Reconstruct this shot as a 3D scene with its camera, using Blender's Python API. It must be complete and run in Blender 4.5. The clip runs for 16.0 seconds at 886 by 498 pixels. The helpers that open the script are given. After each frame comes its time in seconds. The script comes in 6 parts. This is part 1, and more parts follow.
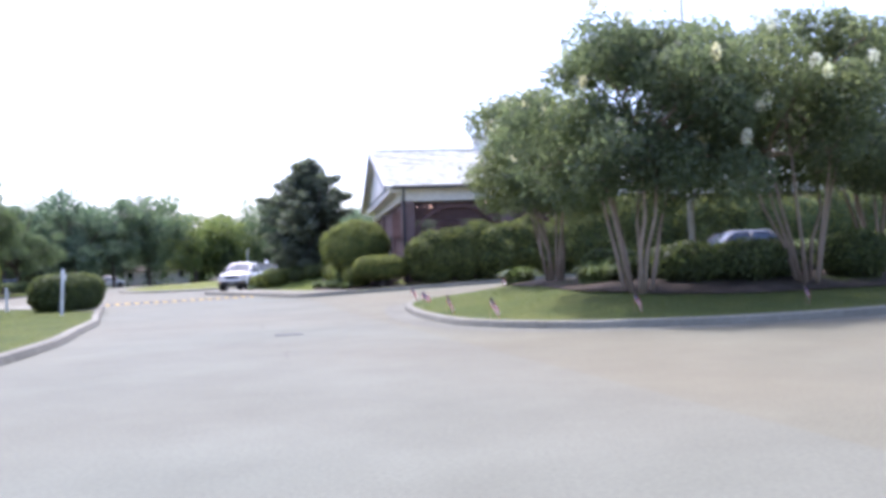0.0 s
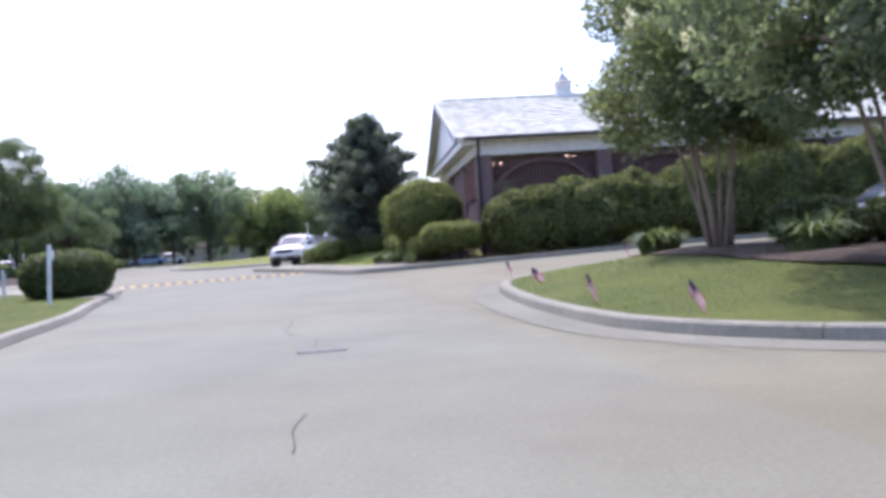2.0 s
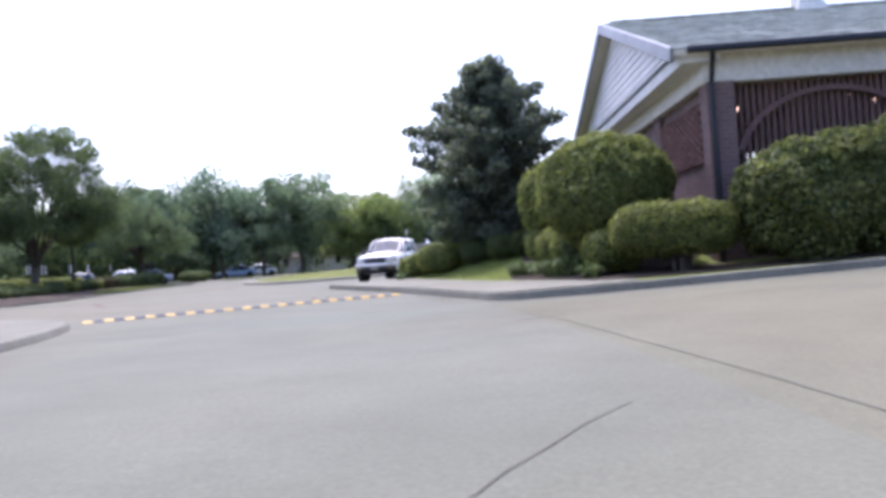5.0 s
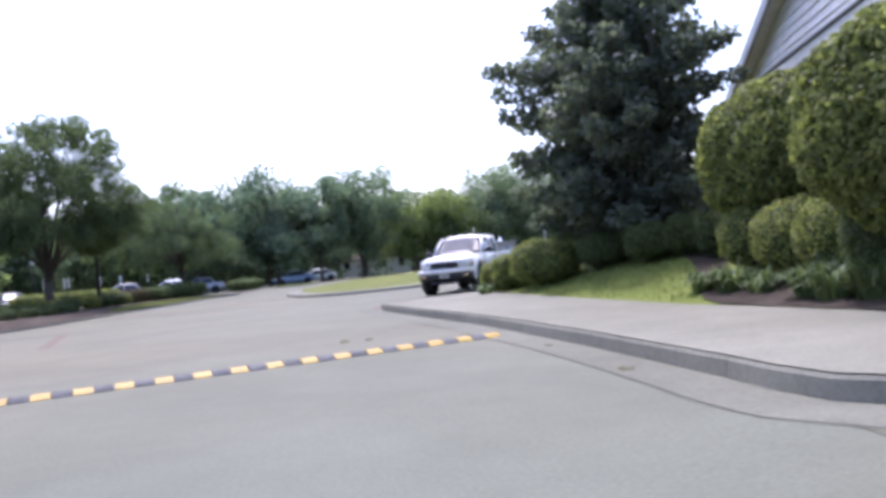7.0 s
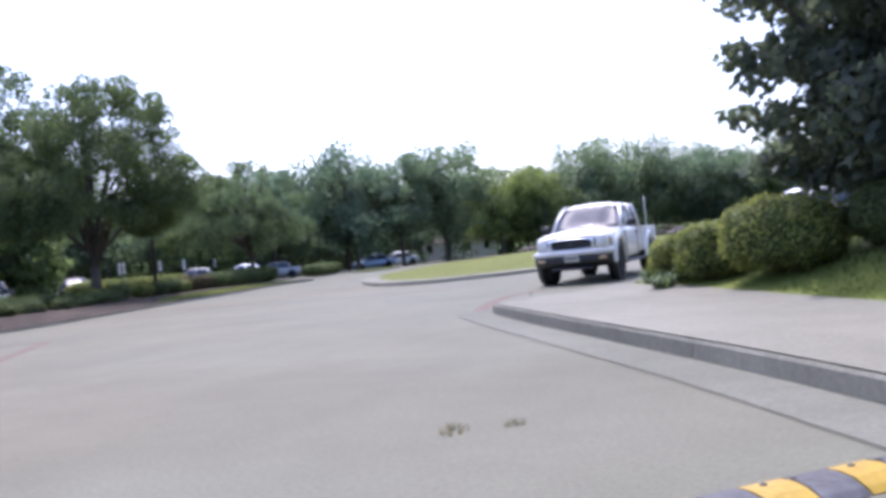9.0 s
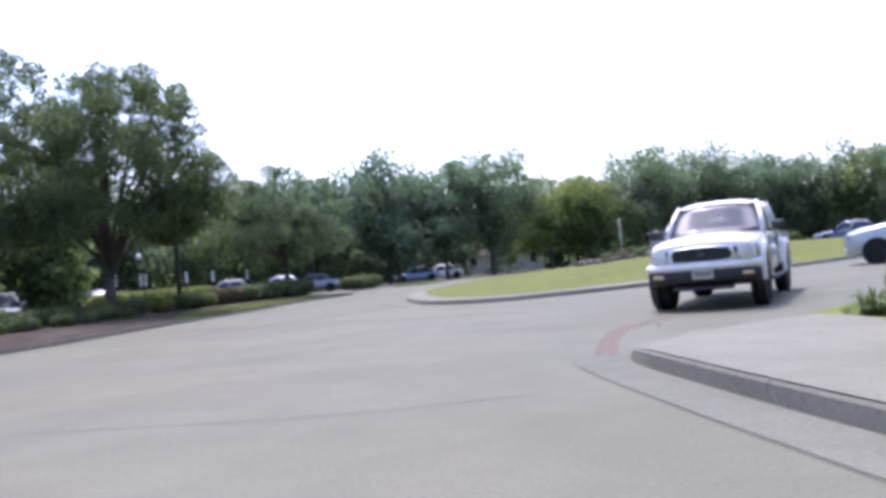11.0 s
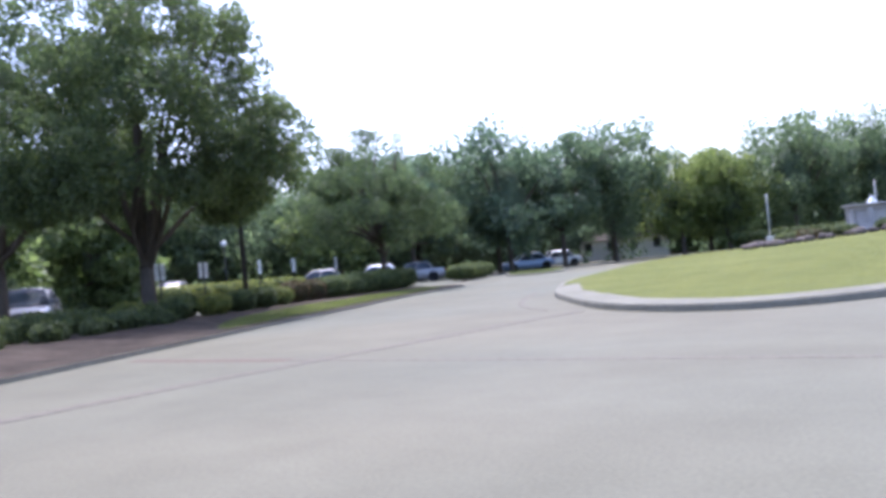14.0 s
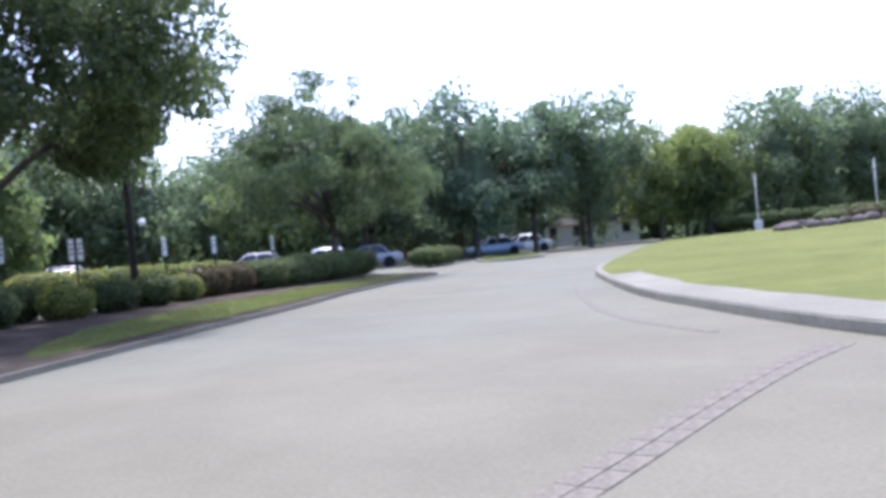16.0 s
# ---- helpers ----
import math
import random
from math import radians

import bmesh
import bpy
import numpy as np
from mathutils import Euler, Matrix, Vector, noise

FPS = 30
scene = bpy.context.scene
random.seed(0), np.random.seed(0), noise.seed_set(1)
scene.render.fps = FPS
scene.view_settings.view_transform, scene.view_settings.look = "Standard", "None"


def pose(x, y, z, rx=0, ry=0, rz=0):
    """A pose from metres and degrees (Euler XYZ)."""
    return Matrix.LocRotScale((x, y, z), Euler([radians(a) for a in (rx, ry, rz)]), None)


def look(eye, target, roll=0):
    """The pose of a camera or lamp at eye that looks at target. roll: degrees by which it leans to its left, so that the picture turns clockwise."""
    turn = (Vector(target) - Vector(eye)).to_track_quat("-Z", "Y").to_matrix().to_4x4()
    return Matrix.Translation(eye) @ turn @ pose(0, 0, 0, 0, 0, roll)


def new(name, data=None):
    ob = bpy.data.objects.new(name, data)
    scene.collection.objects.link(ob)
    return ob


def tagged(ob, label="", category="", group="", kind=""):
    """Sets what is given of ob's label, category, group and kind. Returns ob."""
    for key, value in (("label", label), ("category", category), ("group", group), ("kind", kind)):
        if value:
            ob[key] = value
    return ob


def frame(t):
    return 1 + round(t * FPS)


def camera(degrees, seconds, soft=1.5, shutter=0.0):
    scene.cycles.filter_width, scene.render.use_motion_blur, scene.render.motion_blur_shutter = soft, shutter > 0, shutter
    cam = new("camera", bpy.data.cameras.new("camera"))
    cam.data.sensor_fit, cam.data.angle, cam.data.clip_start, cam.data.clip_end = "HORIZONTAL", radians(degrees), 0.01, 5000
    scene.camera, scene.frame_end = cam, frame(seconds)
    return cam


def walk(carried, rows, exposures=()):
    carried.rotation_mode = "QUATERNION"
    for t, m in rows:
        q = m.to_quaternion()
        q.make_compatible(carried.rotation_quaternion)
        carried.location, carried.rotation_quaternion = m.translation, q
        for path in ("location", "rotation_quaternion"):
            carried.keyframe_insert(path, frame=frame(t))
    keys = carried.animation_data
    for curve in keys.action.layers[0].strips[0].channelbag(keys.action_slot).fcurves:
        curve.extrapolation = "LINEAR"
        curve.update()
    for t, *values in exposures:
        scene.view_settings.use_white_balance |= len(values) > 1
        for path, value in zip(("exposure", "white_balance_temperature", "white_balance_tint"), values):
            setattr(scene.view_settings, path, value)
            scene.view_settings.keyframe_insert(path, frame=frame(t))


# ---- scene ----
# ---------------------------------------------------------------- camera
cam = camera(58.1, 16.0, soft=4.0)
PATH = [
    (0, (-0.24, 4.764, 0.845), (-0.322, 6.762, 0.89), -2.4),
    (0.5, (-0.355, 5.799, 0.882), (-0.601, 7.784, 0.898), -2.1),
    (1, (-0.53, 6.92, 0.843), (-0.758, 8.907, 0.863), -1.3),
    (1.5, (-0.798, 8.157, 0.832), (-1.022, 10.144, 0.851), 0.5),
    (2, (-1.146, 9.638, 0.791), (-1.385, 11.623, 0.771), -3.6),
    (2.5, (-1.5, 11.243, 0.76), (-1.787, 13.222, 0.745), -3.2),
    (3, (-1.992, 12.831, 0.703), (-2.31, 14.806, 0.697), -3.4),
    (3.5, (-2.501, 14.502, 0.667), (-2.864, 16.469, 0.655), -3.6),
    (4, (-3.058, 16.228, 0.622), (-3.475, 18.184, 0.625), -3.5),
    (6.5, (-5.877, 25.099, 0.844), (-6.448, 27.016, 0.88), -5.1),
    (7, (-6.629, 26.805, 0.849), (-7.262, 28.702, 0.882), -5.3),
    (7.5, (-7.39, 28.434, 0.846), (-8.075, 30.313, 0.863), -5.2),
    (8, (-8.144, 29.939, 0.839), (-8.881, 31.798, 0.858), -5.3),
    (8.5, (-8.784, 31.141, 0.824), (-9.569, 32.98, 0.826), -5.3),
    (9, (-9.298, 32.11, 0.825), (-10.123, 33.932, 0.836), -5.5),
    (11.5, (-12.028, 36.289, 0.862), (-12.963, 38.056, 0.923), -5.1),
    (12, (-12.683, 37.198, 0.875), (-13.65, 38.948, 0.94), -5.4),
    (12.5, (-13.447, 38.238, 0.897), (-14.451, 39.966, 0.97), -5.3),
    (13, (-14.331, 39.446, 0.886), (-15.38, 41.147, 0.956), -5.4),
    (13.5, (-15.409, 40.782, 0.883), (-16.507, 42.453, 0.935), -5.5),
    (14, (-16.599, 42.204, 0.895), (-17.723, 43.858, 0.941), -5.4),
    (14.5, (-17.871, 43.609, 0.842), (-19.011, 45.252, 0.866), -5.4),
    (15, (-19.089, 45.075, 0.855), (-20.222, 46.723, 0.879), -5.1),
    (15.5, (-20.242, 46.525, 0.870), (-21.316, 48.212, 0.869), -5.1),
    (16, (-21.525, 48.033, 0.830), (-22.536, 49.758, 0.830), -5.0),
]
walk(cam, [(t, look(eye, target, roll)) for t, eye, target, roll in PATH],
     exposures=[(0.0, 1.76, 5600, 26.5), (2.0, 1.58, 5630, 26.5), (4.0, 1.48, 5650, 26.5), (9.0, 1.37, 5550, 26.5), (12.5, 1.27, 5550, 26.0), (13.5, 1.22, 5530, 25.5), (14.0, 1.54, 5500, 24.0), (16.0, 1.66, 5470, 24.0)])

# ---------------------------------------------------------------- light
SUN_FROM = Vector((-0.53, 0.848, 0.0)).normalized()
SUN_UP = radians(64)
world = bpy.data.worlds.new("world")
scene.world = world
world.use_nodes = True
wn = world.node_tree
sky = wn.nodes.new("ShaderNodeTexSky")
sky.sky_type = "NISHITA"
sky.sun_disc = False
sky.sun_elevation = SUN_UP
sky.sun_rotation = math.atan2(SUN_FROM.x, SUN_FROM.y)
sky.dust_density = 4.0
sky.air_density = 1.0
sky.ozone_density = 1.0
wn.links.new(sky.outputs[0], wn.nodes["Background"].inputs[0])
wn.nodes["Background"].inputs[1].default_value = 0.15
sun = new("sun", bpy.data.lights.new("sun", "SUN"))
sun.data.energy = 1.8
sun.data.angle = radians(1.0)
sun.data.color = (1.0, 0.95, 0.86)
toward = SUN_FROM * math.cos(SUN_UP) + Vector((0, 0, math.sin(SUN_UP)))
sun.matrix_world = look(toward * 100, (0, 0, 0))

# ---------------------------------------------------------------- materials


def ramp(nt, fac, stops):
    r = nt.nodes.new("ShaderNodeValToRGB")
    while len(r.color_ramp.elements) < len(stops):
        r.color_ramp.elements.new(0.5)
    for e, (p, c) in zip(r.color_ramp.elements, stops):
        e.position = p
        e.color = (*c, 1)
    nt.links.new(fac, r.inputs[0])
    return r.outputs[0]


def noise_out(nt, scale, detail=4, rough=0.6, stretch=None):
    co = nt.nodes.new("ShaderNodeTexCoord")
    src = co.outputs["Object"]
    if stretch:
        mp = nt.nodes.new("ShaderNodeMapping")
        mp.inputs["Scale"].default_value = stretch
        nt.links.new(src, mp.inputs[0])
        src = mp.outputs[0]
    n = nt.nodes.new("ShaderNodeTexNoise")
    n.inputs["Scale"].default_value = scale
    n.inputs["Detail"].default_value = detail
    n.inputs["Roughness"].default_value = rough
    nt.links.new(src, n.inputs["Vector"])
    return n.outputs["Fac"]


def mix(nt, a, b, fac, mode="MULTIPLY"):
    m = nt.nodes.new("ShaderNodeMix")
    m.data_type = "RGBA"
    m.blend_type = mode
    for s, v in ((m.inputs[6], a), (m.inputs[7], b), (m.inputs[0], fac)):
        if isinstance(v, (int, float)):
            s.default_value = v
        elif isinstance(v, tuple):
            s.default_value = (*v, 1)
        else:
            nt.links.new(v, s)
    return m.outputs[2]


def surface(name, c1, c2, coarse=0.4, fine=30.0, rough=0.8, bump=0.3, metal=0.0, dist=0.01, spread=0.35,
            stretch=None, per_object=0.0, coat=0.0):
    """A rough surface: a coarse blend of two colours, a fine grain over it and a little relief."""
    m = bpy.data.materials.new(name)
    m.use_nodes = True
    nt = m.node_tree
    b = nt.nodes["Principled BSDF"]
    big = ramp(nt, noise_out(nt, coarse, 5, 0.65, stretch), [(0.5 - spread / 2, c1), (0.5 + spread / 2, c2)])
    grain = noise_out(nt, fine, 3, 0.7, stretch)
    tone = ramp(nt, grain, [(0.25, (0.72, 0.72, 0.72)), (0.75, (1.12, 1.12, 1.12))])
    mid = ramp(nt, noise_out(nt, coarse * 7, 4, 0.7), [(0.3, (0.90, 0.895, 0.885)), (0.7, (1.05, 1.05, 1.05))])
    col = mix(nt, mix(nt, big, mid, 1.0), tone, 0.85)
    if per_object:
        info = nt.nodes.new("ShaderNodeObjectInfo")
        lo, hi = 1 - per_object, 1 + per_object
        col = mix(nt, col, ramp(nt, info.outputs["Random"], [(0, (lo, lo, lo)), (1, (hi, hi, hi))]), 1.0)
    nt.links.new(col, b.inputs["Base Color"])
    b.inputs["Roughness"].default_value = rough
    b.inputs["Metallic"].default_value = metal
    b.inputs["Coat Weight"].default_value = coat
    if rough > 0.7:
        b.inputs["Specular IOR Level"].default_value = 0.12
    if bump:
        bp = nt.nodes.new("ShaderNodeBump")
        bp.inputs["Strength"].default_value = bump
        bp.inputs["Distance"].default_value = dist
        nt.links.new(grain, bp.inputs["Height"])
        nt.links.new(bp.outputs[0], b.inputs["Normal"])
    return m


def two_tone(m, a, b, scale):
    """Lays a broad drift of two tints over a surface's colour."""
    nt = m.node_tree
    sock = nt.nodes["Principled BSDF"].inputs["Base Color"]
    src = sock.links[0].from_socket
    nt.links.new(mix(nt, src, ramp(nt, noise_out(nt, scale, 3, 0.55), [(0.38, a), (0.62, b)]), 1.0), sock)
    return m


def plain(name, c, rough=0.5, metal=0.0, coat=0.0, emit=0.0):
    """A manufactured surface with slight unevenness in its gloss and tone."""
    m = bpy.data.materials.new(name)
    m.use_nodes = True
    nt = m.node_tree
    b = nt.nodes["Principled BSDF"]
    n = noise_out(nt, 3.0, 5, 0.7)
    k = 0.86
    col = ramp(nt, n, [(0.3, tuple(v * k for v in c)), (0.7, c)])
    nt.links.new(col, b.inputs["Base Color"])
    rr = ramp(nt, n, [(0.2, (rough * 0.8,) * 3), (0.8, (min(1, rough * 1.25),) * 3)])
    nt.links.new(rr, b.inputs["Roughness"])
    b.inputs["Metallic"].default_value = metal
    b.inputs["Coat Weight"].default_value = coat
    if emit:
        b.inputs["Emission Color"].default_value = (*c, 1)
        b.inputs["Emission Strength"].default_value = emit
    return m


def leafy(name, dark, light, trans=0.35, gloss=0.55, patch=0.7, through_tint=(1.42, 1.5, 0.95)):
    """Leaves: colours pulled partly to grey, tone varied leaf by leaf and patch by patch, light passing through."""
    def greyed(c, k=0.22):
        g = 0.3 * c[0] + 0.6 * c[1] + 0.1 * c[2]
        return tuple(v * (1 - k) + g * k for v in c)
    dark, light = greyed(dark), greyed(light)
    m = bpy.data.materials.new(name)
    m.use_nodes = True
    nt = m.node_tree
    b = nt.nodes["Principled BSDF"]
    geo = nt.nodes.new("ShaderNodeNewGeometry")
    col = ramp(nt, geo.outputs["Random Per Island"], [(0.0, dark), (0.6, tuple((a + c) / 2 for a, c in zip(dark, light))), (1.0, light)])
    pt = ramp(nt, noise_out(nt, patch, 3), [(0.3, (0.7, 0.72, 0.75)), (0.7, (1.2, 1.18, 1.0))])
    col = mix(nt, col, pt, 0.8)
    info = nt.nodes.new("ShaderNodeObjectInfo")
    col = mix(nt, col, ramp(nt, info.outputs["Random"], [(0.0, (0.95, 0.99, 1.04)), (0.5, (1.0, 1.0, 0.98)), (1.0, (1.07, 1.04, 0.90))]), 1.0)
    nt.links.new(col, b.inputs["Base Color"])
    b.inputs["Roughness"].default_value = gloss
    b.inputs["Specular IOR Level"].default_value = 0.22
    tr = nt.nodes.new("ShaderNodeBsdfTranslucent")
    nt.links.new(mix(nt, col, through_tint, 1.0), tr.inputs[0])
    sh = nt.nodes.new("ShaderNodeMixShader")
    sh.inputs[0].default_value = trans
    nt.links.new(b.outputs[0], sh.inputs[1])
    nt.links.new(tr.outputs[0], sh.inputs[2])
    nt.links.new(sh.outputs[0], nt.nodes["Material Output"].inputs[0])
    return m


def glassy(name, tint, clear=0.9, ior=1.45):
    m = bpy.data.materials.new(name)
    m.use_nodes = True
    b = m.node_tree.nodes["Principled BSDF"]
    b.inputs["Base Color"].default_value = (*tint, 1)
    b.inputs["Roughness"].default_value = 0.03
    b.inputs["Transmission Weight"].default_value = clear
    b.inputs["IOR"].default_value = ior
    return m


def bricky(name, c1, c2, mortar):
    """Red brick laid in running bond, for walls seen from some way off."""
    m = bpy.data.materials.new(name)
    m.use_nodes = True
    nt = m.node_tree
    b = nt.nodes["Principled BSDF"]
    co = nt.nodes.new("ShaderNodeTexCoord")
    sep = nt.nodes.new("ShaderNodeSeparateXYZ")
    nt.links.new(co.outputs["Object"], sep.inputs[0])
    add = nt.nodes.new("ShaderNodeMath")
    nt.links.new(sep.outputs[0], add.inputs[0])
    nt.links.new(sep.outputs[1], add.inputs[1])
    cmb = nt.nodes.new("ShaderNodeCombineXYZ")
    nt.links.new(add.outputs[0], cmb.inputs[0])
    nt.links.new(sep.outputs[2], cmb.inputs[1])
    br = nt.nodes.new("ShaderNodeTexBrick")
    br.inputs["Color1"].default_value = (*c1, 1)
    br.inputs["Color2"].default_value = (*c2, 1)
    br.inputs["Mortar"].default_value = (*mortar, 1)
    br.inputs["Scale"].default_value = 1.0
    br.inputs["Mortar Size"].default_value = 0.008
    br.inputs["Brick Width"].default_value = 0.21
    br.inputs["Row Height"].default_value = 0.075
    nt.links.new(cmb.outputs[0], br.inputs["Vector"])
    tone = ramp(nt, noise_out(nt, 1.1, 5), [(0.3, (0.75, 0.75, 0.78)), (0.7, (1.1, 1.08, 1.05))])
    nt.links.new(mix(nt, br.outputs["Color"], tone, 1.0), b.inputs["Base Color"])
    b.inputs["Roughness"].default_value = 0.88
    bp = nt.nodes.new("ShaderNodeBump")
    bp.inputs["Strength"].default_value = 0.5
    bp.inputs["Distance"].default_value = 0.008
    bp.invert = True
    nt.links.new(br.outputs["Fac"], bp.inputs["Height"])
    nt.links.new(bp.outputs[0], b.inputs["Normal"])
    return m


M_CONC = surface("worn_concrete", (0.121, 0.122, 0.089), (0.160, 0.161, 0.120), 0.16, 40.0, 0.8, 0.12, spread=0.8)


def second_pour(m, tint, x0, y0, slope):
    """Tints the slabs on one side of a straight construction joint, which are of another pour."""
    nt = m.node_tree
    sock = nt.nodes["Principled BSDF"].inputs["Base Color"]
    src = sock.links[0].from_socket
    sep = nt.nodes.new("ShaderNodeSeparateXYZ")
    nt.links.new(nt.nodes.new("ShaderNodeTexCoord").outputs["Object"], sep.inputs[0])
    side = nt.nodes.new("ShaderNodeMath")
    side.operation = "MULTIPLY_ADD"
    nt.links.new(sep.outputs[1], side.inputs[0])
    side.inputs[1].default_value = slope
    side.inputs[2].default_value = -x0 - slope * y0
    add = nt.nodes.new("ShaderNodeMath")
    nt.links.new(sep.outputs[0], add.inputs[0])
    nt.links.new(side.outputs[0], add.inputs[1])
    near = nt.nodes.new("ShaderNodeMath")
    near.operation = "LESS_THAN"
    nt.links.new(sep.outputs[1], near.inputs[0])
    near.inputs[1].default_value = 40.0
    both = nt.nodes.new("ShaderNodeMath")
    both.operation = "MULTIPLY"
    both.use_clamp = True
    step = nt.nodes.new("ShaderNodeMath")
    step.operation = "GREATER_THAN"
    nt.links.new(add.outputs[0], step.inputs[0])
    step.inputs[1].default_value = 0.0
    nt.links.new(step.outputs[0], both.inputs[0])
    nt.links.new(near.outputs[0], both.inputs[1])
    nt.links.new(mix(nt, src, tint, both.outputs[0]), sock)


second_pour(M_CONC, (1.0, 0.965, 0.90), 0.46, 11.05, 0.34)
two_tone(M_CONC, (0.95, 1.0, 1.03), (1.05, 0.99, 0.94), 0.07)
two_tone(M_CONC, (0.94, 0.94, 0.935), (1.04, 1.04, 1.04), 0.45)
M_KERB = surface("kerb_concrete", (0.168, 0.163, 0.127), (0.222, 0.215, 0.170), 0.8, 25.0, 0.88, 0.3, per_object=0.07)
M_GUTTER = surface("gutter_concrete", (0.128, 0.128, 0.098), (0.164, 0.164, 0.128), 0.5, 30.0, 0.88, 0.3)
M_WALK = surface("walk_concrete", (0.164, 0.160, 0.122), (0.212, 0.207, 0.161), 0.35, 30.0, 0.86, 0.25)
M_JOINT = surface("joint_sealant", (0.100, 0.095, 0.078), (0.13, 0.125, 0.104), 2.0, 30.0, 0.9, 0.3)
M_CRACK = surface("crack_dirt", (0.04, 0.035, 0.03), (0.075, 0.066, 0.056), 4.0, 30.0, 0.95, 0.3)
M_PAVER = surface("red_paver", (0.138, 0.107, 0.083), (0.172, 0.136, 0.107), 3.0, 40.0, 0.88, 0.3)
M_PAVER_FADED = surface("faded_paver", (0.146, 0.133, 0.104), (0.176, 0.160, 0.126), 3.0, 40.0, 0.88, 0.3)
M_GRASS = surface("mown_lawn", (0.064, 0.082, 0.020), (0.094, 0.110, 0.030), 0.5, 40.0, 0.95, 0.9, dist=0.03, spread=0.5)
M_BRIGHTGRASS = surface("bright_lawn", (0.12, 0.155, 0.03), (0.18, 0.21, 0.05), 0.8, 40.0, 0.95, 0.9, dist=0.03, spread=0.5)
M_DRYGRASS = surface("dry_lawn", (0.10, 0.12, 0.027), (0.16, 0.168, 0.047), 0.35, 35.0, 0.95, 0.9, dist=0.03, spread=0.5)
two_tone(M_DRYGRASS, (0.93, 0.96, 0.95), (1.05, 1.03, 1.0), 1.3)
two_tone(M_GRASS, (0.86, 0.92, 0.9), (1.1, 1.05, 1.0), 1.1)
M_MULCH = surface("bark_mulch", (0.038, 0.030, 0.023), (0.105, 0.084, 0.064), 1.5, 35.0, 0.95, 1.0, dist=0.04)
M_EARTH = surface("far_ground", (0.07, 0.10, 0.03), (0.13, 0.15, 0.06), 0.03, 2.0, 0.95, 0.3)
M_BLADE = leafy("grass_blade", (0.10, 0.125, 0.03), (0.14, 0.165, 0.045), 0.6, 0.8)
M_BARK = surface("grey_bark", (0.075, 0.062, 0.05), (0.13, 0.11, 0.09), 2.0, 25.0, 0.95, 0.9, dist=0.02, stretch=(1, 1, 0.25))
M_MYRTLE_BARK = surface("smooth_tan_bark", (0.22, 0.165, 0.12), (0.36, 0.29, 0.22), 3.0, 20.0, 0.8, 0.4, stretch=(1, 1, 0.3))
M_MYRTLE = leafy("myrtle_leaf", (0.098, 0.128, 0.076), (0.178, 0.208, 0.112), 0.6)
M_BLOSSOM = leafy("white_blossom", (0.55, 0.52, 0.46), (0.80, 0.78, 0.72), 0.3, 0.7)
M_MAGNOLIA = leafy("magnolia_leaf", (0.09, 0.112, 0.09), (0.165, 0.185, 0.142), 0.45, 0.45)
M_OAK = leafy("oak_leaf", (0.065, 0.098, 0.056), (0.135, 0.172, 0.082), 0.5, patch=1.2, through_tint=(1.3, 1.5, 1.0))
# far leaves: green made paler and bluer, distance haze put into the colour
M_WOOD = leafy("hazed_tree_leaf", (0.085, 0.128, 0.096), (0.165, 0.212, 0.142), 0.6, patch=0.25, through_tint=(1.3, 1.5, 1.1))
M_LIGHTLEAF = leafy("light_tree_leaf", (0.095, 0.14, 0.05), (0.19, 0.24, 0.095), 0.55, patch=0.3)
M_BOX = leafy("clipped_leaf", (0.095, 0.12, 0.022), (0.285, 0.295, 0.05), 0.45, patch=4.5)
M_DARKBOX = leafy("dark_clipped_leaf", (0.055, 0.08, 0.03), (0.14, 0.17, 0.058), 0.45, patch=4.0)
M_HEDGE = leafy("hedge_leaf", (0.07, 0.095, 0.027), (0.215, 0.23, 0.055), 0.45, patch=2.4)
M_RUST = leafy("russet_leaf", (0.06, 0.045, 0.025), (0.16, 0.10, 0.055), 0.3)
M_DRY = leafy("dry_weed", (0.14, 0.12, 0.06), (0.26, 0.22, 0.12), 0.2)
M_STRAP = leafy("strap_leaf", (0.06, 0.10, 0.03), (0.17, 0.22, 0.08), 0.3)
# duller, darker green: shade inside crowns and woods put into the colour
M_HEART = surface("tree_shade_mass", (0.07, 0.092, 0.058), (0.115, 0.145, 0.085), 0.6, 3.0, 0.95, 0.8)
# dark green for shrub fillings: the shade between leaves is in this colour
M_CORE = surface("shrub_shade_core", (0.045, 0.062, 0.026), (0.085, 0.11, 0.042), 3.0, 20.0, 0.95, 0.8)
M_BRICK = bricky("red_brick", (0.145, 0.085, 0.073), (0.19, 0.112, 0.096), (0.19, 0.165, 0.15))
M_BRICKPIECE = surface("brick_piece", (0.145, 0.08, 0.067), (0.20, 0.115, 0.095), 4.0, 40.0, 0.88, 0.3, per_object=0.2)
M_SLAT = surface("brown_slat", (0.11, 0.055, 0.045), (0.18, 0.095, 0.075), 2.0, 30.0, 0.7, 0.3, stretch=(1, 1, 0.2), per_object=0.15)
M_WHITE = surface("white_paint", (0.67, 0.66, 0.62), (0.79, 0.78, 0.74), 0.7, 12.0, 0.55, 0.1)
M_TRIM = surface("cream_trim", (0.66, 0.615, 0.52), (0.76, 0.715, 0.615), 0.7, 12.0, 0.55, 0.1)
M_ROOF = surface("grey_shingle", (0.42, 0.43, 0.37), (0.515, 0.525, 0.455), 1.6, 14.0, 0.75, 0.6)
two_tone(M_ROOF, (0.80, 0.79, 0.78), (1.12, 1.12, 1.12), 3.2)
M_DARKMETAL = plain("dark_metal", (0.03, 0.03, 0.035), 0.4, 0.6)
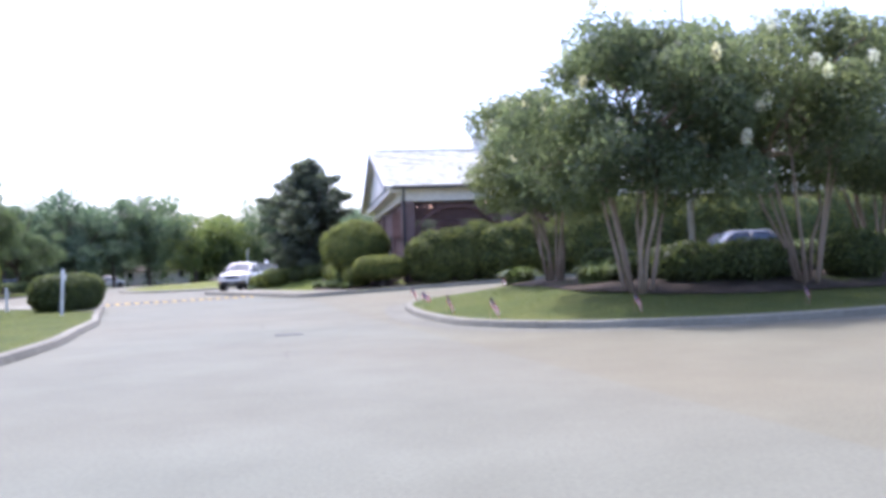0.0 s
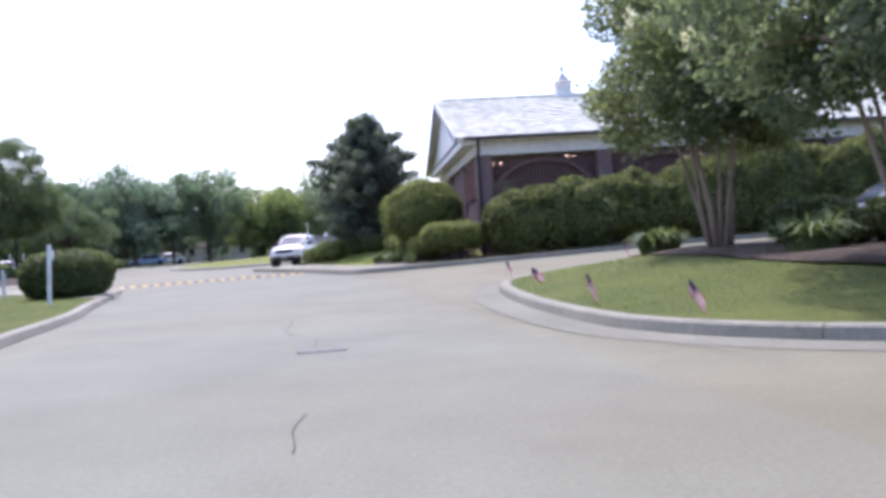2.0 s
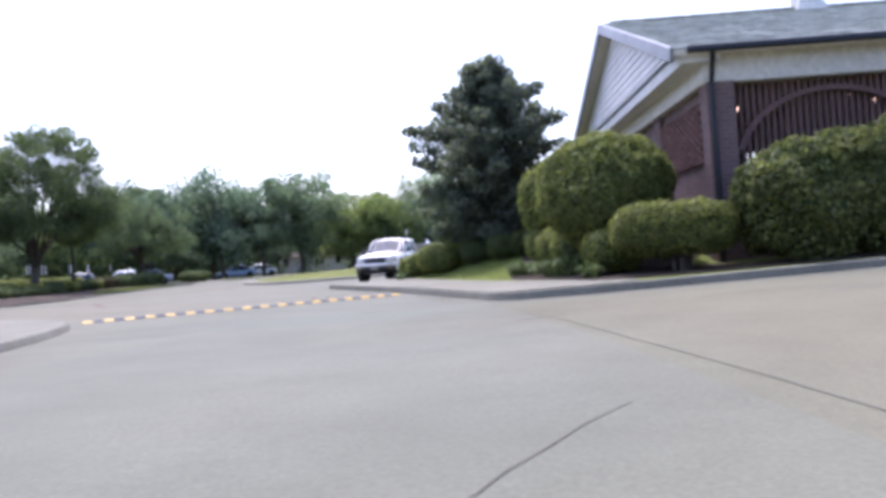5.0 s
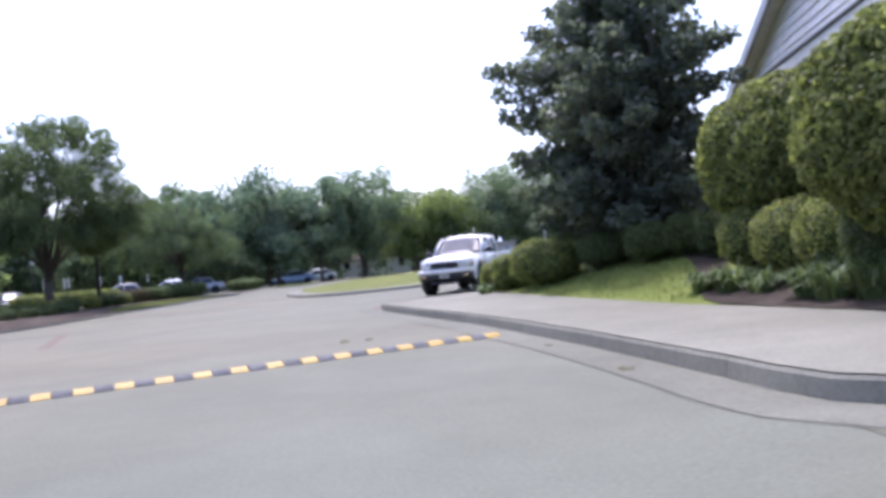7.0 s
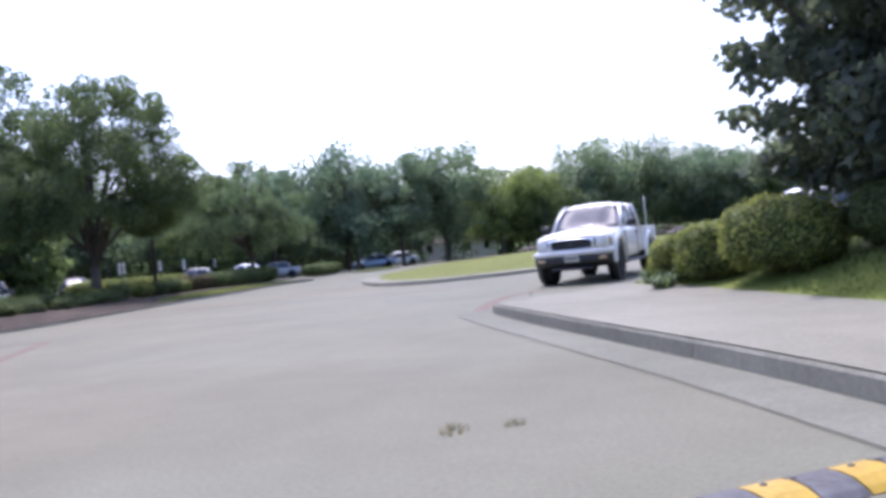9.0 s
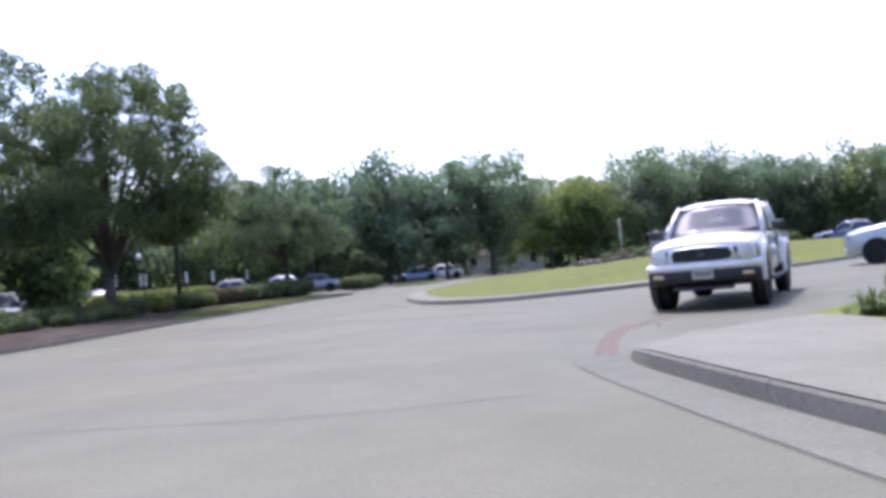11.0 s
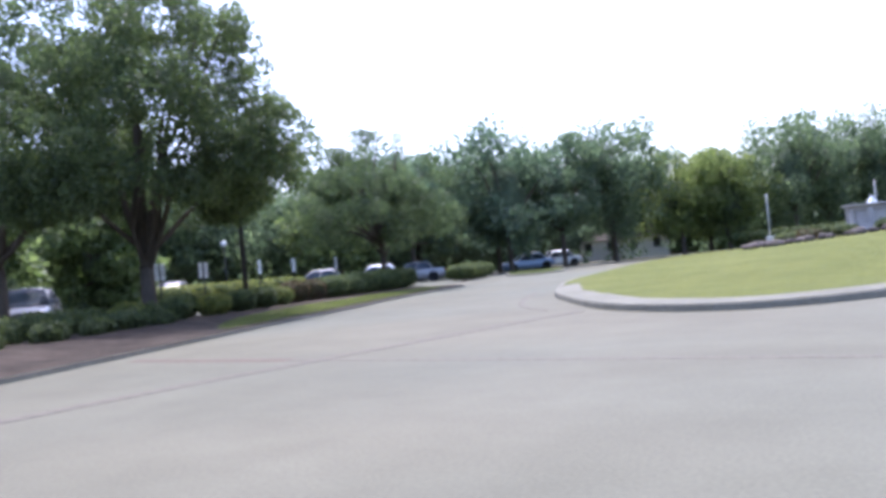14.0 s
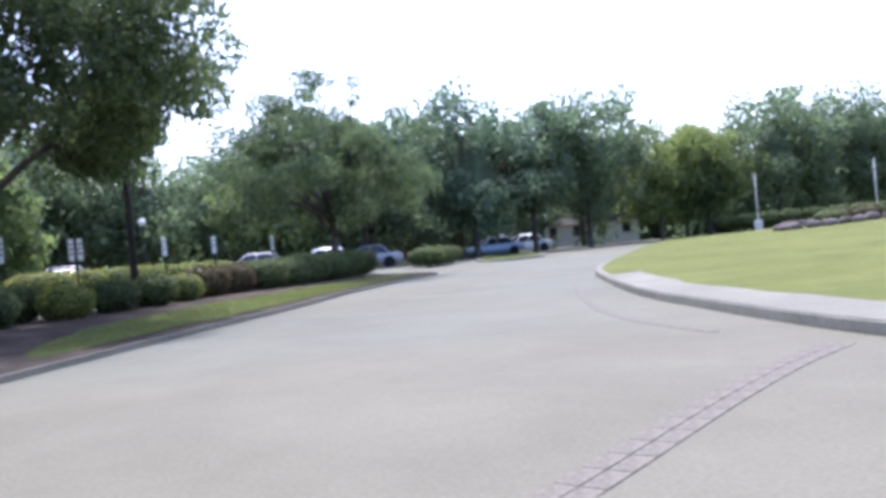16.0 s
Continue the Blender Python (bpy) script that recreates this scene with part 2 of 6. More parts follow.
M_LEAD = surface("grey_lead", (0.20, 0.21, 0.22), (0.30, 0.31, 0.32), 2.0, 20.0, 0.5, 0.2, metal=0.4)
M_EARTH_ROOF = surface("brown_shingle", (0.07, 0.06, 0.05), (0.12, 0.10, 0.085), 1.6, 14.0, 0.85, 0.5)
M_STONE = surface("cast_stone", (0.46, 0.44, 0.41), (0.58, 0.56, 0.52), 1.5, 20.0, 0.85, 0.5)
M_ROCK = surface("edging_rock", (0.09, 0.075, 0.065), (0.19, 0.165, 0.145), 1.5, 15.0, 0.9, 0.7, per_object=0.25)
M_FOAM = plain("water_foam", (0.85, 0.88, 0.9), 0.3)
M_YELLOW = surface("yellow_rubber", (0.30, 0.185, 0.012), (0.43, 0.28, 0.02), 4.0, 30.0, 0.6, 0.3)
M_RUBBER = surface("grey_rubber", (0.08, 0.08, 0.082), (0.15, 0.15, 0.15), 4.0, 30.0, 0.75, 0.4)
M_TYRE = surface("tyre_rubber", (0.016, 0.016, 0.017), (0.03, 0.03, 0.03), 5.0, 40.0, 0.8, 0.4)
M_RIM = plain("alloy", (0.55, 0.56, 0.58), 0.3, 0.9)
M_CHROME = plain("chrome", (0.75, 0.76, 0.78), 0.12, 1.0)
M_BLACKPLASTIC = plain("black_plastic", (0.02, 0.02, 0.022), 0.5)
M_GREYPLASTIC = plain("grey_plastic", (0.075, 0.077, 0.085), 0.55)
M_GLASS = glassy("car_glass", (0.10, 0.13, 0.17), 0.3, 1.65)
M_LENS = glassy("lamp_lens", (0.34, 0.36, 0.38), 0.35)
M_AMBER = plain("amber_lens", (0.58, 0.40, 0.22), 0.2, coat=0.5)
M_REDLENS = plain("red_lens", (0.5, 0.02, 0.02), 0.2, coat=0.5)
M_SEAT = surface("seat_cloth", (0.05, 0.05, 0.055), (0.09, 0.09, 0.095), 4.0, 60.0, 0.9, 0.2)
M_PLATE = plain("plate_sheet", (0.46, 0.43, 0.36), 0.4)
M_FLAGRED = plain("flag_red", (0.45, 0.04, 0.06), 0.8)
M_FLAGWHITE = plain("flag_white", (0.75, 0.73, 0.72), 0.8)
M_FLAGBLUE = plain("flag_blue", (0.03, 0.04, 0.16), 0.8)
M_STICK = plain("stick_wood", (0.35, 0.25, 0.14), 0.7)
M_BULB = plain("warm_bulb", (1.0, 0.62, 0.42), 0.4, emit=1.5)
M_GLOBE = plain("globe_acrylic", (0.85, 0.85, 0.83), 0.25)
M_POLE = plain("weathered_pole", (0.55, 0.55, 0.54), 0.4, 0.3)
M_POST = surface("white_post_paint", (0.58, 0.58, 0.55), (0.74, 0.74, 0.72), 3.0, 20.0, 0.6, 0.15)
M_SIGN = plain("white_sign_sheet", (0.86, 0.87, 0.86), 0.4)
M_GALVANISED = surface("galvanised_steel", (0.115, 0.118, 0.112), (0.145, 0.148, 0.142), 8.0, 60.0, 0.7, 0.2)
M_IRON = surface("cast_iron", (0.05, 0.048, 0.045), (0.10, 0.095, 0.09), 6.0, 40.0, 0.7, 0.4)


def car_paint(name, c, metal=0.2):
    return plain(name, c, 0.35, metal, coat=0.8)


# ---------------------------------------------------------------- building helpers
def thing(name, loc, label, category, group="", rz=0.0, kind=""):
    ob = new(name)
    ob.empty_display_size = 0.2
    ob.matrix_basis = pose(*loc, 0, 0, rz)
    return tagged(ob, label, category, group, kind)


def bm_mesh(name, bm, material, smooth=False):
    me = bpy.data.meshes.new(name)
    bm.to_mesh(me)
    bm.free()
    me.materials.append(material)
    if smooth:
        me.shade_smooth()
    return me


def part(name, bm, material, parent, label="", smooth=False, m=None):
    """Links a bmesh (or a finished mesh) as one mesh object under a thing or a part."""
    me = bm if isinstance(bm, bpy.types.Mesh) else bm_mesh(name, bm, material, smooth)
    ob = new(name, me)
    ob.parent = parent
    if m is not None:
        ob.matrix_basis = m
    if label:
        ob["label"] = label
    return ob


def raw_mesh(name, verts, faces, material, smooth=False):
    """A mesh from an array of points and an array of faces that all have the same number of corners."""
    verts = np.asarray(verts, np.float32)
    faces = np.asarray(faces, np.int32)
    k = faces.shape[1]
    me = bpy.data.meshes.new(name)
    me.vertices.add(len(verts))
    me.vertices.foreach_set("co", verts.ravel())
    me.loops.add(faces.size)
    me.loops.foreach_set("vertex_index", faces.ravel())
    me.polygons.add(len(faces))
    me.polygons.foreach_set("loop_start", np.arange(0, faces.size, k, dtype=np.int32))
    me.polygons.foreach_set("loop_total", np.full(len(faces), k, np.int32))
    me.update(calc_edges=True)
    me.materials.append(material)
    if smooth:
        me.shade_smooth()
    return me


def add_box(bm, size, at=(0, 0, 0), rot=None, bevel=0.0, seg=1):
    """Adds a box, its edges rounded by bevel, to a bmesh."""
    got = bmesh.ops.create_cube(bm, size=1.0)
    vs = got["verts"]
    bmesh.ops.scale(bm, vec=size, verts=vs)
    if bevel:
        es = list({e for v in vs for e in v.link_edges})
        out = bmesh.ops.bevel(bm, geom=es, offset=bevel, segments=seg, affect="EDGES", profile=0.6)
        vs = list({v for f in out["faces"] for v in f.verts} | {v for v in vs if v.is_valid})
    if rot is not None:
        bmesh.ops.rotate(bm, cent=(0, 0, 0), matrix=rot, verts=vs)
    bmesh.ops.translate(bm, vec=at, verts=vs)
    return vs


def box(size, at=(0, 0, 0), rot=None, bevel=0.0, seg=1):
    bm = bmesh.new()
    add_box(bm, size, at, rot, bevel, seg)
    return bm


def add_tube(bm, pts, radii, sides=8, cap=True):
    """Adds a tapered tube along points."""
    pts = [Vector(p) for p in pts]
    rings = []
    side = None
    for i, p in enumerate(pts):
        d = (pts[min(i + 1, len(pts) - 1)] - pts[max(i - 1, 0)]).normalized()
        if side is None:
            side = d.orthogonal().normalized()
        side = (side - d * side.dot(d)).normalized()
        other = d.cross(side)
        rings.append([bm.verts.new(p + (side * math.cos(a) + other * math.sin(a)) * radii[i])
                      for a in (2 * math.pi * k / sides for k in range(sides))])
    for a, b in zip(rings, rings[1:]):
        for k in range(sides):
            bm.faces.new((a[k], a[(k + 1) % sides], b[(k + 1) % sides], b[k]))
    if cap:
        bm.faces.new(rings[-1])
        bm.faces.new(rings[0][::-1])


def add_lathe(bm, prof, sides=20, axis="Z", at=(0, 0, 0)):
    """Adds a turned form; prof is a row of (radius, height)."""
    rings = []
    for r, h in prof:
        ring = []
        for k in range(sides):
            a = 2 * math.pi * k / sides
            p = (r * math.cos(a), r * math.sin(a), h) if axis == "Z" else (r * math.cos(a), h, r * math.sin(a))
            ring.append(bm.verts.new(Vector(p) + Vector(at)))
        rings.append(ring)
    for a, b in zip(rings, rings[1:]):
        for k in range(sides):
            f = (a[k], a[(k + 1) % sides], b[(k + 1) % sides], b[k])
            bm.faces.new(f if axis == "Z" else f[::-1])
    bm.faces.new(rings[0][::-1] if axis == "Z" else rings[0])
    bm.faces.new(rings[-1] if axis == "Z" else rings[-1][::-1])


def smooth_line(pts, step=0.5, closed=False):
    """A curve through the points (Catmull-Rom), as points about a step apart."""
    P = [np.array(p, float) for p in pts]
    n = len(P)
    out = []
    for i in range(n if closed else n - 1):
        a, b, c, d = (P[(i + k) % n] if closed else P[min(max(i + k, 0), n - 1)] for k in (-1, 0, 1, 2))
        m = max(2, int(np.linalg.norm(c - b) / step))
        for s in range(m):
            t = s / m
            out.append(0.5 * ((2 * b) + (c - a) * t + (2 * a - 5 * b + 4 * c - d) * t * t + (3 * b - a - 3 * c + d) * t ** 3))
    if not closed:
        out.append(P[-1])
    return np.array(out)


def offset_line(line, d, closed=False):
    """The line moved d metres to its left."""
    n = len(line)
    out = []
    for i in range(n):
        a = line[(i - 1) % n] if closed else line[max(i - 1, 0)]
        b = line[(i + 1) % n] if closed else line[min(i + 1, n - 1)]
        t = (b - a) / (np.linalg.norm(b - a) + 1e-9)
        out.append(line[i] + d * np.array((-t[1], t[0])))
    return np.array(out)


def step01(a, b, x):
    t = np.clip((x - a) / (b - a), 0, 1)
    return t * t * (3 - 2 * t)


def hz(x, y):
    """The height of the road: level, climbing gently along the side road."""
    return float(np.clip(0.03 * (x + 7), 0, 0.32) * step01(20, 27, y))


def leaves(name, pts, nrm, size, material, rng, spread=0.9, width=0.55):
    """Many folded leaves, one at each point, facing roughly along nrm."""
    n = len(pts)
    d = nrm + rng.normal(0, spread, (n, 3))
    d /= np.linalg.norm(d, axis=1, keepdims=True) + 1e-9
    t = rng.normal(0, 1, (n, 3))
    t -= d * (t * d).sum(1, keepdims=True)
    t /= np.linalg.norm(t, axis=1, keepdims=True) + 1e-9
    s = np.cross(d, t)
    L = (size * rng.uniform(0.65, 1.3, n))[:, None]
    a = pts - t * L * 0.5
    b = pts + s * L * width * 0.5 + d * L * 0.08
    c = pts + t * L * 0.5
    e = pts - s * L * width * 0.5 + d * L * 0.08
    v = np.stack((a, b, c, e), 1).reshape(-1, 3)
    return raw_mesh(name, v, np.arange(4 * n).reshape(n, 4), material)

# ---------------------------------------------------------------- ground, road, kerbs, beds
def sheet(name, x0, x1, y0, y1, step, z, material, label, category):
    xs = np.arange(x0, x1 + step, step)
    ys = np.arange(y0, y1 + step, step)
    v = [(x, y, z + hz(x, y)) for y in ys for x in xs]
    w = len(xs)
    f = [(j * w + i, j * w + i + 1, (j + 1) * w + i + 1, (j + 1) * w + i) for j in range(len(ys) - 1) for i in range(w - 1)]
    ob = new(name, raw_mesh(name, v, f, material, True))
    return tagged(ob, label, category, kind="structure")


ground_bm = bmesh.new()
rings = []
for r in (1.0, 130.0, 300.0, 800.0, 2500.0):
    rings.append([ground_bm.verts.new((-25 + r * math.cos(a), 55 + r * math.sin(a), -0.35)) for a in (2 * math.pi * k / 48 for k in range(48))])
for a, b in zip(rings, rings[1:]):
    for k in range(48):
        ground_bm.faces.new((a[k], b[k], b[(k + 1) % 48], a[(k + 1) % 48]))
ground_bm.faces.new(rings[0])
ground = new("ground", bm_mesh("ground", ground_bm, M_EARTH))
tagged(ground, "grassy ground reaching away beyond the car park", "ground", kind="structure")

road = sheet("road", -78, 40, -40, 126, 1.0, 0.0, M_CONC, "pale worn concrete drive and car park surface", "road")


def ribbon(line, width, z, name, material, parent, label=""):
    """A flat strip along a line, a little above the road."""
    a, b = offset_line(line, width / 2), offset_line(line, -width / 2)
    v = [(p[0], p[1], z + hz(p[0], p[1])) for p in a] + [(p[0], p[1], z + hz(p[0], p[1])) for p in b]
    n = len(line)
    f = [(i + n, i + n + 1, i + 1, i) for i in range(n - 1)]
    return part(name, raw_mesh(name, v, f, material), material, parent, label)


def kerb(name, pts, closed, inside_left, label, cap=None, sloped=False, high=1.0, rolled=False, seam=True):
    """A kerb of cast lengths with a gutter pan at its foot. The line is the kerb's road face."""
    line = smooth_line(pts, 0.5, closed)
    if closed:
        line = np.vstack((line, line[:1]))
    sgn = 1.0 if inside_left else -1.0
    top = tagged(new(name), label, "kerb", kind="structure")
    prof = [(-0.014, -0.05), (-0.010, 0.015), (0.004, 0.084), (0.020, 0.099), (0.15, 0.10), (0.15, -0.05)]
    if sloped:
        prof = [(-0.02, -0.05), (-0.012, 0.012), (0.022, 0.084), (0.042, 0.098), (0.16, 0.10), (0.16, -0.05)]
    if rolled:
        prof = [(-0.02, -0.05), (-0.012, 0.012), (0.06, 0.046), (0.11, 0.064), (0.19, 0.07), (0.19, -0.05)]
    prof = [(d, h * high if h > 0.05 else h) for d, h in prof]
    lines = [offset_line(line, sgn * d) for d, _ in prof]
    per = 6
    for s in range(0, len(line) - 1, per):
        idx = list(range(s, min(s + per, len(line) - 1) + 1))
        if len(idx) < 2:
            continue
        v, f = [], []
        k = len(prof)
        m = 2 * (k - 1)
        ends = []
        for n, i in enumerate(idx):
            sec = []
            for q, (d, h) in enumerate(prof):
                p = lines[q][i].copy()
                if n == len(idx) - 1:
                    p += (lines[q][i - 1] - p) * 0.012
                hh = min(h, cap(p[0], p[1])) if cap and h > 0.03 else h
                sec.append((p[0], p[1], hh + hz(p[0], p[1])))
            for q in range(k - 1):
                v += [sec[q], sec[q + 1]]
                if n:
                    a, b = (n - 1) * m + 2 * q, n * m + 2 * q
                    f.append((a, a + 1, b + 1, b) if not inside_left else (a, b, b + 1, a + 1))
            ends.append(sec)
        for sec in (ends[0], ends[-1]):
            e = len(v)
            v += sec
            f += [(e, e + 1, e + 2, e + 3), (e, e + 3, e + 4, e + 5)]
        part("kerb_stone", raw_mesh("kerb_stone", v, f, M_KERB), M_KERB, top)
    if seam:
        ribbon(offset_line(line, -sgn * 0.22), 0.42, 0.004, "gutter", M_GUTTER, top, "paler concrete gutter pan")
        ribbon(offset_line(line, -sgn * 0.45), 0.007, 0.005, "gutter_joint", M_JOINT, top, "dark joint between gutter and road")
    return line


def bed(name, outline, centre, rise, material, label, category="lawn", inset=0.14, rings_at=(0, 0.03, 0.08, 0.16, 0.3, 0.5, 0.7, 0.88, 1.0), power=0.6):
    """Raised ground inside a kerb, swelling by rise towards its centre."""
    n = len(outline)
    c = np.array(centre)
    v, f = [], []
    for r in rings_at:
        for p in outline:
            d = c - p
            L = np.linalg.norm(d) + 1e-9
            q = p + d / L * inset + (d - d / L * inset) * r
            lump = 0.02 * noise.noise((q[0] * 0.7, q[1] * 0.7, 3.1)) if r > 0.02 else 0.0
            v.append((q[0], q[1], 0.09 + hz(q[0], q[1]) + rise * (1 - (1 - min(1, r * 1.0)) ** 2) ** power + lump))
    for k in range(len(rings_at) - 1):
        for i in range(n):
            j = (i + 1) % n
            f.append((k * n + i, k * n + j, (k + 1) * n + j, (k + 1) * n + i))
    ob = new(name, raw_mesh(name, v, f, material, True))
    tagged(ob, label, category, kind="structure")
    return ob


def patch(name, pts, z, material, label, category, step=0.6, curve=True, parent=None, fine=1.2):
    """A flat area with an uneven edge, on the ground or on a bed."""
    line = smooth_line(pts, step, True) if curve else np.array(pts, float)
    bm = bmesh.new()
    vs = [bm.verts.new((p[0], p[1], z(p[0], p[1]))) for p in line]
    bm.faces.new(vs)
    bmesh.ops.triangulate(bm, faces=bm.faces[:])
    for _ in range(2 if fine > 1 else 4):
        es = [e for e in bm.edges if e.calc_length() > fine]
        if es:
            bmesh.ops.subdivide_edges(bm, edges=es, cuts=1)
            bmesh.ops.triangulate(bm, faces=bm.faces[:])
    for v in bm.verts:
        v.co.z = z(v.co.x, v.co.y)
    bm.normal_update()
    for f in bm.faces:
        if f.normal.z < 0:
            f.normal_flip()
    if parent is not None:
        return part(name, bm, material, parent, label)
    ob = new(name, bm_mesh(name, bm, material, True))
    return tagged(ob, label, category, kind="structure")


# lawn beside the drive, where the camera sets off
LAWN_A = [(-4.0, -30), (-4.1, -12), (-4.2, 0), (-4.5, 7), (-5.1, 12), (-5.85, 15.2), (-6.75, 17.6), (-7.7, 20.2), (-8.75, 22.4),
          (-9.7, 24.5), (-10.6, 26.4), (-11.6, 28.6), (-12.9, 30.5), (-15, 31.8), (-19, 32.8), (-26, 33.5), (-36, 34)]
line_a = kerb("kerb_1", LAWN_A, False, True, "low pale sloped concrete kerb along the lawn", None, True, seam=False)
outline_a = np.vstack((line_a, [(-60, 34), (-60, -30)]))
bed("lawn_1", outline_a, (-20, 12), 0.0, M_GRASS, "mown green lawn beside the drive", rings_at=(0, 0.1, 0.3, 0.6, 1.0))
corner = [tuple(p) for p in offset_line(line_a, 0.11) if p[1] > 24.4 and p[0] > -25]
patch("pavement_1", corner + [(-25, 31), (-19, 30.3), (-14.5, 28.6), (-11.9, 26.5), (-10.6, 24.9)], lambda x, y: 0.1025, M_WALK, "concrete path rounding the lawn's corner", "path", curve=False)

# planted island with the crape myrtles
ISLAND_D = [(-1.75, 21.3), (-1.45, 19.3), (-1.05, 17.6), (-0.55, 16.2), (0.15, 15.35), (1.2, 14.75), (2.6, 14.65), (3.9, 14.9), (5.6, 15.6),
            (9, 17.4), (14, 20), (20, 23), (21, 25.5), (14, 25), (6, 24.6), (2, 24.6), (0.2, 24.4), (-0.9, 23.6), (-1.6, 22.4)]
line_d = kerb("kerb_2", ISLAND_D, True, True, "curved concrete kerb round the planted island")


def rise_d(x, y):
    return 0.095 + hz(x, y) + 0.36 * float(step01(0, 3.2, dist_to(line_d, x, y)))


def dist_to(line, x, y):
    return float(np.min(np.hypot(line[:, 0] - x, line[:, 1] - y)))


def grid_bed(name, line, height, material, label, x0, x1, y0, y1, step=0.4, category="lawn"):
    """Raised ground inside a closed kerb line, its height given by a function, trimmed to the kerb."""
    n = len(line)
    bm = bmesh.new()
    inner = [np.array(p) for p in line]
    vs = [bm.verts.new((p[0], p[1], height(p[0], p[1]))) for p in inner]
    bm.faces.new(vs)
    for axis, lo, hi in ((0, x0, x1), (1, y0, y1)):
        for k in np.arange(lo, hi, step):
            co = (k, 0, 0) if axis == 0 else (0, k, 0)
            no = (1, 0, 0) if axis == 0 else (0, 1, 0)
            bmesh.ops.bisect_plane(bm, geom=bm.verts[:] + bm.edges[:] + bm.faces[:], plane_co=co, plane_no=no)
    for v in bm.verts:
        v.co.z = height(v.co.x, v.co.y)
    bm.normal_update()
    for f in bm.faces:
        if f.normal.z < 0:
            f.normal_flip()
    bmesh.ops.triangulate(bm, faces=bm.faces[:])
    ob = new(name, bm_mesh(name, bm, material, True))
    return tagged(ob, label, category, kind="structure")


inner_d = offset_line(line_d[:-1], 0.14, True)
grid_bed("lawn_2", inner_d, rise_d, M_GRASS, "mown lawn mounded inside the kerbed island", -2, 21, 14.5, 26, 0.8)
patch("mulch_1", [(0.3, 22.9), (0.4, 21.6), (0.95, 19.6), (1.15, 18.0), (1.75, 16.75), (3.3, 16.4), (5.5, 17.2), (9, 19), (15, 21.8), (19, 23.6),
                  (14, 24.3), (6, 23.9), (2, 23.8)], lambda x, y: rise_d(x, y) + 0.02, M_MULCH, "dark bark mulch under the crape myrtles", "mulch")

# block with the walk, the shrubs and the building
BLOCK_E = [(30, 38.5), (18, 35.8), (10, 34), (3.7, 32.6), (0.5, 31.8), (-1.9, 31.2), (-4.2, 30.75), (-5.5, 30.68), (-6.15, 30.95), (-6.6, 31.8), (-7.1, 32.75), (-7.95, 34.2),
           (-9.4, 36.5), (-10.6, 38.2), (-11.9, 40.0), (-12.85, 41.4), (-13.1, 41.9), (-13.15, 42.2)]
line_e2 = smooth_line([(-13.15, 42.2), (-12.7, 43.3), (-12.2, 44.4), (-11.7, 45.8), (-10.8, 48), (-9.0, 52), (-6.5, 57), (-2, 63), (6, 69), (18, 73), (30, 75)], 0.6)


def edge_e(x, y):
    """How far the block's ground has risen to kerb height: it slopes down to the flush edge behind the walk."""
    return float(step01(-0.45, 0.9, dist_to(line_e2, x, y))) if y > 40 else 1.0


line_e1 = kerb("kerb_3", BLOCK_E, False, False, "concrete kerb along the walk and shrub beds", lambda x, y: 0.125 * edge_e(x, y), high=1.25)
line_e = np.vstack((line_e1, line_e2[1:]))


def rise_e(x, y):
    d = dist_to(line_e, x, y)
    bank = 0.26 * float(step01(2.0, 4.0, d) * step01(5.4, 7.0, -x))
    return 0.12 * edge_e(x, y) + hz(x, y) + 0.28 * float(step01(1.5, 5.0, d)) + bank


ring_e = np.vstack((offset_line(line_e, -0.14), [(40, 75), (40, 38.5)]))
grid_bed("lawn_3", ring_e, rise_e, M_BRIGHTGRASS, "bright green lawn between the walk and the shrubs", -14, 30, 31, 76, 0.7)
walk_edge = [tuple(p) for p in offset_line(line_e, -0.024) if -13.4 < p[0] < -4.0 and p[1] < 44.3]
patch("pavement_2", walk_edge + [(-11.8, 44.0), (-11.1, 42.8), (-10.4, 41.6), (-9.05, 39.4), (-7.6, 37.1), (-6.3, 34.95), (-5.3, 33.2), (-4.6, 31.9), (-4.15, 31.2)],
      lambda x, y: rise_e(x, y) + 0.014 + 0.03 * (1 - edge_e(x, y)), M_WALK, "broad pale concrete walk along the kerb", "path", curve=False, fine=0.6)
patch("mulch_2", [(-4.45, 31.6), (-5.34, 33.28), (-6.33, 35.05), (-6.75, 36.2), (-6.9, 39), (-7.6, 43), (-6, 46), (-4.6, 46), (-3.6, 40), (-3.0, 35.5), (-2.6, 33.2), (6, 34.8), (18, 37.6), (30, 40.5),
                  (30, 39.2), (18, 36.5), (10, 34.6), (3.7, 33.2), (-1.9, 31.7)], lambda x, y: rise_e(x, y) + 0.025, M_MULCH, "bark mulch bed in front of the brick pavilion", "mulch", step=0.5)

# planting strip beside the car park
BED_B = [(-26.5, 38.5), (-25.3, 40.5), (-25.4, 43.0), (-26.2, 46.0), (-27.2, 48.6), (-28.4, 51.6), (-29.7, 54.8), (-31.2, 58.9), (-32.6, 62.2), (-34.0, 66.2), (-34.9, 69.2), (-35.6, 71.2), (-37.0, 72.6),
         (-39.5, 72.8), (-40.6, 71.0), (-39.6, 66), (-38.6, 61.5), (-37.4, 57), (-35.2, 51), (-32.5, 45), (-29.8, 40), (-28.2, 38.2)]
line_b = kerb("kerb_4", BED_B, True, False, "low rolled concrete kerb round the planting strip", rolled=True)
line_b = line_b[:-1]


def rise_b(x, y):
    return 0.064 + 0.16 * float(step01(0.3, 2.5, dist_to(line_b, x, y)))


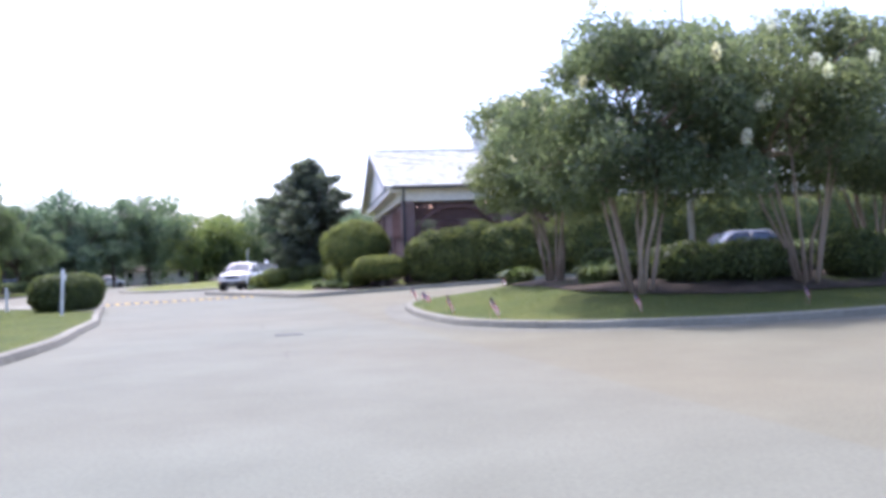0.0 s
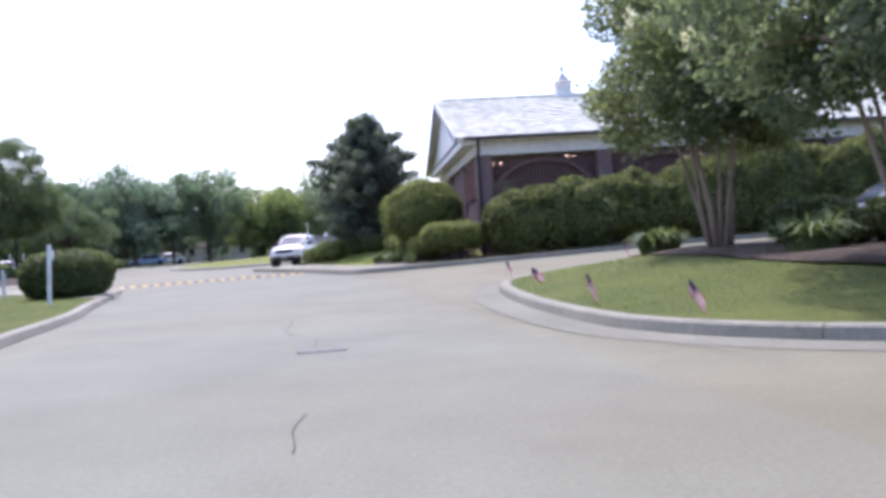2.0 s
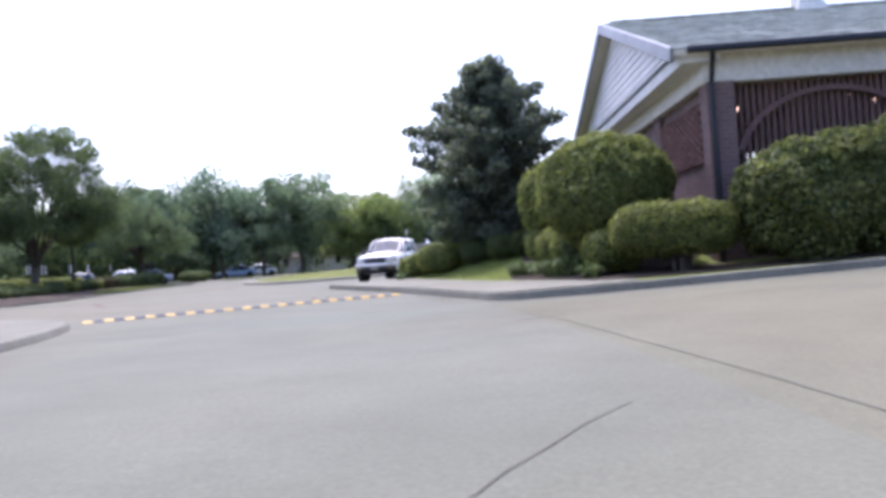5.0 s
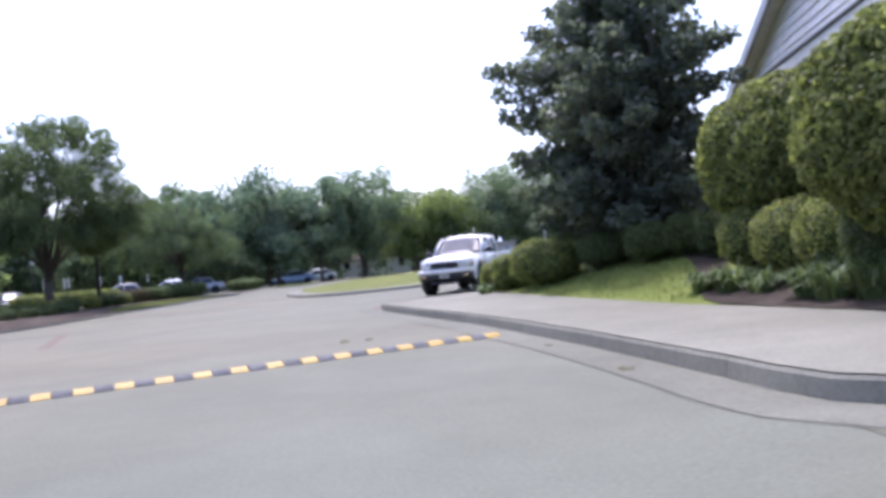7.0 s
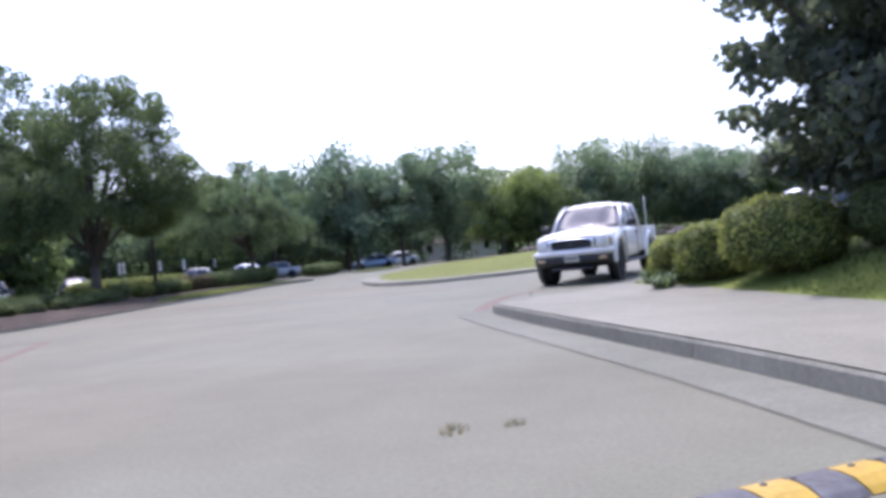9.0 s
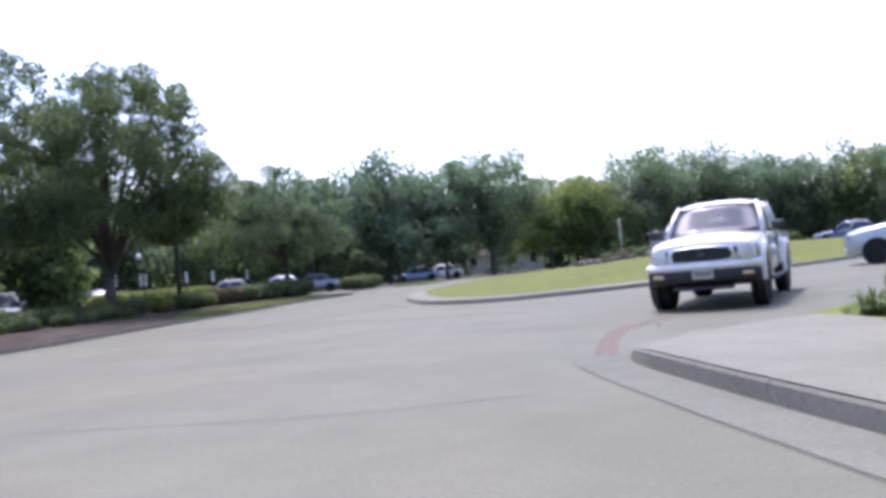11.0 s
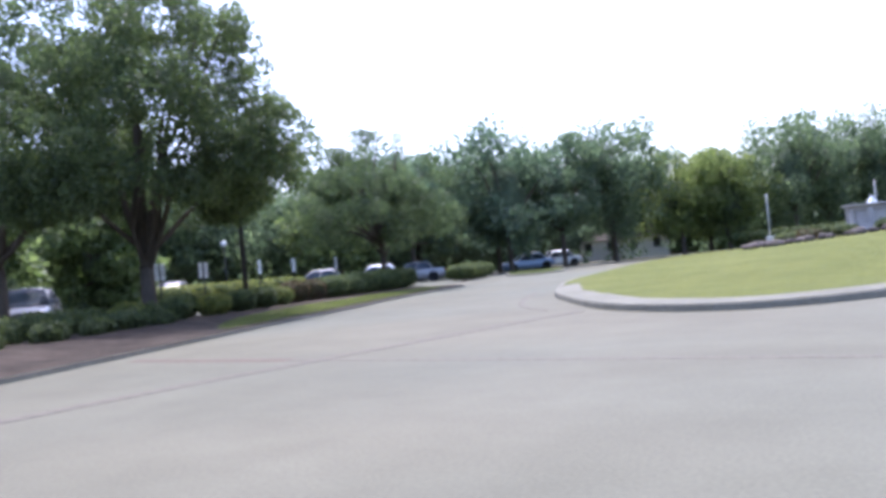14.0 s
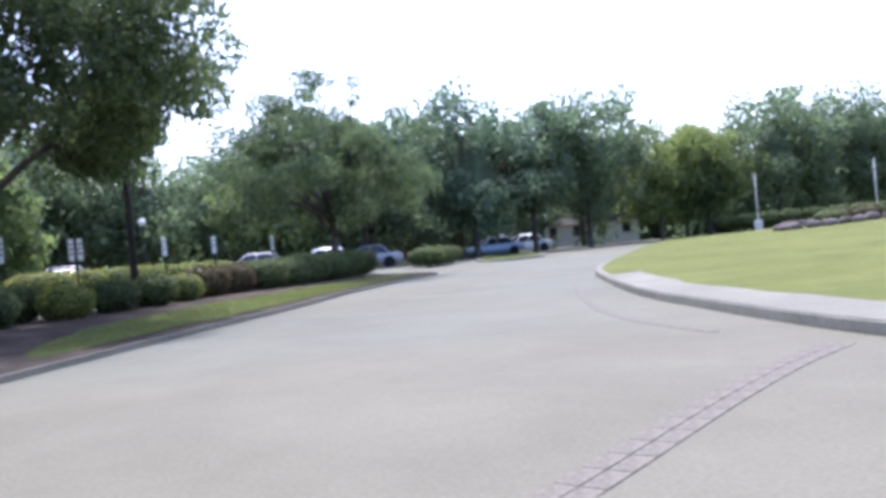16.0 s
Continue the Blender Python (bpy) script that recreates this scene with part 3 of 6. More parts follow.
grid_bed("mulch_3", offset_line(line_b, -0.14, True), rise_b, M_MULCH, "brown mulch in the planting strip under the oak", -41, -25, 38, 73, 1.0, "mulch")
patch("lawn_4", [(-29.3, 53.0), (-29.95, 54.8), (-31.45, 58.9), (-32.85, 62.2), (-34.2, 66.0), (-35.2, 69), (-36.2, 70.8), (-36.0, 68.5), (-35.0, 64.8), (-33.9, 61.6), (-32.8, 58.4), (-31.3, 55.0), (-30.0, 53.3)],
      lambda x, y: rise_b(x, y) + 0.02, M_GRASS, "strip of green grass along the kerb", "lawn")
BED_F = [(-40.2, 83.5), (-38.6, 82.2), (-37.2, 83.6), (-38.2, 87), (-40.0, 91), (-42.5, 95.5), (-45.5, 99.2), (-48.5, 101.2), (-50, 100.2), (-47.5, 96.5), (-44.5, 91), (-42, 86.5)]
line_f = kerb("kerb_5", BED_F, True, True, "far concrete kerb round a grass strip")
grid_bed("lawn_5", offset_line(line_f[:-1], 0.14, True), lambda x, y: 0.10, M_GRASS, "grass strip beside the far parking bays", -51, -37, 82, 102, 1.5)

# the round green with the fountain
GREEN_C = [(-19.6, 52.72), (-18.7, 52.85), (-17.8, 53.55), (-16.9, 54.65), (-15.8, 56.4), (-14.5, 59.2), (-12.9, 63.5), (-11.0, 68.5), (-8.0, 74), (-2.5, 80), (3, 88), (4, 98), (0, 108), (-8, 115), (-20, 119), (-30, 117.5),
           (-35, 112), (-36, 104), (-34.5, 95), (-32.6, 86), (-30.7, 78), (-29.2, 71), (-27.7, 65.3), (-25.95, 61.05), (-24.55, 58.15), (-23.6, 56.65), (-22.95, 55.68), (-22.33, 54.8), (-21.55, 53.85), (-20.55, 53.1)]
line_c = kerb("kerb_6", GREEN_C, True, True, "dark-faced concrete kerb round the grass circle", seam=False)
line_c = line_c[:-1]


def rise_c(x, y):
    d = dist_to(line_c, x, y)
    return 0.095 + 0.55 * float(step01(0.8, 14, d)) + 0.25 * math.exp(-((x + 20) ** 2 + (y - 84) ** 2) / 120)


grid_bed("lawn_6", offset_line(line_c, 0.14, True), rise_c, M_DRYGRASS, "sunlit yellow-green grass circle swelling to the middle", -36, 4, 52, 119, 1.0)
apron = [p for p in line_c if p[1] < 62]
apron.sort(key=lambda p: math.atan2(p[1] - 64, p[0] + 21.5))
apron = np.array(apron)
ap_in = offset_line(apron, 0.62)
ap_out = offset_line(apron, 0.024)
n = len(apron)
ap_v = [(p[0], p[1], 0.104) for p in ap_out] + [(p[0] + 0.15 * noise.noise((p[0], p[1], 0)), p[1], rise_c(p[0], p[1]) + 0.03) for p in ap_in]
ap_f = [(i, i + 1, i + 1 + n, i + n) for i in range(n - 1)]
tagged(new("pavement_3", raw_mesh("pavement_3", ap_v, ap_f, M_WALK)), "narrow concrete apron inside the kerb of the grass circle", "path", kind="structure")

# road joints, cracks and brick bands
def line_part(pts, width, name, material, label, wob=0.0):
    ln = smooth_line(pts, 0.12 if wob else 0.35)
    if wob:
        ln = ln + np.array([(wob * noise.noise((p[0] * 2.3, p[1] * 2.3, 1.7)), wob * noise.noise((p[0] * 2.3, p[1] * 2.3, 9.1))) for p in ln])
    return ribbon(ln, width, 0.0055, name, material, road, label)


line_part([(-6.2, 30.6), (-5.2, 28), (-4.3, 25.5), (-3.2, 22.6), (-2.3, 19.6), (-1.3, 17.2), (0.0, 14.6)], 0.009, "joint", M_JOINT, "dark sealed joint", 0.02)
line_part([(-3.92, 18.3), (-3.78, 17.7), (-3.62, 17.1)], 0.007, "crack", M_CRACK, "ragged crack in the concrete", 0.05)
line_part([(-3.21, 16.51), (-3.12, 16.4), (-2.98, 15.9)], 0.007, "crack", M_CRACK, "ragged crack in the concrete", 0.04)
line_part([(-3.09, 15.70), (-2.92, 15.74), (-2.70, 15.80)], 0.019, "crack", M_CRACK, "straight dark gap at a slab edge", 0.01)
line_part([(-3.42, 15.62), (-3.26, 15.76), (-3.2, 15.8)], 0.007, "crack", M_CRACK, "ragged crack in the concrete", 0.04)
for a, b in (((-16.95, 45.95), (-16.6, 46.1)), ((-16.6, 46.15), (-16.2, 46.3)), ((-16.9, 46.0), (-16.7, 45.7)), ((-16.3, 46.3), (-15.7, 46.2))):
    line_part([a, b], 0.022, "patch_mark", M_CRACK, "ragged dark mark of an old patch", 0.08)
line_part([(-3.62, 17.1), (-3.52, 16.92), (-3.40, 16.70)], 0.010, "crack", M_CRACK, "ragged crack in the concrete", 0.04)
line_part([(-3.74, 15.52), (-3.62, 15.66), (-3.50, 15.86)], 0.006, "crack", M_CRACK, "ragged crack in the concrete", 0.04)
line_part([(-5.25, 27.2), (-4.85, 27.6)], 0.03, "crack", M_CRACK, "short dark crack on the joint", 0.05)
line_part([(-2.32, 13.35), (-2.28, 13.1), (-2.14, 12.62)], 0.006, "crack", M_CRACK, "ragged crack in the concrete", 0.06)
line_part([(-5.6, 19.5), (-4.9, 21.2), (-4.2, 23.2)], 0.006, "crack", M_CRACK, "ragged crack in the concrete", 0.05)
for k in range(1, 5):
    y = 51.5 + 5.2 * k
    line_part([(-28.6 - 0.45 * (y - 51.5), y), (-24.4 - 0.3 * max(0, y - 56), y + 0.3)], 0.007, "joint", M_JOINT, "thin sawn joint")
line_part([(-17.5, 38.1), (-16.4, 38.9), (-14.6, 39.5), (-13.3, 40.3)], 0.012, "joint", M_JOINT, "thin sawn joint", 0.02)
line_part([(-26.2, 52), (-28.4, 58), (-31.2, 66), (-33, 76)], 0.007, "joint", M_JOINT, "thin sawn joint")


def brick_band(pts, rows=3, lift=0.0, material=None):
    """A band of red pavers let into the road."""
    fine = smooth_line(pts, 0.05)
    run = np.concatenate(([0.0], np.cumsum(np.linalg.norm(np.diff(fine, axis=0), axis=1))))
    at = np.linspace(0, run[-1], max(2, int(run[-1] / 0.204) + 1))
    ln = np.column_stack([np.interp(at, run, fine[:, k]) for k in (0, 1)])
    top = thing("brick_band", (0, 0, 0), "band of faded red brick pavers let into the concrete", "brick band", "brick bands in the road")
    for i in range(len(ln) - 1):
        a, b = ln[i], ln[i + 1]
        t = (b - a) / np.linalg.norm(b - a)
        nn = np.array((-t[1], t[0]))
        for r in range(rows):
            c = (a + b) / 2 + nn * (r - (rows - 1) / 2) * 0.105
            ob = part("paver", PAVER_FADED if material else PAVER, material or M_PAVER, top)
            ob.matrix_basis = pose(c[0], c[1], hz(c[0], c[1]) - 0.0165 + lift, 0, 0, math.degrees(math.atan2(t[1], t[0])))
    return top


PAVER = bm_mesh("paver", box((0.2, 0.1, 0.04), bevel=0.004), M_PAVER)
PAVER_FADED = bm_mesh("paver", box((0.2, 0.1, 0.04), bevel=0.004), M_PAVER_FADED)
brick_band([(-17.6, 37.6), (-20.8, 41.4)], 2)
brick_band([(-20.8, 41.4), (-22.6, 40.4), (-24.4, 39.6)], 2)
brick_band([(-26.6, 48.95), (-25.0, 48.82), (-23.3, 48.75)], 2)
brick_band([(-23.3, 48.75), (-20, 48.55), (-16.5, 48.4)], 1, 0.0, M_PAVER_FADED)
brick_band([(-23.2, 45.0), (-23.05, 46.9), (-22.8, 48.7), (-22.55, 50.4), (-22.36, 51.9), (-22.17, 53.0), (-21.97, 53.75)], 2, 0.003, M_PAVER_FADED)
brick_band([(-13.35, 42.0), (-13.7, 43.4), (-13.85, 44.6), (-13.6, 45.9)], 2)
brick_band([(-26.75, 61.5), (-25.4, 58.3), (-24.55, 56.55), (-23.8, 55.4), (-22.9, 54.45)], 1, 0.003, M_PAVER_FADED)

# ---------------------------------------------------------------- pavilion of brick and slats
U, V = Vector((0.978, 0.21, 0)).normalized(), Vector((-0.21, 0.978, 0)).normalized()
BX, BY, BZ = -2.88, 33.70, 0.2
WID, LEN = 11.6, 34.0
EAVE, APEX, OVER, ENDOVER = 3.81 - BZ, 6.0 - BZ, 0.37, 0.6
pav = thing("pavilion", (BX, BY, BZ), "single-storey brick pavilion with slatted bays and a grey roof", "building", rz=math.degrees(math.atan2(U.y, U.x)))
PIL = 0.46
WALLTOP = 3.08


def slat_wall(y, name):
    """A long wall of pilasters with slatted, arched bays between them."""
    wall = part(name, box((LEN, 0.30, 0.5), (LEN / 2, y, 0.05), bevel=0.01), M_BRICK, pav, "brick base course")
    for k in range(10):
        part("pilaster", box((PIL, 0.42, WALLTOP + 0.25), (k * (LEN - PIL) / 9 + PIL / 2, y, WALLTOP / 2 - 0.1), bevel=0.012), M_BRICK, pav, "brown brick pilaster")
    return wall


SLAT = bm_mesh("slat", box((0.068, 0.05, WALLTOP - 0.3), bevel=0.006), M_SLAT)
slat_wall(0.15, "base_wall")
slat_wall(WID - 0.15, "base_wall")
STEP = (LEN - PIL) / 9
for k in range(9):
    x0, x1 = k * STEP + PIL, (k + 1) * STEP
    if k < 6:
        for s in range(30):
            part("slat", SLAT, M_SLAT, pav).matrix_basis = pose(x0 + (s + 0.5) * (x1 - x0) / 30, 0.2, WALLTOP / 2 + 0.15)
        bm = bmesh.new()
        prev = None
        cx, half = (x0 + x1) / 2, (x1 - x0) / 2
        for q in range(17):
            a = math.pi * (0.06 + 0.88 * q / 16)
            ring = []
            for rr, yy in ((1.0, 0.06), (1.0, 0.14), (0.93, 0.14), (0.93, 0.06)):
                ring.append(bm.verts.new((cx - math.cos(a) * half * rr, yy, 1.72 + math.sin(a) * 1.22 * rr)))
            if prev:
                for j in range(4):
                    bm.faces.new((prev[j], prev[(j + 1) % 4], ring[(j + 1) % 4], ring[j]))
            prev = ring
        bmesh.ops.recalc_face_normals(bm, faces=bm.faces[:])
        part("arch_band", bm, M_SLAT, pav, "curved brown band over the bay")
    elif k == 7:
        part("louvre_door", box((x1 - x0, 0.1, WALLTOP - 0.1), ((x0 + x1) / 2, 0.2, WALLTOP / 2), bevel=0.01), M_WHITE, pav, "white boarded door")
        for s in range(14):
            part("louvre_blade", box((x1 - x0 - 0.3, 0.04, 0.13), ((x0 + x1) / 2, 0.135, 0.35 + s * 0.18), Matrix.Rotation(0.4, 3, "X"), 0.005), M_WHITE, pav, "white blade")
    else:
        part("brick_panel", box((x1 - x0, 0.2, WALLTOP), ((x0 + x1) / 2, 0.2, WALLTOP / 2), bevel=0.01), M_BRICK, pav)
bm = bmesh.new()
for k in range(9):
    x0, x1 = k * STEP + PIL, (k + 1) * STEP
    for s in range(20):
        add_box(bm, (0.09, 0.05, WALLTOP - 0.3), (x0 + (s + 0.5) * (x1 - x0) / 20, WID - 0.2, WALLTOP / 2 + 0.15))
part("back_screen", bm, M_SLAT, pav, "slatted screen on the far side")
# added brick-coloured panel: keeps daylight out of the lower gaps between slats
part("light_block", box((LEN - 0.6, 0.12, 2.15), (LEN / 2, WID - 0.5, 1.1)), M_BRICK, pav, "added low panel blocking the light seen through the far screen")
part("floor_slab", box((LEN - 0.4, WID - 0.4, 0.12), (LEN / 2, WID / 2, 0.0)), M_CONC, pav, "concrete floor")
# end wall
for y0, y1 in ((0.36, 3.2), (3.6, 7.3), (7.7, WID - 0.36)):
    part("end_panel", box((0.24, y1 - y0, WALLTOP), (0.22, (y0 + y1) / 2, WALLTOP / 2), bevel=0.008), M_BRICK, pav, "dark red brick panel")
for y in (3.4, 7.5):
    part("pilaster", box((0.42, 0.44, WALLTOP + 0.2), (0.2, y, WALLTOP / 2 - 0.05), bevel=0.012), M_BRICK, pav, "brown brick pilaster")
part("end_door", box((0.08, 1.6, 2.0), (0.08, 5.4, 1.0), bevel=0.01), M_DARKMETAL, pav, "dark metal door in the end wall")
part("far_end_wall", box((0.25, WID, WALLTOP), (LEN - 0.13, WID / 2, WALLTOP / 2)), M_BRICK, pav)
# frieze and cornice
for y in (0.12, WID - 0.12):
    part("frieze", box((LEN + 0.1, 0.34, 0.60), (LEN / 2, y, WALLTOP + 0.30), bevel=0.02), M_TRIM, pav, "cream painted frieze")
part("end_frieze", box((0.34, WID - 0.5, 0.42), (0.11, WID / 2, WALLTOP + 0.21), bevel=0.02), M_TRIM, pav, "cream painted frieze")
part("end_cornice", box((0.62, WID + 0.5, 0.22), (-0.10, WID / 2, EAVE - 0.10), bevel=0.03, seg=2), M_WHITE, pav, "white moulded cornice")
part("end_ledge", box((0.68, WID + 0.56, 0.05), (-0.12, WID / 2, EAVE + 0.04), bevel=0.012), M_LEAD, pav, "grey ledge above the cornice")
# gable siding, each board cut to the slope
slope = (APEX - EAVE) / (WID / 2 + OVER)
zb = EAVE + 0.07
while zb < APEX - 0.35:
    half0 = (APEX - 0.16 - zb) / slope
    half1 = (APEX - 0.16 - zb - 0.17) / slope
    bm = bmesh.new()
    yc = WID / 2
    pts = [(yc - half0, zb, -0.34), (yc + half0, zb, -0.34), (yc + half1, zb + 0.175, -0.31), (yc - half1, zb + 0.175, -0.31)]
    fr = [bm.verts.new((x, y, z)) for y, z, x in pts]
    bk = [bm.verts.new((x + 0.03, y, z)) for y, z, x in pts]
    bm.faces.new(fr)
    bm.faces.new(bk[::-1])
    for i in range(4):
        bm.faces.new((fr[i], bk[i], bk[(i + 1) % 4], fr[(i + 1) % 4]))
    bmesh.ops.recalc_face_normals(bm, faces=bm.faces[:])
    part("siding_board", bm, M_WHITE, pav)
    zb += 0.165
bm = bmesh.new()
yc = WID / 2
tri0 = [bm.verts.new((-0.2, yc - WID / 2, EAVE)), bm.verts.new((-0.2, yc + WID / 2, EAVE)), bm.verts.new((-0.2, yc, APEX - 0.12))]
bm.faces.new(tri0)
bmesh.ops.solidify(bm, geom=bm.faces[:], thickness=0.08)
part("gable_backing", bm, M_WHITE, pav)
# roof slopes built of lapped courses, with fascia
ang = math.atan(slope)
run = math.hypot(WID / 2 + OVER, APEX - EAVE)
RNG_ROOF = random.Random(3)
for sgn in (-1, 1):
    bm = bmesh.new()
    ncourse = 26
    for c in range(ncourse):
        d0 = run * c / ncourse
        d1 = run * (c + 1) / ncourse + 0.03
        def at(d, lift):
            y = (WID / 2 + OVER) - d * math.cos(ang)
            return yc + sgn * y, EAVE + d * math.sin(ang) + lift
        n_sh = 90
        cuts = [-ENDOVER] + sorted(RNG_ROOF.uniform(-ENDOVER, LEN + OVER) for _ in range(n_sh)) + [LEN + OVER]
        for xa, xb in zip(cuts, cuts[1:]):
            j = RNG_ROOF.uniform(0, 0.008)
            y0, z0 = at(d0, 0.035 + j)
            y1, z1 = at(d1, 0.012)
            y2, z2 = at(d0, 0.0)
            q = [bm.verts.new(p) for p in ((xa, y0, z0), (xb, y0, z0), (xb, y1, z1), (xa, y1, z1))]
            bm.faces.new(q if sgn < 0 else q[::-1])
            r = [q[0], q[1], bm.verts.new((xb, y2, z2)), bm.verts.new((xa, y2, z2))]
            bm.faces.new(r[::-1] if sgn < 0 else r)
    slope_ob = part("roof_slope", bm, M_ROOF, pav, "grey weathered shingles")
    bm = bmesh.new()
    add_box(bm, (LEN + OVER + ENDOVER, run, 0.1), (LEN / 2 + (OVER - ENDOVER) / 2, 0, 0))
    bmesh.ops.rotate(bm, cent=(0, 0, 0), matrix=Matrix.Rotation(-sgn * ang, 3, "X"), verts=bm.verts[:])
    bmesh.ops.translate(bm, vec=(0, yc + sgn * (WID / 2 + OVER) / 2, (EAVE + APEX) / 2 - 0.065), verts=bm.verts[:])
    part("roof_deck", bm, M_TRIM, pav, "painted roof deck")
    part("gutter", box((LEN + 2 * OVER, 0.12, 0.11), (LEN / 2, yc + sgn * (WID / 2 + OVER + 0.04), EAVE - 0.03), bevel=0.02), M_DARKMETAL, pav, "dark metal gutter")
    for xe in (-ENDOVER - 0.02, LEN + OVER + 0.02):
        bm = bmesh.new()
        add_box(bm, (0.06, run + 0.05, 0.24), (0, 0, 0), bevel=0.01)
        bmesh.ops.rotate(bm, cent=(0, 0, 0), matrix=Matrix.Rotation(-sgn * ang, 3, "X"), verts=bm.verts[:])
        bmesh.ops.translate(bm, vec=(xe, yc + sgn * (WID / 2 + OVER) / 2, (EAVE + APEX) / 2 - 0.09), verts=bm.verts[:])
        part("rake_board", bm, M_LEAD, pav, "grey rake board")
part("ridge_cap", box((LEN + 2 * OVER, 0.3, 0.06), (LEN / 2, yc, APEX + 0.03), bevel=0.025), M_ROOF, pav)
bm = bmesh.new()
add_tube(bm, [(0.05, -0.36, EAVE - 0.05), (0.05, -0.34, EAVE - 0.15), (0.07, -0.12, EAVE - 0.55), (0.07, -0.10, 0.0)], [0.045] * 4, 8)
part("downspout", bm, M_DARKMETAL, pav, "dark downspout at the corner")
# pierced brickwork near the corner of the end wall
BRK = bm_mesh("brick", box((0.1, 0.2, 0.065), bevel=0.004), M_BRICKPIECE)
for row in range(14):
    for c in range(10):
        part("brick", BRK, M_BRICKPIECE, pav).matrix_basis = pose(0.06, 0.52 + c * 0.275 + (0.137 if row % 2 else 0.0), 1.85 + row * 0.075)


def cupola(x):
    """A louvred white cupola astride the ridge."""
    cu = part("cupola", box((0.66, 0.66, 0.26), (x, yc, APEX - 0.04), bevel=0.02), M_WHITE, pav, "small white louvred cupola")
    part("drum", box((0.54, 0.54, 0.38), (x, yc, APEX + 0.26), bevel=0.02), M_WHITE, cu)
    for s in range(5):
        for dx, dy, sx, sy in ((-0.28, 0, 0.03, 0.38), (0, -0.28, 0.38, 0.03), (0.28, 0, 0.03, 0.38)):
            part("louvre_blade", box((sx, sy, 0.038), (x + dx, yc + dy, APEX + 0.14 + s * 0.064), bevel=0.004), M_WHITE, cu)
    part("cap_mould", box((0.68, 0.68, 0.05), (x, yc, APEX + 0.46), bevel=0.012), M_WHITE, cu)
    bm = bmesh.new()
    prev = None
    for r, h in ((0.36, 0.48), (0.27, 0.53), (0.18, 0.62), (0.10, 0.73), (0.045, 0.83), (0.025, 0.88)):
        ring = [bm.verts.new((x + sx * r, yc + sy * r, APEX + h)) for sx, sy in ((-1, -1), (1, -1), (1, 1), (-1, 1))]
        if prev:
            for j in range(4):
                bm.faces.new((prev[j], prev[(j + 1) % 4], ring[(j + 1) % 4], ring[j]))
        prev = ring
    bm.faces.new(prev)
    part("bell_roof", bm, M_LEAD, cu, "grey bell-shaped roof")
    bm = bmesh.new()
    add_lathe(bm, [(0.025, 0.86), (0.025, 0.94), (0.07, 0.97), (0.085, 1.01), (0.06, 1.06), (0.022, 1.08), (0.018, 1.16), (0.006, 1.18)], 10, at=(x, yc, APEX))
    part("finial", bm, M_DARKMETAL, cu, "dark ball finial", True)


for xc in (4.3, 9.75, 15.3, 20.8, 26.3):
    cupola(xc)

# small warm lamps on bars under the pavilion's tie beams
def hanging_lamp(x, y, z, bulbs):
    p = pav.matrix_basis @ Vector((x, y, 0))
    t = thing("hanging_lamp", (p.x, p.y, p.z), "small lit lamp bar hanging inside the brick pavilion", "lamp", "lamps in the pavilion", math.degrees(math.atan2(U.y, U.x)))
    bm = bmesh.new()
    add_tube(bm, [(0, 0, z + 0.05), (0, 0, EAVE)], [0.012, 0.012], 6)
    part("rod", bm, M_DARKMETAL, t, smooth=True)
    part("bar", box((max(abs(b) for b in bulbs) * 2 + 0.12, 0.03, 0.03), (0, 0, z + 0.06), bevel=0.006), M_DARKMETAL, t)
    for b in bulbs:
        bm = bmesh.new()
        add_lathe(bm, [(0.010, 0.04), (0.022, 0.02), (0.032, -0.01), (0.025, -0.032), (0.002, -0.042)], 12, "Z", (b, 0, z))
        part("bulb", bm, M_BULB, t, "glowing warm bulb", True)


hanging_lamp(1.28, 3.0, 3.11, (-0.28, 0.0, 0.28))
hanging_lamp(4.42, 3.0, 3.10, (-0.16, 0.16))
hanging_lamp(3.69, 3.0, 3.24, (-0.12, 0.12))
hanging_lamp(7.41, 3.0, 3.25, (-0.12, 0.12))

# ---------------------------------------------------------------- plants
def sphere_dirs(n, rng):
    d = rng.normal(0, 1, (n, 3))
    return d / np.linalg.norm(d, axis=1, keepdims=True)


def crown_points(clumps, n, rng, inner=0.55):
    """Leaf places and outward ways in a crown of clumps, each (x, y, z, radius)."""
    c = np.array(clumps)
    w = c[:, 3] ** 2
    k = rng.choice(len(c), n, p=w / w.sum())
    d = sphere_dirs(n, rng)
    r = rng.uniform(inner ** 3, 1, n) ** (1 / 3)
    r = np.where(rng.uniform(0, 1, n) < 0.16, r * rng.uniform(1.0, 1.45, n), r)
    p = c[k, :3] + d * (c[k, 3] * r)[:, None] * np.array((1, 1, 0.8))
    return p, d


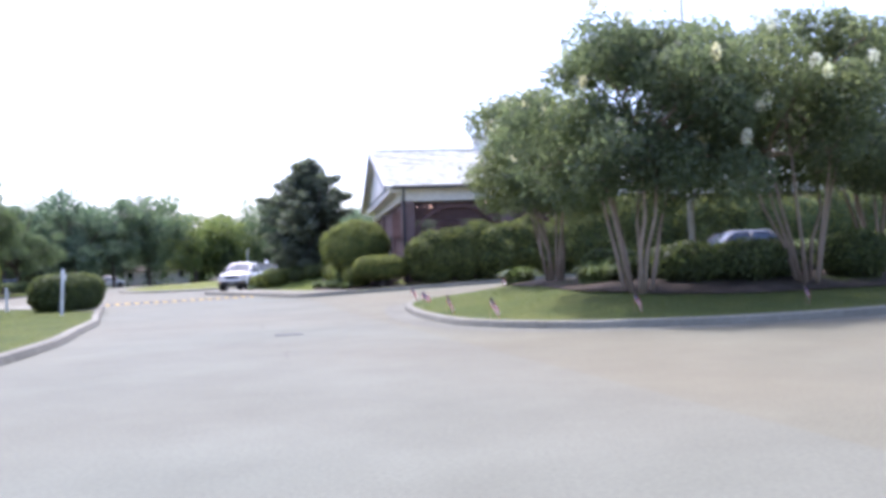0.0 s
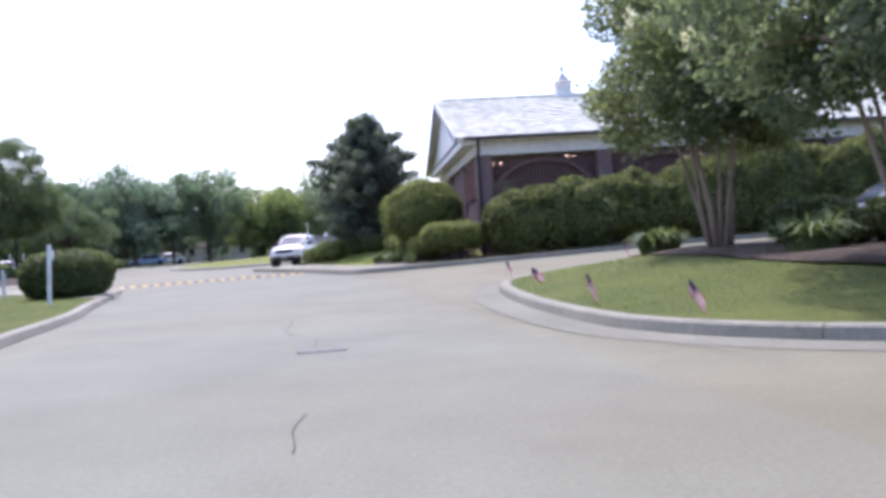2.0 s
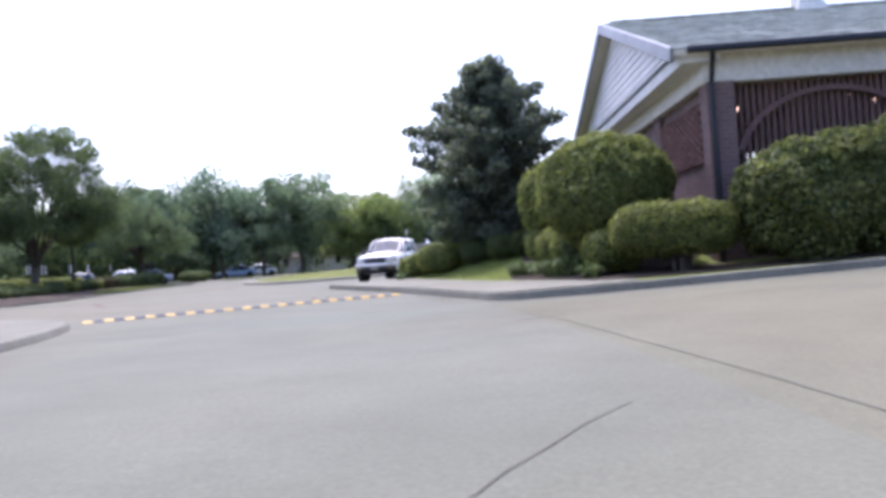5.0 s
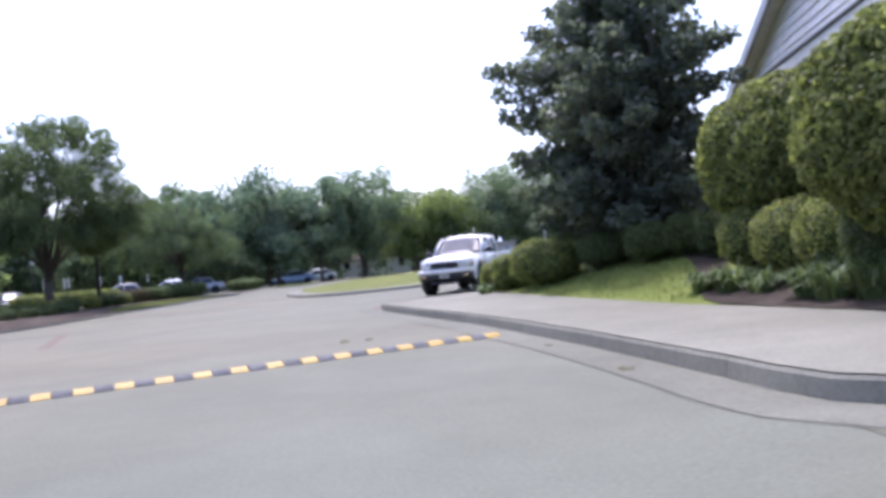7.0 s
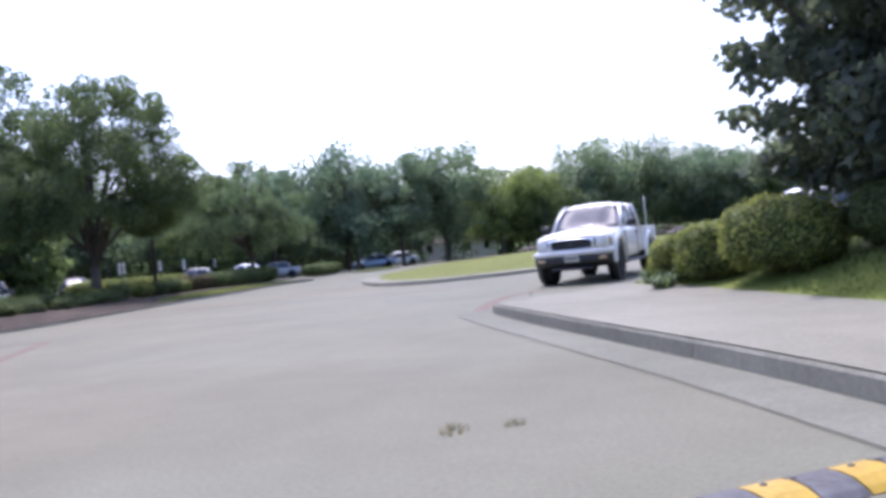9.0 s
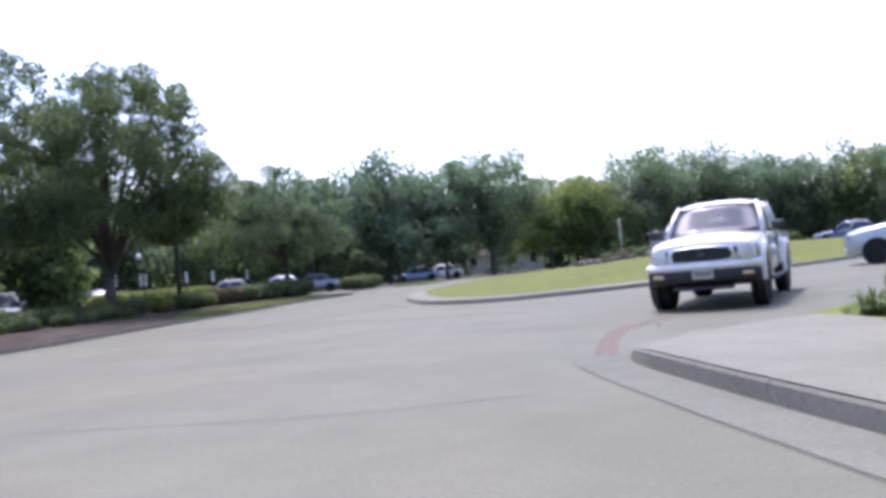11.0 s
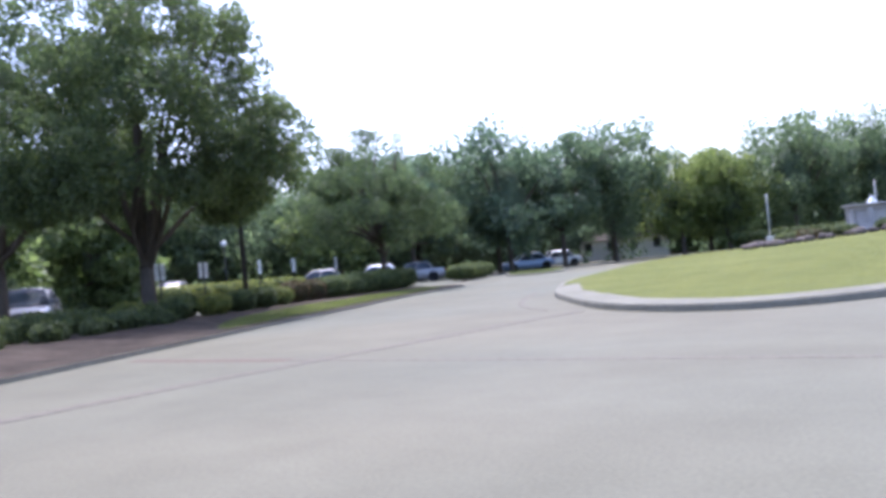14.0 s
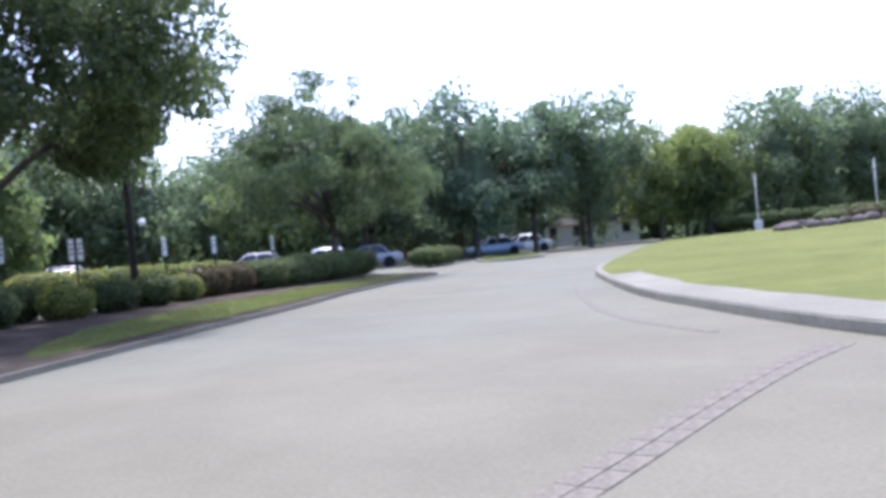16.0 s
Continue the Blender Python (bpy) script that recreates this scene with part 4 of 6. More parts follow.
def lumpy(name, a, b, c, power, lump, material, at=(0, 0, 0), seg=28, seed=0.0):
    """A rounded solid with a slightly uneven skin."""
    v, f = [], []
    rows = seg // 2
    for i in range(rows + 1):
        th = math.pi * i / rows
        for j in range(seg):
            ph = 2 * math.pi * j / seg
            d = np.array((math.sin(th) * math.cos(ph), math.sin(th) * math.sin(ph), math.cos(th)))
            k = (abs(d[0]) ** power + abs(d[1]) ** power + abs(d[2]) ** power) ** (-1 / power)
            p = d * k * np.array((a, b, c))
            s = 1 + lump * noise.noise((p[0] * 1.8 + seed, p[1] * 1.8, p[2] * 1.8))
            k2 = 0.05 * noise.noise((p[0] * 5.5 + seed, p[1] * 5.5, p[2] * 5.5))
            v.append(p * s + d * k2 + np.array(at))
    for i in range(rows):
        for j in range(seg):
            f.append((i * seg + j, (i + 1) * seg + j, (i + 1) * seg + (j + 1) % seg, i * seg + (j + 1) % seg))
    return raw_mesh(name, v, f, material, True)


def shell_points(a, b, c, power, n, rng, lump=0.06, seed=0.0, low=-1.0):
    """Places on the skin of a rounded block, and the ways out of it."""
    d = sphere_dirs(int(n * 1.6), rng)
    k = (np.abs(d) ** power).sum(1) ** (-1 / power)
    p = d * k[:, None]
    area = np.linalg.norm(p / (np.abs(p) + 0.25), axis=1)
    p = p * np.array((a, b, c))
    nr = np.sign(p) * np.abs(p / np.array((a, b, c))) ** (power - 1) / np.array((a, b, c))
    nr /= np.linalg.norm(nr, axis=1, keepdims=True) + 1e-9
    keep = p[:, 2] > low * c
    p, nr = p[keep][:n], nr[keep][:n]
    s = np.array([1 + lump * noise.noise((q[0] * 1.8 + seed, q[1] * 1.8, q[2] * 1.8)) for q in p])
    tuft_out = np.array([0.055 * noise.noise((q[0] * 5.5 + seed, q[1] * 5.5, q[2] * 5.5)) for q in p])
    p = p * s[:, None] + nr * (rng.uniform(-0.05, 0.035, len(p)) + tuft_out)[:, None]
    return p, nr


def shrub(name, at, a, b, c, power, n, leaf, material, label, category="shrub", rz=0.0, group="", lump=0.07, stems=True, seed=1, lift=0.12):
    """A clipped shrub: short stems, a solid heart coloured dark for inner shade and a skin of leaves. at is the foot;
    a, b, c its half sizes.
    """
    rng = np.random.default_rng(seed)
    top = thing(name, at, label, category, group, rz)
    zc = c + (lift if stems else 0.0)
    sd = seed * 3.7
    part("heart", lumpy("heart", a * 0.93, b * 0.93, c * 0.93, power, lump, M_CORE, (0, 0, zc), 28, sd), M_CORE, top, "solid filling under the leaves, inner shade put into its dark colour")
    p, nr = shell_points(a, b, c, power, n, rng, lump, sd)
    part("foliage", leaves("foliage", p + np.array((0, 0, zc)), nr, leaf, material, rng, 0.75, 0.6), material, top, "clipped leaves")
    if stems:
        bm = bmesh.new()
        for k in range(5):
            x, y = rng.uniform(-0.4, 0.4) * a, rng.uniform(-0.4, 0.4) * b
            add_tube(bm, [(x * 0.6, y * 0.6, -0.06), (x, y, zc * 0.6), (x * 1.4, y * 1.4, zc)], [0.035, 0.03, 0.02], 6)
        part("stem", bm, M_BARK, top, "short woody stems")
    return top


def bush_on(f, x, y):
    return (x, y, f(x, y) - 0.02)


def branchy(bm, base, tips, r0, rng, wobble=0.12):
    """Limbs from a trunk's fork to each tip, tapering and bending."""
    base = np.array(base, float)
    for tip in tips:
        tip = np.array(tip, float)
        L = np.linalg.norm(tip - base)
        pts, rad = [], []
        for k in range(6):
            t = k / 5
            p = base + (tip - base) * t
            p[2] += 0.10 * L * math.sin(math.pi * t)
            if 0 < k < 5:
                p += rng.normal(0, wobble * L * 0.18, 3)
            pts.append(p)
            rad.append(r0 * (1 - t) ** 0.8 * 0.9 + 0.012)
        add_tube(bm, pts, rad, 7)


def tree(name, at, height, clumps, n, leaf, material, trunk_r, fork, label, category="tree", group="", bark=None, limbs=9, seed=1, lean=(0, 0), inner=0.5, heart=None, reach=0):
    """A tree: tapered trunk, limbs reaching into the crown, and a crown of many leaves in uneven clumps."""
    rng = np.random.default_rng(seed)
    bark = bark or M_BARK
    top = thing(name, at, label, category, group)
    bm = bmesh.new()
    fx, fy = lean
    add_tube(bm, [(0, 0, -0.25), (fx * 0.1, fy * 0.1, 0.12), (fx * 0.4, fy * 0.4, fork * 0.5), (fx, fy, fork)],
             [trunk_r * 1.5, trunk_r * 1.1, trunk_r * 0.95, trunk_r * 0.85], 12)
    order = list(rng.permutation(len(clumps))[:limbs]) + list(range(len(clumps) - reach, len(clumps)))
    if heart and height > 6.5 and group.startswith("trees"):
        branchy(bm, (fx, fy, fork - 0.1), [clumps[i][:3] for i in order], trunk_r * 0.55, rng)
    else:
        for i in order:
            lb = bmesh.new()
            branchy(lb, (fx, fy, fork + rng.uniform(-0.3, 0.5)), [clumps[i][:3]], trunk_r * rng.uniform(0.3, 0.5), rng)
            part("limb", lb, bark, top, smooth=True)
    add_tube(bm, [(fx, fy, fork - 0.05), (fx * 1.2, fy * 1.2, fork + (height - fork) * 0.4), (fx * 1.3, fy * 1.3, height * 0.86)], [trunk_r * 0.8, trunk_r * 0.45, 0.02], 9)
    part("trunk", bm, bark, top, smooth=True)
    # solid filling among the leaves; its dark colour stands for the crown's inner shade
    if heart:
        part("crown_shade_core", lumpy("crown_shade_core", heart[0], heart[0], heart[1], 2.0, 0.5, M_HEART, (fx, fy, heart[2]), 20, seed * 1.1), M_HEART, top, "solid filling of the crown, inner shade put into its dark colour")
    p, d = crown_points(clumps, n, rng, inner)
    part("crown", leaves("crown", p, d * 0.5 + np.array((0, 0, 0.25)), leaf, material, rng, 0.8), material, top)
    return top


def round_clumps(cz, rx, rz_, count, rc, rng, flat=0.0, cx=0.0, cy=0.0):
    """Clumps spread over an egg-shaped crown, uneven at its edge."""
    out = []
    for d in sphere_dirs(count, rng):
        r = rng.uniform(0.45, 1.0)
        z = d[2] * rz_ * r
        if z < 0:
            z *= 1 - flat
        out.append((cx + d[0] * rx * r, cy + d[1] * rx * r, cz + z, rc * rng.uniform(0.6, 1.25)))
    out.append((cx, cy, cz, rc * 1.2))
    return out


def tuft(name, at, n, length, radius, material, label, category, group, seed, droop=0.6):
    """A tuft of arching blades."""
    rng = np.random.default_rng(seed)
    top = thing(name, at, label, category, group)
    a = rng.uniform(0, 2 * math.pi, n)
    o = np.stack((np.cos(a), np.sin(a), np.zeros(n)), 1)
    s = np.stack((-np.sin(a), np.cos(a), np.zeros(n)), 1)
    base = o * (radius * rng.uniform(0, 1, n) ** 0.5)[:, None] * 0.6
    L = (length * rng.uniform(0.5, 1.1, n))[:, None]
    lean = rng.uniform(0.15, 1.0, n)[:, None]
    w = length * 0.035
    mid = base + o * L * 0.35 * lean + np.array((0, 0, 1.0)) * L * 0.65
    tip = base + o * L * lean * 0.95 + np.array((0, 0, 1.0)) * L * (1.0 - droop * lean)
    v = np.stack((base - s * w, base + s * w, mid + s * w, mid - s * w, tip + s * w * 0.2, tip - s * w * 0.2), 1).reshape(-1, 3)
    i = np.arange(n)[:, None] * 6
    f = np.vstack((i + np.array([[0, 1, 2, 3]]), i + np.array([[3, 2, 4, 5]])))
    part("foliage", raw_mesh("foliage", v, f, material), material, top)
    return top


# crape myrtles on the island
def myrtle(at, height, spread, seed, off=(0.0, 0.0), stems=7, flowers=30, n=42000):
    rng = np.random.default_rng(seed)
    top = thing("crape_myrtle", at, "crape myrtle with bare tan stems and white blossom", "tree", "crape myrtles on the island")
    clumps = []
    for k in range(58):
        a = rng.uniform(0, 2 * math.pi)
        z = rng.uniform(0.40, 0.93)
        r = spread * math.sqrt(max(0.05, 1 - ((z - 0.6) / 0.42) ** 2)) * rng.uniform(0.3, 1.0)
        clumps.append((off[0] * z + r * math.cos(a), off[1] * z + r * math.sin(a), z * height, rng.uniform(0.34, 0.56)))
    for k in range(stems):
        a = 2 * math.pi * k / stems + rng.uniform(-0.3, 0.3)
        r0 = rng.uniform(0.08, 0.2)
        bm = bmesh.new()
        p0 = np.array((r0 * math.cos(a), r0 * math.sin(a), -0.1))
        p3 = np.array((spread * 0.34 * math.cos(a) + off[0] * 0.4, spread * 0.34 * math.sin(a) + off[1] * 0.4, height * 0.47))
        pts = [p0, p0 * 0.7 + p3 * 0.3 + np.array((0, 0, 0.12)), p0 * 0.35 + p3 * 0.65 + rng.normal(0, 0.07, 3), p3]
        add_tube(bm, pts, [0.040, 0.031, 0.025, 0.019], 8)
        branchy(bm, p3, [clumps[i][:3] for i in rng.choice(len(clumps), 3)], 0.02, rng, 0.1)
        part("stem", bm, M_MYRTLE_BARK, top, smooth=True)
    p, d = crown_points(clumps, n, rng, 0.35)
    part("crown", leaves("crown", p, d * 0.6 + np.array((0, 0, 0.3)), 0.085, M_MYRTLE, rng, 0.7), M_MYRTLE, top)
    pp = []
    order = sorted(clumps, key=lambda c: -(math.hypot(c[0], c[1]) + 0.4 * c[2]))
    for k in range(flowers):
        c = order[k % len(order)]
        d = sphere_dirs(1, rng)[0]
        d[2] = abs(d[2])
        q = np.array(c[:3]) + d * c[3] * 1.05
        L = rng.uniform(0.08, 0.15)
        pp.append(q + sphere_dirs(70, rng) * (L * rng.uniform(0.2, 1, 70) ** 0.5)[:, None] * np.array((0.7, 0.7, 1.2)))
    pp = np.vstack(pp)
    part("blossom", leaves("blossom", pp, np.zeros_like(pp), 0.05, M_BLOSSOM, rng, 1.0, 0.9), M_BLOSSOM, top, "white flower trusses")
    return top


for (x, y), h, s, sd, off in (((1.32, 21.1), 3.95, 1.5, 11, (-0.35, 0.0)), ((2.15, 16.75), 3.9, 1.8, 12, (0.0, 0.1)),
                              ((5.0, 17.7), 4.25, 2.0, 13, (-0.3, 0.0)), ((7.0, 19.4), 4.2, 1.95, 14, (0.0, 0.0)), ((11.2, 21.0), 4.2, 1.95, 15, (0.0, 0.0))):
    myrtle(bush_on(rise_d, x, y), h, s, sd, off)

# low shrubs on the island
for k, (x, y, a, b, c) in enumerate(((4.2, 19.9, 0.6, 0.5, 0.27), (5.2, 20.3, 0.7, 0.55, 0.28), (6.3, 20.9, 0.75, 0.6, 0.29), (7.6, 21.6, 0.75, 0.6, 0.29), (2.3, 19.3, 0.32, 0.3, 0.2),
                                     (9.0, 22.3, 0.8, 0.6, 0.38), (10.6, 22.9, 0.8, 0.6, 0.38), (9.2, 20.3, 0.6, 0.5, 0.32),
                                     (3.15, 17.75, 0.52, 0.45, 0.30), (4.1, 17.95, 0.6, 0.5, 0.31), (4.75, 18.6, 0.5, 0.45, 0.30), (6.2, 18.7, 0.55, 0.5, 0.38), (3.1, 19.3, 0.5, 0.42, 0.28), (2.4, 20.6, 0.55, 0.5, 0.30))):
    shrub("low_shrub", bush_on(rise_d, x, y), a, b, c, 2.4, 2600, 0.085, M_DARKBOX, "low dark green shrub in the mulch", group="low shrubs on the island", seed=30 + k, lift=0.02)
tuft("grass_clump", bush_on(rise_d, 0.7, 22.3), 460, 0.46, 0.5, M_STRAP, "pale spiky clump at the end of the mulch", "plant", "spiky clumps", 41)
tuft("grass_clump", bush_on(rise_d, 1.8, 18.7), 420, 0.46, 0.42, M_STRAP, "green strappy clump in the mulch", "plant", "spiky clumps", 42)

# topiary and hedges by the pavilion
shrub("dome_shrub", bush_on(rise_e, -4.66, 34.35), 1.18, 1.12, 1.0, 2.05, 36000, 0.071, M_BOX, "big clipped dome, sunlit yellow-green on top", "shrub", seed=51, group="clipped domes", lift=0.42, lump=0.08)
shrub("dome_shrub", bush_on(rise_e, -5.5, 37.7), 1.15, 1.12, 1.0, 2.05, 30000, 0.068, M_BOX, "clipped dome behind a larger one", "shrub", seed=52, group="clipped domes", lift=0.42, lump=0.08)
shrub("box_shrub", bush_on(rise_e, -3.6, 32.6), 0.95, 0.55, 0.40, 3.0, 16000, 0.058, M_BOX, "low clipped box-shaped shrub at the pavilion corner", "shrub", seed=53, lift=0.3)
for k, (x, y, a, b, c) in enumerate(((-5.95, 37.3, 0.55, 0.5, 0.40), (-5.6, 36.4, 0.56, 0.5, 0.41), (-5.32, 35.6, 0.48, 0.46, 0.40), (-5.05, 34.8, 0.45, 0.42, 0.38), (-4.55, 33.25, 0.49, 0.47, 0.33))):
    shrub("ball_shrub", bush_on(rise_e, x, y), a, b, c, 2.5, 7800, 0.044, M_BOX if k != 3 else M_DARKBOX, "clipped rounded shrub at the edge of the mulch", "shrub", group="clipped shrubs in the mulch", seed=60 + k, lift=0.08, lump=0.08)
for k, (x, y, a, b, c) in enumerate(((-10.75, 42.9, 0.42, 0.40, 0.29), (-10.3, 42.1, 0.43, 0.40, 0.31), (-9.5, 41.3, 0.60, 0.50, 0.38), (-8.42, 41.15, 0.46, 0.44, 0.28), (-7.55, 40.3, 0.42, 0.40, 0.29), (-6.95, 40.0, 0.36, 0.36, 0.30), (-6.45, 39.3, 0.36, 0.36, 0.31))):
    shrub("mound_shrub", bush_on(rise_e, x, y), a, b, c, 2.7, 6800, 0.045, M_BOX if k < 3 else M_DARKBOX, "rounded green shrub behind the lawn by the walk", "shrub", group="rounded shrubs by the walk", seed=70 + k, lift=0.06, lump=0.10)


for k, (x, y, h) in enumerate(((-11.3, 43.6, 0.3), (-10.9, 42.0, 0.3), (-6.75, 36.9, 0.38), (-6.45, 36.4, 0.42), (-6.15, 35.9, 0.36), (-5.75, 35.0, 0.46), (-5.6, 34.6, 0.5), (-5.35, 34.2, 0.46), (-4.9, 32.75, 0.35))):
    tuft("strap_plant", bush_on(rise_e, x, y), 130, h, h * 0.6, M_STRAP, "tuft of strap-leaved plant in the mulch", "plant", "strap-leaved tufts", 80 + k)
# the tall hedge along the slatted side: lumps grown together
hedge = thing("hedge", (-2.55, 32.45, 0.35), "tall uneven clipped hedge along the pavilion", "hedge", rz=math.degrees(math.atan2(U.y, U.x)))
rngh = np.random.default_rng(90)
hx = 0.9
hk = 0
hp, hn = [], []
while hx < 30:
    a = rngh.uniform(0.75, 1.25)
    c = float(np.interp(hx, (0.9, 2.5, 4.2, 5.2, 6.4, 9.0), (0.80, 0.86, 0.94, 0.98, 1.14, 1.2))) + rngh.uniform(-0.10, 0.11)
    b = 0.72 + rngh.uniform(-0.08, 0.1)
    rise = 0.03 * hx * 0.9
    # solid filling of each lump, darkened in colour as the hedge's inner shade
    part("heart", lumpy("heart", a * 0.93, b * 0.92, c * 0.90, 2.2, 0.30, M_CORE, (hx, 0, c + rise), 24, hk * 2.3), M_CORE, hedge, "solid filling under the leaves, inner shade put into its dark colour")
    p, nr = shell_points(a, b, c, 2.2, 8000 if hx < 12 else 2000, rngh, 0.30, hk * 2.3)
    hp.append(p + np.array((hx, 0, c + rise)))
    hn.append(nr)
    hx += a * 1.05
    hk += 1
part("foliage", leaves("foliage", np.vstack(hp), np.vstack(hn), 0.10, M_HEDGE, rngh, 0.95, 0.6), M_HEDGE, hedge, "mottled green leaves")

# magnolia
rngm = np.random.default_rng(101)
mc = []
for k in range(88):
    z = 0.9 + 4.75 * (k + rngm.uniform(0, 1)) / 88
    env = float(np.interp(z, (0.9, 1.5, 2.4, 3.0, 3.3, 3.8, 4.4, 4.9, 5.5, 5.9), (1.35, 1.6, 1.85, 2.0, 2.15, 1.85, 1.5, 1.0, 0.5, 0.2)))
    a = 2.4 * k + rngm.uniform(-0.4, 0.4)
    reach = env * rngm.uniform(0.72, 1.06)
    for q in range(6):
        t = (q + 0.6) / 6
        r = reach * t
        mc.append((r * math.cos(a) + rngm.normal(0, 0.09), r * math.sin(a) + rngm.normal(0, 0.09), z - 0.25 + 0.3 * t * t + rngm.normal(0, 0.06), rngm.uniform(0.25, 0.36) * (1.15 - 0.32 * t)))
for tip in ((-2.2, -0.3, 3.95), (2.05, 0.2, 4.0), (-1.85, -0.6, 3.0), (-1.55, 0.0, 4.6), (1.5, 0.1, 4.85), (2.0, -0.3, 3.2), (-1.85, -0.5, 2.25), (-1.75, -0.35, 1.6), (-1.65, 0.1, 1.1)):
    for q in range(5):
        t = 0.55 + 0.45 * q / 4
        mc.append((tip[0] * t + rngm.normal(0, 0.05), tip[1] * t, tip[2] - 0.35 * (1 - t), 0.36 - 0.16 * (t - 0.55) / 0.45))
tree("magnolia", (-8.0, 41.6, 0.36), 5.9, mc, 60000, 0.14, M_MAGNOLIA, 0.16, 1.0, "dark broad magnolia with upswept branches", seed=102, limbs=30, inner=0.2, heart=(0.34, 1.4, 2.3), reach=0)

# lawn by the start: hedge block, long mounded hedge
def flat15(x, y):
    return 0.10


shrub("block_hedge", bush_on(flat15, -11.2, 25.7), 0.90, 0.62, 0.49, 3.2, 18000, 0.055, M_DARKBOX, "clipped dark green block hedge on the lawn", "hedge", rz=22, seed=111, lift=0.0)
shrub("mounded_hedge", bush_on(flat15, -14.2, 23.0), 2.4, 1.3, 0.83, 3.0, 26000, 0.06, M_BOX, "long mounded yellow-green hedge on the lawn", "hedge", rz=35, seed=112)

# oak and bushes of the planting strip
def oak_clumps(low, high, reach, count, rng, cx=0.0, cy=0.0):
    """Clumps of a broad crown that narrows to an uneven top."""
    out = []
    for k in range(count):
        t = rng.uniform(0, 1) ** 1.35
        env = reach * (0.86 + 0.6 * t if t < 0.24 else 1.0 - 0.54 * ((t - 0.24) / 0.76) ** 1.5)
        a = rng.uniform(0, 2 * math.pi)
        r = env * (rng.uniform(0.62, 1.0) if t < 0.2 else rng.uniform(0.15, 1.0) ** 0.6)
        out.append((cx * t + r * math.cos(a), cy * t + r * math.sin(a), low + (high - low) * t, rng.uniform(0.40, 0.82) * (1.0 - 0.3 * t)))
    return out


oc = oak_clumps(3.05, 8.4, 4.2, 260, np.random.default_rng(121), 0.8, 0.55)
tree("oak_tree", bush_on(rise_b, -34.9, 55.2), 8.2, oc, 94000, 0.12, M_OAK, 0.21, 1.45, "spreading oak with a forked trunk", group="oaks", seed=122, limbs=10)
oc2 = oak_clumps(3.6, 10.5, 4.6, 190, np.random.default_rng(123))
tree("oak_tree", (-40.2, 54.0, 0.0), 10.0, oc2, 36000, 0.165, M_OAK, 0.25, 2.0, "spreading oak at the edge of the car park", group="oaks", seed=124, limbs=12)
oc3 = round_clumps(4.1, 4.0, 2.65, 84, 0.64, np.random.default_rng(125), 0.1)
oc3 += [(0.3, 0, 6.7, 0.32), (-0.8, 0.3, 6.4, 0.3), (1.2, 0.2, 6.5, 0.3), (-1.9, 0, 6.1, 0.35), (0.8, 0.6, 6.0, 0.35), (-1.2, -0.6, 5.9, 0.3)]
tree("young_oak", bush_on(rise_b, -38.4, 69.6), 6.8, oc3, 34000, 0.13, M_OAK, 0.13, 1.6, "open young oak over the shrubs", group="oaks", seed=126, limbs=16, reach=6)

row = [(-33.5, 53.6), (-33.3, 54.75), (-34.3, 55.75), (-33.45, 56.1), (-33.75, 57.25), (-34.0, 58.3), (-34.55, 59.5)]
for k, (x, y) in enumerate(row):
    shrub("round_bush", bush_on(rise_b, x, y), 0.40 + 0.05 * (k % 2), 0.40, 0.26 + 0.02 * (k % 3), 2.3, 3600, 0.055, M_DARKBOX if k % 3 else M_BOX, "rounded clipped bush in the strip", "shrub", group="rounded bushes in the strip", seed=130 + k, lift=0.02)
for k, (x, y) in enumerate(((-35.2, 60.75), (-35.45, 61.85))):
    shrub("russet_bush", bush_on(rise_b, x, y), 0.45, 0.45, 0.33, 2.8, 2600, 0.07, M_RUST, "clipped bush with russet new leaves", "shrub", group="russet bushes", seed=140 + k, lift=0.02)
for k in range(6):
    shrub("dark_bush", bush_on(rise_b, -35.95 - 0.36 * k, 63.2 + 1.3 * k), 0.72, 0.66, 0.40 if k > 1 else 0.36, 3.0, 2600, 0.075, M_DARKBOX, "dark clipped bush under the young oak", "shrub", group="dark bushes", seed=150 + k, lift=0.02)
for k, (x, y, c) in enumerate(((-31.0, 47.6, 0.26), (-32.2, 49.6, 0.30), (-33.0, 51.2, 0.30), (-30.2, 45.6, 0.26), (-31.4, 51.4, 0.20), (-32.3, 53.4, 0.22), (-34.2, 53.0, 0.30), (-33.4, 54.3, 0.26), (-34.4, 51.4, 0.30), (-29.4, 43.6, 0.26), (-35.6, 54.2, 0.34), (-29.9, 47.3, 0.20), (-30.4, 48.7, 0.22), (-30.9, 50.2, 0.20), (-29.2, 45.4, 0.21), (-28.3, 43.9, 0.20), (-31.9, 52.3, 0.22), (-28.0, 41.8, 0.22), (-33.2, 49.6, 0.34), (-32.0, 47.2, 0.34))):
    shrub("loose_bush", bush_on(rise_b, x, y), c * 2.1, c * 1.7, c, 2.1, 2200, 0.08, M_DARKBOX, "loose low bush in the mulch under the oak", "shrub", rz=40 * k, group="loose bushes under the oak", seed=160 + k, lift=-0.06, lump=0.5)
for k in range(7):
    x, y = -40.3 - 0.3 * k, 60.5 + 1.4 * k
    shrub("back_hedge", (x - 3.0, y + 1.5, 0), 0.95, 0.6, 0.5, 3.2, 2200, 0.09, M_BOX, "clipped hedge beyond the parking bays", "hedge", rz=78, group="hedge beyond the bays", seed=170 + k)
